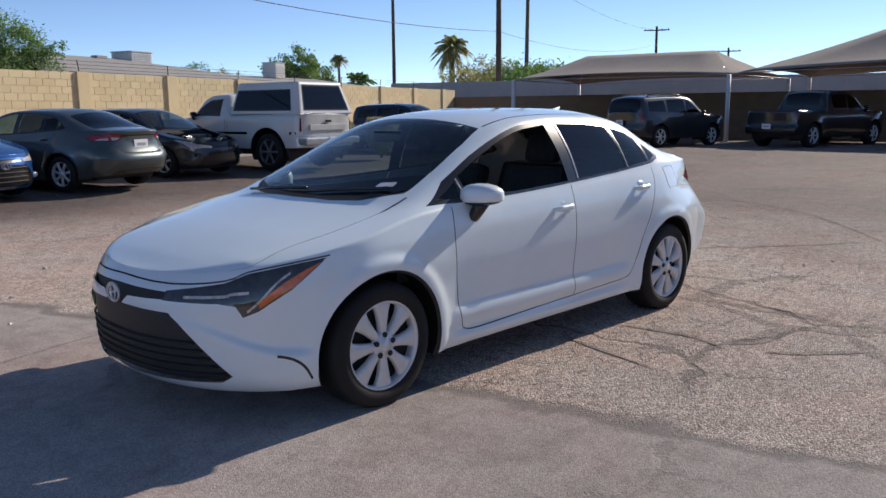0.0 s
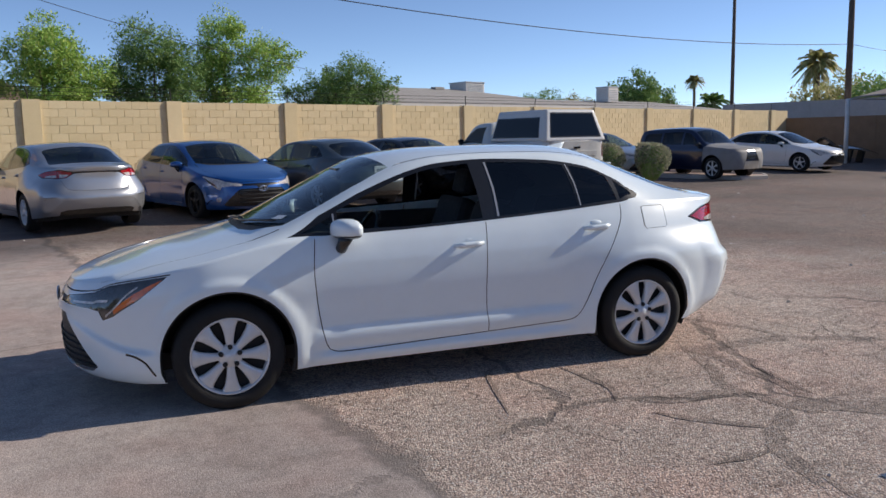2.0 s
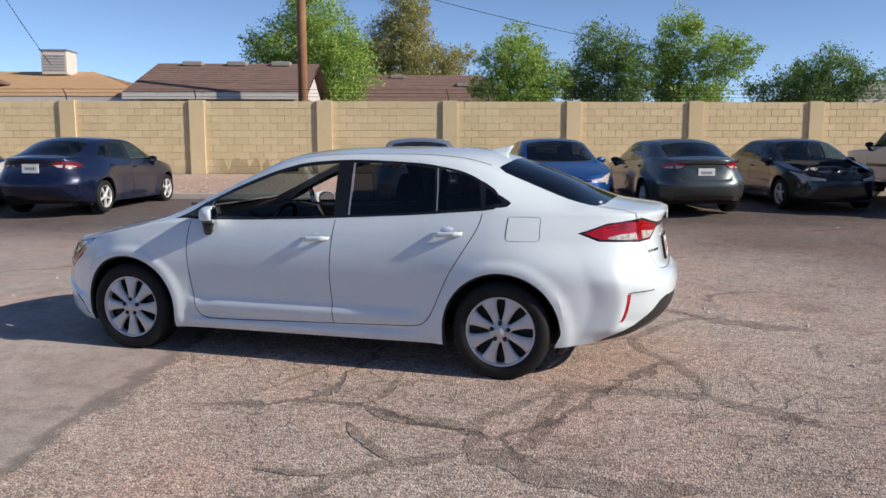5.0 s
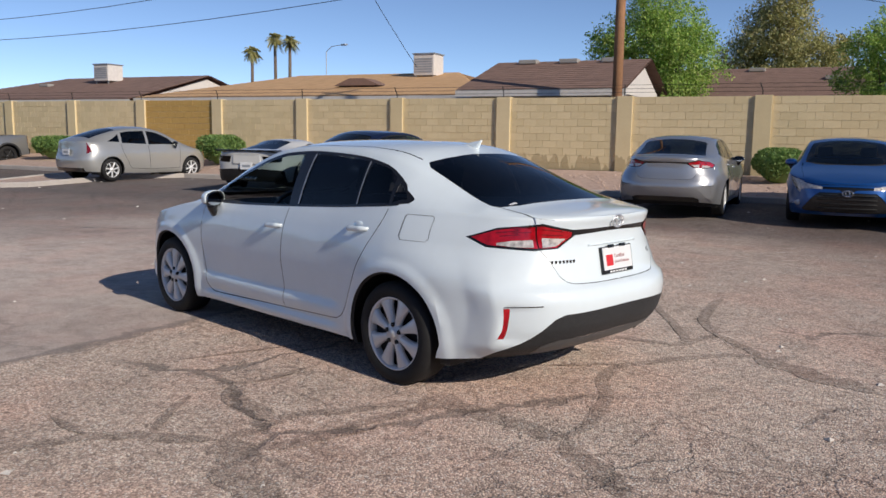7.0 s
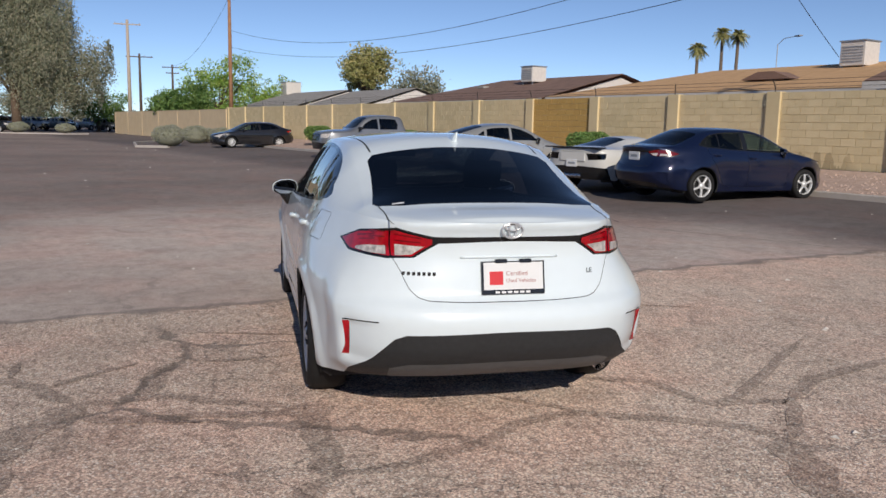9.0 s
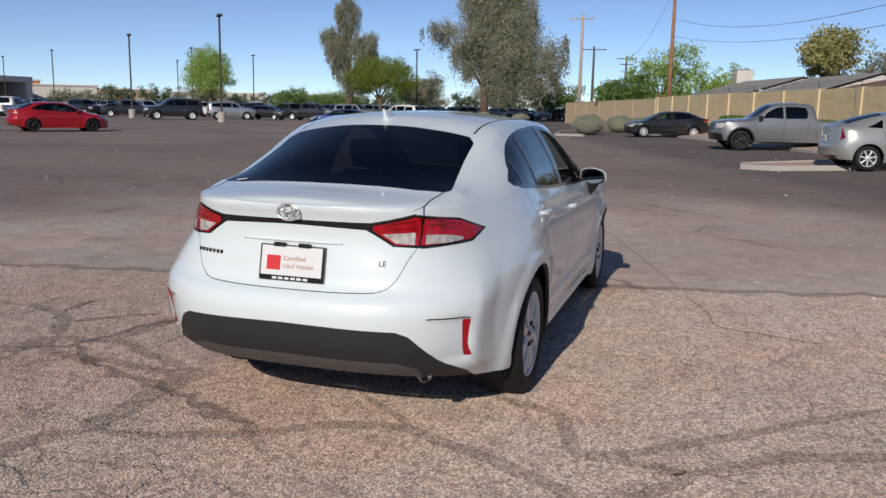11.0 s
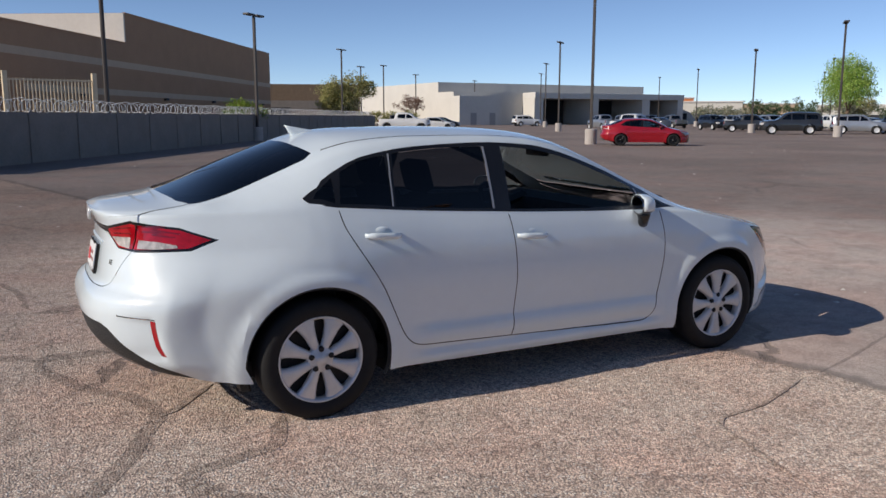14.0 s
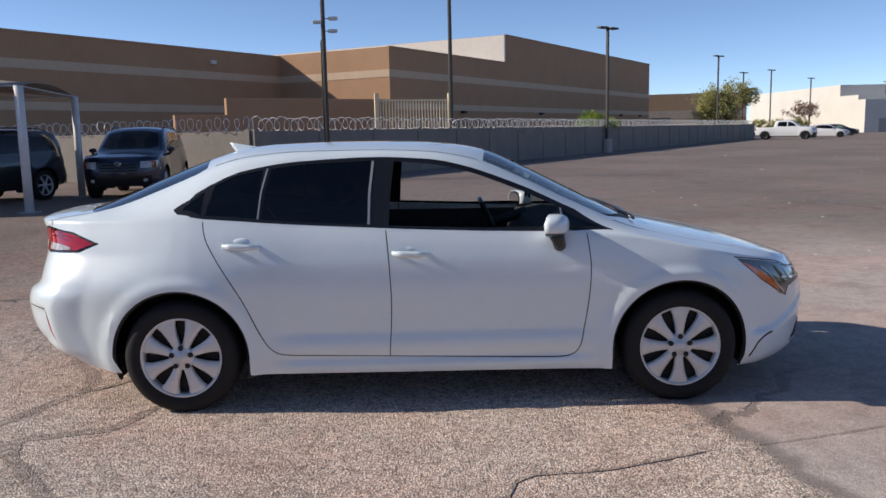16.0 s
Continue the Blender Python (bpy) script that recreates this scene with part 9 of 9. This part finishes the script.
def canopy(label, corners, z_eave, z_ridge, inset=0.33, group="shade canopies", sag=0.12, shared=()):
    """A stretched shade cloth with a short ridge on steel posts; corners in plan order."""
    c = thing("shade_canopy", label, "canopy", None, group)
    P = [Vector((*p, 0)) for p in corners]
    e0, e1 = (P[0] + P[3]) / 2, (P[1] + P[2]) / 2
    r0, r1 = e0.lerp(e1, inset), e1.lerp(e0, inset)
    bm = bmesh.new()

    def sheet(a, b, cc, d, n=8):
        rows = []
        for i in range(n + 1):
            row = []
            for j in range(n + 1):
                s, t = i / n, j / n
                p = a.lerp(b, s).lerp(d.lerp(cc, s), t)
                p.z -= sag * 4 * t * (1 - t) * 0.6 - (0.18 * 4 * s * (1 - s) * (1 - t) ** 3)
                row.append(bm.verts.new(p))
            rows.append(row)
        for x0, x1 in zip(rows, rows[1:]):
            for j in range(n):
                bm.faces.new((x0[j], x1[j], x1[j + 1], x0[j + 1]))
    E = [Vector((p.x, p.y, z_eave)) for p in P]
    R = [Vector((p.x, p.y, z_ridge)) for p in (r0, r1)]
    sheet(E[0], E[1], R[1], R[0])
    sheet(E[2], E[3], R[0], R[1])
    sheet(E[3], E[0], R[0], R[0] + Vector((0.001, 0, 0)))
    sheet(E[1], E[2], R[1], R[1] + Vector((0.001, 0, 0)))
    bmesh.ops.remove_doubles(bm, verts=bm.verts, dist=0.005)
    bmesh.ops.solidify(bm, geom=bm.faces[:], thickness=0.012)
    part("shade_cloth", bm, CANVAS, c, smooth=True)
    for i, (p, q) in enumerate(zip(P, P[1:] + P[:1])):
        bm = bmesh.new()
        tube(bm, [(p.x, p.y, z_eave), (q.x, q.y, z_eave)], 0.018, 8)
        part("edge_cable", bm, TIN, c, smooth=True)
        if i in shared:
            continue
        bm = bmesh.new()
        tube(bm, [(p.x, p.y, -0.1), (p.x, p.y, z_eave)], 0.09, 12)
        post = part("post", bm, POST_WHITE, c, smooth=True)
        part("base_plate", boxes(((p.x - 0.17, p.y - 0.17, 0.0), (p.x + 0.17, p.y + 0.17, 0.025))), TIN, post)
    for k, (p, r) in enumerate(zip(E, (R[0], R[1], R[1], R[0]))):
        bm = bmesh.new()
        tube(bm, [p - Vector((0, 0, 0.03)), r - Vector((0, 0, 0.14))], 0.022, 8)
        part("rafter", bm, TIN, c, smooth=True)
    return c


canopy("grey-brown shade cloth canopy on white steel posts", [(29.4, 11.9), (26.8, 21.4), (34.5, 23.0), (36.5, 12.2)], 2.82, 4.05, 0.2)
canopy("grey-brown shade cloth canopy on white steel posts", [(28.6, -3.5), (29.5, 11.55), (37.0, 11.4), (37.5, -3.0)], 2.88, 4.55, 0.3, shared=(1,))
canopy("grey-brown shade cloth canopy on white steel posts", [(8.28, -11.6), (9.2, -16.3), (16.5, -16.0), (16.5, -10.5)], 2.58, 3.5)

# ---- grey panel fence with razor coil ----
FENCE = mat("grey_brown_panel", (0.27, 0.24, 0.215), rough=0.9, colour2=(0.22, 0.197, 0.175), noise_scale=1.2, bump=0.3, bump_scale=40)
RAZOR = mat("razor_wire_steel", (0.78, 0.78, 0.77), rough=0.45, metal=0.25, noise_amt=0.15)
FENCE_0, FENCE_D = Vector((5.3, -19.4, 0)), Vector((-0.52, -0.854, 0)).normalized()
FENCE_H, PANEL = 1.62, 3.05


def panel_fence(name, start, direction, i1, coils, seed):
    f = tagged(new(name), "grey-brown precast panel fence topped with razor coil", "fence", kind="structure")
    f.matrix_world = Matrix.Translation(start) @ Matrix.Rotation(math.atan2(direction.y, direction.x), 4, "Z")
    for i in range(i1):
        part("panel", boxes(((i * PANEL + 0.12, -0.06, -0.1), ((i + 1) * PANEL - 0.02, 0.06, FENCE_H)), bevel=0.008), FENCE, f)
        part("fence_post", boxes(((i * PANEL - 0.06, -0.10, -0.1), (i * PANEL + 0.12, 0.10, FENCE_H + 0.05)), bevel=0.008), FENCE, f)
        if i < coils:
            turns, per = 8, 14
            pts = []
            rr = random.Random(seed + i)
            for k in range(turns * per + 1):
                a = 2 * math.pi * k / per
                r = 0.205 + 0.035 * math.sin(k * 0.31 + i) + 0.02 * rr.uniform(-1, 1)
                pts.append((i * PANEL + 0.03 + PANEL * k / (turns * per), r * math.cos(a), FENCE_H + 0.20 + r * math.sin(a)))
            part("razor_coil", tube(bmesh.new(), pts, 0.011, 4), RAZOR, f)
        bm = bmesh.new()
        tube(bm, [(i * PANEL, 0.0, FENCE_H), (i * PANEL, 0.0, FENCE_H + 0.36)], 0.018, 5)
        part("coil_bracket", bm, TIN, f)
    return f


fence = panel_fence("wall_south", FENCE_0, FENCE_D, 27, 26, 200)
panel_fence("wall_south_side", FENCE_0 + Vector((0.12, -0.05, 0)), Vector((10.7, -6.1, 0)).normalized(), 5, 5, 300)
for x, z0, z1, w in ((0.9, 1.05, 1.42, 0.14), (2.3, 0.95, 1.35, 0.16)):
    t = thing("electrical_box", "small grey electrical box fixed to the fence", "electrical box", fence.matrix_world.copy(), "electrical boxes")
    part("box_body", boxes(((x - w, 0.065, z0), (x + w, 0.2, z1)), bevel=0.015), TIN, t)
    bm = bmesh.new()
    tube(bm, [(x, 0.12, z0), (x, 0.12, 0.0)], 0.02, 6)
    part("conduit", bm, TIN, t)


def lamp_post(x, y, h, heads=2, az=0.0, base=True, label="dark bronze parking lot light with twin heads on a concrete base"):
    p = thing("parking_lot_light", label, "light pole", pose(x, y, 0, 0, 0, az), "parking lot lights")
    part("pole", boxes(((-0.075, -0.075, 0.0), (0.075, 0.075, h)), bevel=0.02), LAMP_BRONZE, p)
    for s in ((-1, 1) if heads == 2 else (1,)):
        part("lamp_head", boxes(((min(s * 0.12, s * 0.85), -0.19, h - 0.02), (max(s * 0.12, s * 0.85), 0.19, h + 0.10)), bevel=0.03), LAMP_BRONZE, p)
    part("mounting_arm", boxes(((-0.35, -0.04, h + 0.0), (0.35, 0.04, h + 0.07))), LAMP_BRONZE, p)
    if base:
        bm = bmesh.new()
        tube(bm, [(0, 0, -0.2), (0, 0, 0.82), (0, 0, 0.85)], [0.33, 0.33, 0.30], 20)
        part("concrete_base", bm, CONCRETE, p, smooth=False)
    return p


for _x, _y, _h in ((-48.0, -65.5, 9.0), (-10.9, -45.6, 7.5), (-31.5, -85.0, 9.0), (-47.5, -109.5, 9.0), (-57.4, -118.8, 8.3), (-40.5, -101.3, 8.2), (-66.2, -94.0, 9.0), (-95.5, -93.7, 9.0), (-61.0, -51.8, 7.8), (-108.8, -117.0, 9.0), (-53.7, -37.0, 8.55), (-92.5, -67.0, 9.0), (-108.0, -66.7, 9.0), (-120.3, -89.5, 9.0), (-81.5, -117.4, 9.0), (-98.0, -36.0, 9.0), (-74.0, -128.0, 8.0)):
    lamp_post(_x, _y, _h, az=40)
_bp = lamp_post(-25.8, -31.7, 13.5, az=40, label="tall dark light pole on a pale concrete base")
_cp = thing("camera_pole", "dark steel pole carrying security cameras on a concrete block", "camera pole", pose(3.3, -21.0, 0))
part("pole", tube(bmesh.new(), [(0, 0, 0.6), (0, 0, 8.0)], [0.075, 0.065], 10), LAMP_BRONZE, _cp)
part("concrete_block", boxes(((-0.32, -0.32, -0.1), (0.32, 0.32, 0.72)), bevel=0.02), CONCRETE, _cp)
part("cable_wrap", tube(bmesh.new(), [(0.08, 0.03, 0.7), (0.09, 0.02, 2.0), (0.08, -0.02, 4.4)], 0.03, 6), STEEL_BLACK, _cp)
for _s, _z in ((-0.3, 5.0), (-0.28, 4.62), (0.2, 4.9)):
    _m = part("security_camera", boxes(((_s - 0.16, -0.06, _z), (_s + 0.12, 0.06, _z + 0.11)), bevel=0.02), FASCIA, _cp)
    part("camera_arm", boxes(((min(_s, 0.0), -0.015, _z + 0.04), (max(_s, 0.0), 0.015, _z + 0.07))), TIN, _cp)
_pp = thing("light_pole", "bare brown steel pole beside the fence", "light pole", pose(-0.9, -31.0, 0))
part("pole", tube(bmesh.new(), [(0, 0, 0), (0, 0, 9.5)], [0.10, 0.08], 10), LAMP_BRONZE, _pp)

# ---- the brown warehouse ----
BROWN = mat("brown_warehouse_stucco", (0.43, 0.255, 0.15), rough=0.9, colour2=(0.38, 0.222, 0.13), noise_scale=0.5, bump=0.2, bump_scale=12)
BAND = mat("tan_warehouse_band", (0.55, 0.41, 0.29), rough=0.9, noise_amt=0.06, noise_scale=1)
WHITE_WALL = mat("white_warehouse_wall", (0.64, 0.61, 0.555), rough=0.85, noise_amt=0.05, noise_scale=0.3)
# near-black that paints the unlit depth of bays and openings
OPENING_SHADE = mat("bay_shade", (0.03, 0.032, 0.036), rough=0.8, noise_amt=0.2)
wf = Matrix.Translation((3.3, -62.0, 0)) @ Matrix.Rotation(math.atan2(FENCE_D.y, FENCE_D.x), 4, "Z")
ware = thing("warehouse", "large brown stucco warehouse with pale bands", "warehouse", wf)
# local x runs away along the fence, local y towards +x of the place
S1, S2, S3 = 21.3, 72.0, 11.6
part("wall", boxes(((0, 0, 0), (S1, 40, 8.4))), BROWN, ware)
part("wall", boxes(((S1, 0.0, 0), (S2, 40, 11.2))), BROWN, ware)
part("wall", boxes(((-60, S3, 0), (0, 40, 8.3))), BROWN, ware)
for z0, z1 in ((6.0, 6.6), (3.4, 3.95)):
    part("band", boxes(((0, -0.03, z0), (S1, 0, z1))), BAND, ware)
    part("band", boxes(((S1, -0.03, z0), (S2, 0.0, z1))), BAND, ware)
    part("band", boxes(((-0.03, 0.0, z0), (0.0, S3, z1))), BAND, ware)
    part("band", boxes(((-60, S3 - 0.03, z0), (-0.03, S3, z1))), BAND, ware)
for z, segs in ((8.4, ((0, S1, -0.06, 0.2),)), (11.2, ((S1, S2, -0.06, 0.2),)), (8.3, ((-60, 0, S3 - 0.06, S3 + 0.2),))):
    for x0, x1, y0, y1 in segs:
        part("parapet_cap", boxes(((x0, y0, z - 0.08), (x1, y1, z + 0.06))), BROWN, ware)
part("roof_wall", boxes(((S1 - 0.25, 0.0, 8.4), (S1, 38, 11.15))), WHITE_WALL, ware)
for x in (12, 30, 45, 58, 67):
    part("wall_light", boxes(((x - 0.35, -0.35, 3.15), (x + 0.35, -0.03, 3.4)), bevel=0.03), STEEL_BLACK, ware)
for x in (-8, -30):
    part("wall_light", boxes(((x - 0.25, S3 - 0.3, 7.2), (x + 0.25, S3 - 0.03, 7.5)), bevel=0.03), FASCIA, ware)
low = thing("boundary_screen_wall", "low brown stucco screen wall behind the fence", "wall", None)
part("wall", boxes(((0, 0, 0), (9.5, 0.3, 3.3)), ((-2.5, 0, 0), (0, 0.3, 2.5)), bevel=0.02), BROWN, low)
low.matrix_world = Matrix.Translation((9.8, -34.5, 0)) @ Matrix.Rotation(math.atan2(-5.5, -8.2), 4, "Z")
gate = thing("metal_gate", "tan steel picket gate behind the fence", "gate", Matrix.Translation((2.7, -36.0, 0)) @ Matrix.Rotation(math.atan2(-1.0, -3.6), 4, "Z"))
TAN_STEEL = mat("tan_gate_paint", (0.70, 0.58, 0.40), rough=0.6, noise_amt=0.08)
for k in range(24):
    part("picket", boxes(((k * 0.155, -0.02, 1.4), (k * 0.155 + 0.05, 0.02, 3.15))), TAN_STEEL, gate)
for z in (1.5, 3.05):
    part("rail", boxes(((0, -0.03, z), (3.72, 0.03, z + 0.07))), TAN_STEEL, gate)
for x in (-0.1, 3.72):
    part("gate_post", boxes(((x, -0.1, 0), (x + 0.2, 0.1, 3.45)), bevel=0.01), TAN_STEEL, gate)

# ---- white building and low buildings far off ----
white = thing("white_building", "long white commercial building with dark service bays", "building", pose(-69.0, -127.0, 0))
part("wall", boxes(((-50, -45, 0), (0, -6, 7.9))), WHITE_WALL, white)
part("wall", boxes(((-16, -6, 0), (0, 0, 6.0))), WHITE_WALL, white)
part("wing_roof", boxes(((-52, -6.2, 4.9), (-15, 4.2, 6.0)), bevel=0.05), WHITE_WALL, white)
for x0, x1 in ((-52, -50.5), (-43, -41), (-30, -28.5), (-17, -15)):
    part("pier", boxes(((x0, -6, 0), (x1, 4.0, 4.9))), WHITE_WALL, white)
# flat dark panels for the bays' shade; the wall behind is closed
for x0, x1 in ((-50.5, -43), (-41, -30), (-28.5, -17)):
    part("service_bay", boxes(((x0, -5.9, 0.02), (x1, -5.5, 4.85))), OPENING_SHADE, white)
part("entry_wall", boxes(((-8, 0, 0), (0.4, 3.0, 5.2))), WHITE_WALL, white)
for x in (-2.5, -6.5):
    part("door", boxes(((x - 0.6, 3.0, 0), (x + 0.6, 3.05, 2.2))), mat("grey_door", (0.35, 0.34, 0.33), rough=0.5), white)
brown2 = thing("brown_building", "distant low grey-brown building with dark openings", "building", pose(-46.4, -137.5, 0, 0, 0, -17.7))
part("wall", boxes(((-8, -20, 0), (48, 0, 7.2))), DARK_WALL, brown2)
part("band", boxes(((-8, 0.0, 2.9), (48, 0.05, 4.3))), FENCE, brown2)
for x in (4.5, 14.0):
    part("opening", boxes(((x, 0.0, 0.1), (x + 3.6, 0.06, 3.1))), OPENING_SHADE, brown2)
for _i, (_az, _d, _w, _h, _m) in enumerate(((-136, 190, 16, 4.6, WHITE_WALL), (-139, 210, 20, 4.4, BAND), (-134.5, 215, 6, 6.0, mat("orange_sign_panel", (0.62, 0.22, 0.09), rough=0.6, noise_amt=0.1)), (-146, 220, 24, 4.2, WHITE_WALL), (-153, 230, 20, 4.2, BAND))):
    b = thing("far_building", "distant low pale commercial building", "building", pose(4 + _d * math.cos(radians(_az)), 3 + _d * math.sin(radians(_az)), 0, 0, 0, _az + 90), "far buildings")
    part("wall", boxes(((-_w / 2, -5, 0), (_w / 2, 5, _h))), _m, b)
    part("parapet", boxes(((-_w / 2 - 0.2, -5.2, _h), (_w / 2 + 0.2, 5.2, _h + 0.3))), FASCIA, b)
    for k in range(3):
        part("opening", boxes(((-_w * 0.4 + k * _w * 0.3, 4.95, 0.3), (-_w * 0.4 + k * _w * 0.3 + _w * 0.18, 5.06, _h * 0.5))), OPENING_SHADE, b)

for _i in range(16):
    _az, _d, _h = -137 - _i * 2.6, 150 + (_i * 37) % 50, 3.6 + (_i * 13) % 7 * 0.35
    tree("tree", "distant dark green tree beyond the far parked cars", 4 + _d * math.cos(radians(_az)), 3 + _d * math.sin(radians(_az)), 0.0, _h * 0.35, 0.25, [(-2.0, 1.0, _h * 0.62, 2.6, _h * 0.24), (2.0, -1.0, _h * 0.66, 2.6, _h * 0.26), (0, 0, _h * 0.45, 3.4, _h * 0.28)], 2600, 0.22, LEAF_FAR if _i % 3 else LEAF_GREY, 140 + _i, group="distant trees")
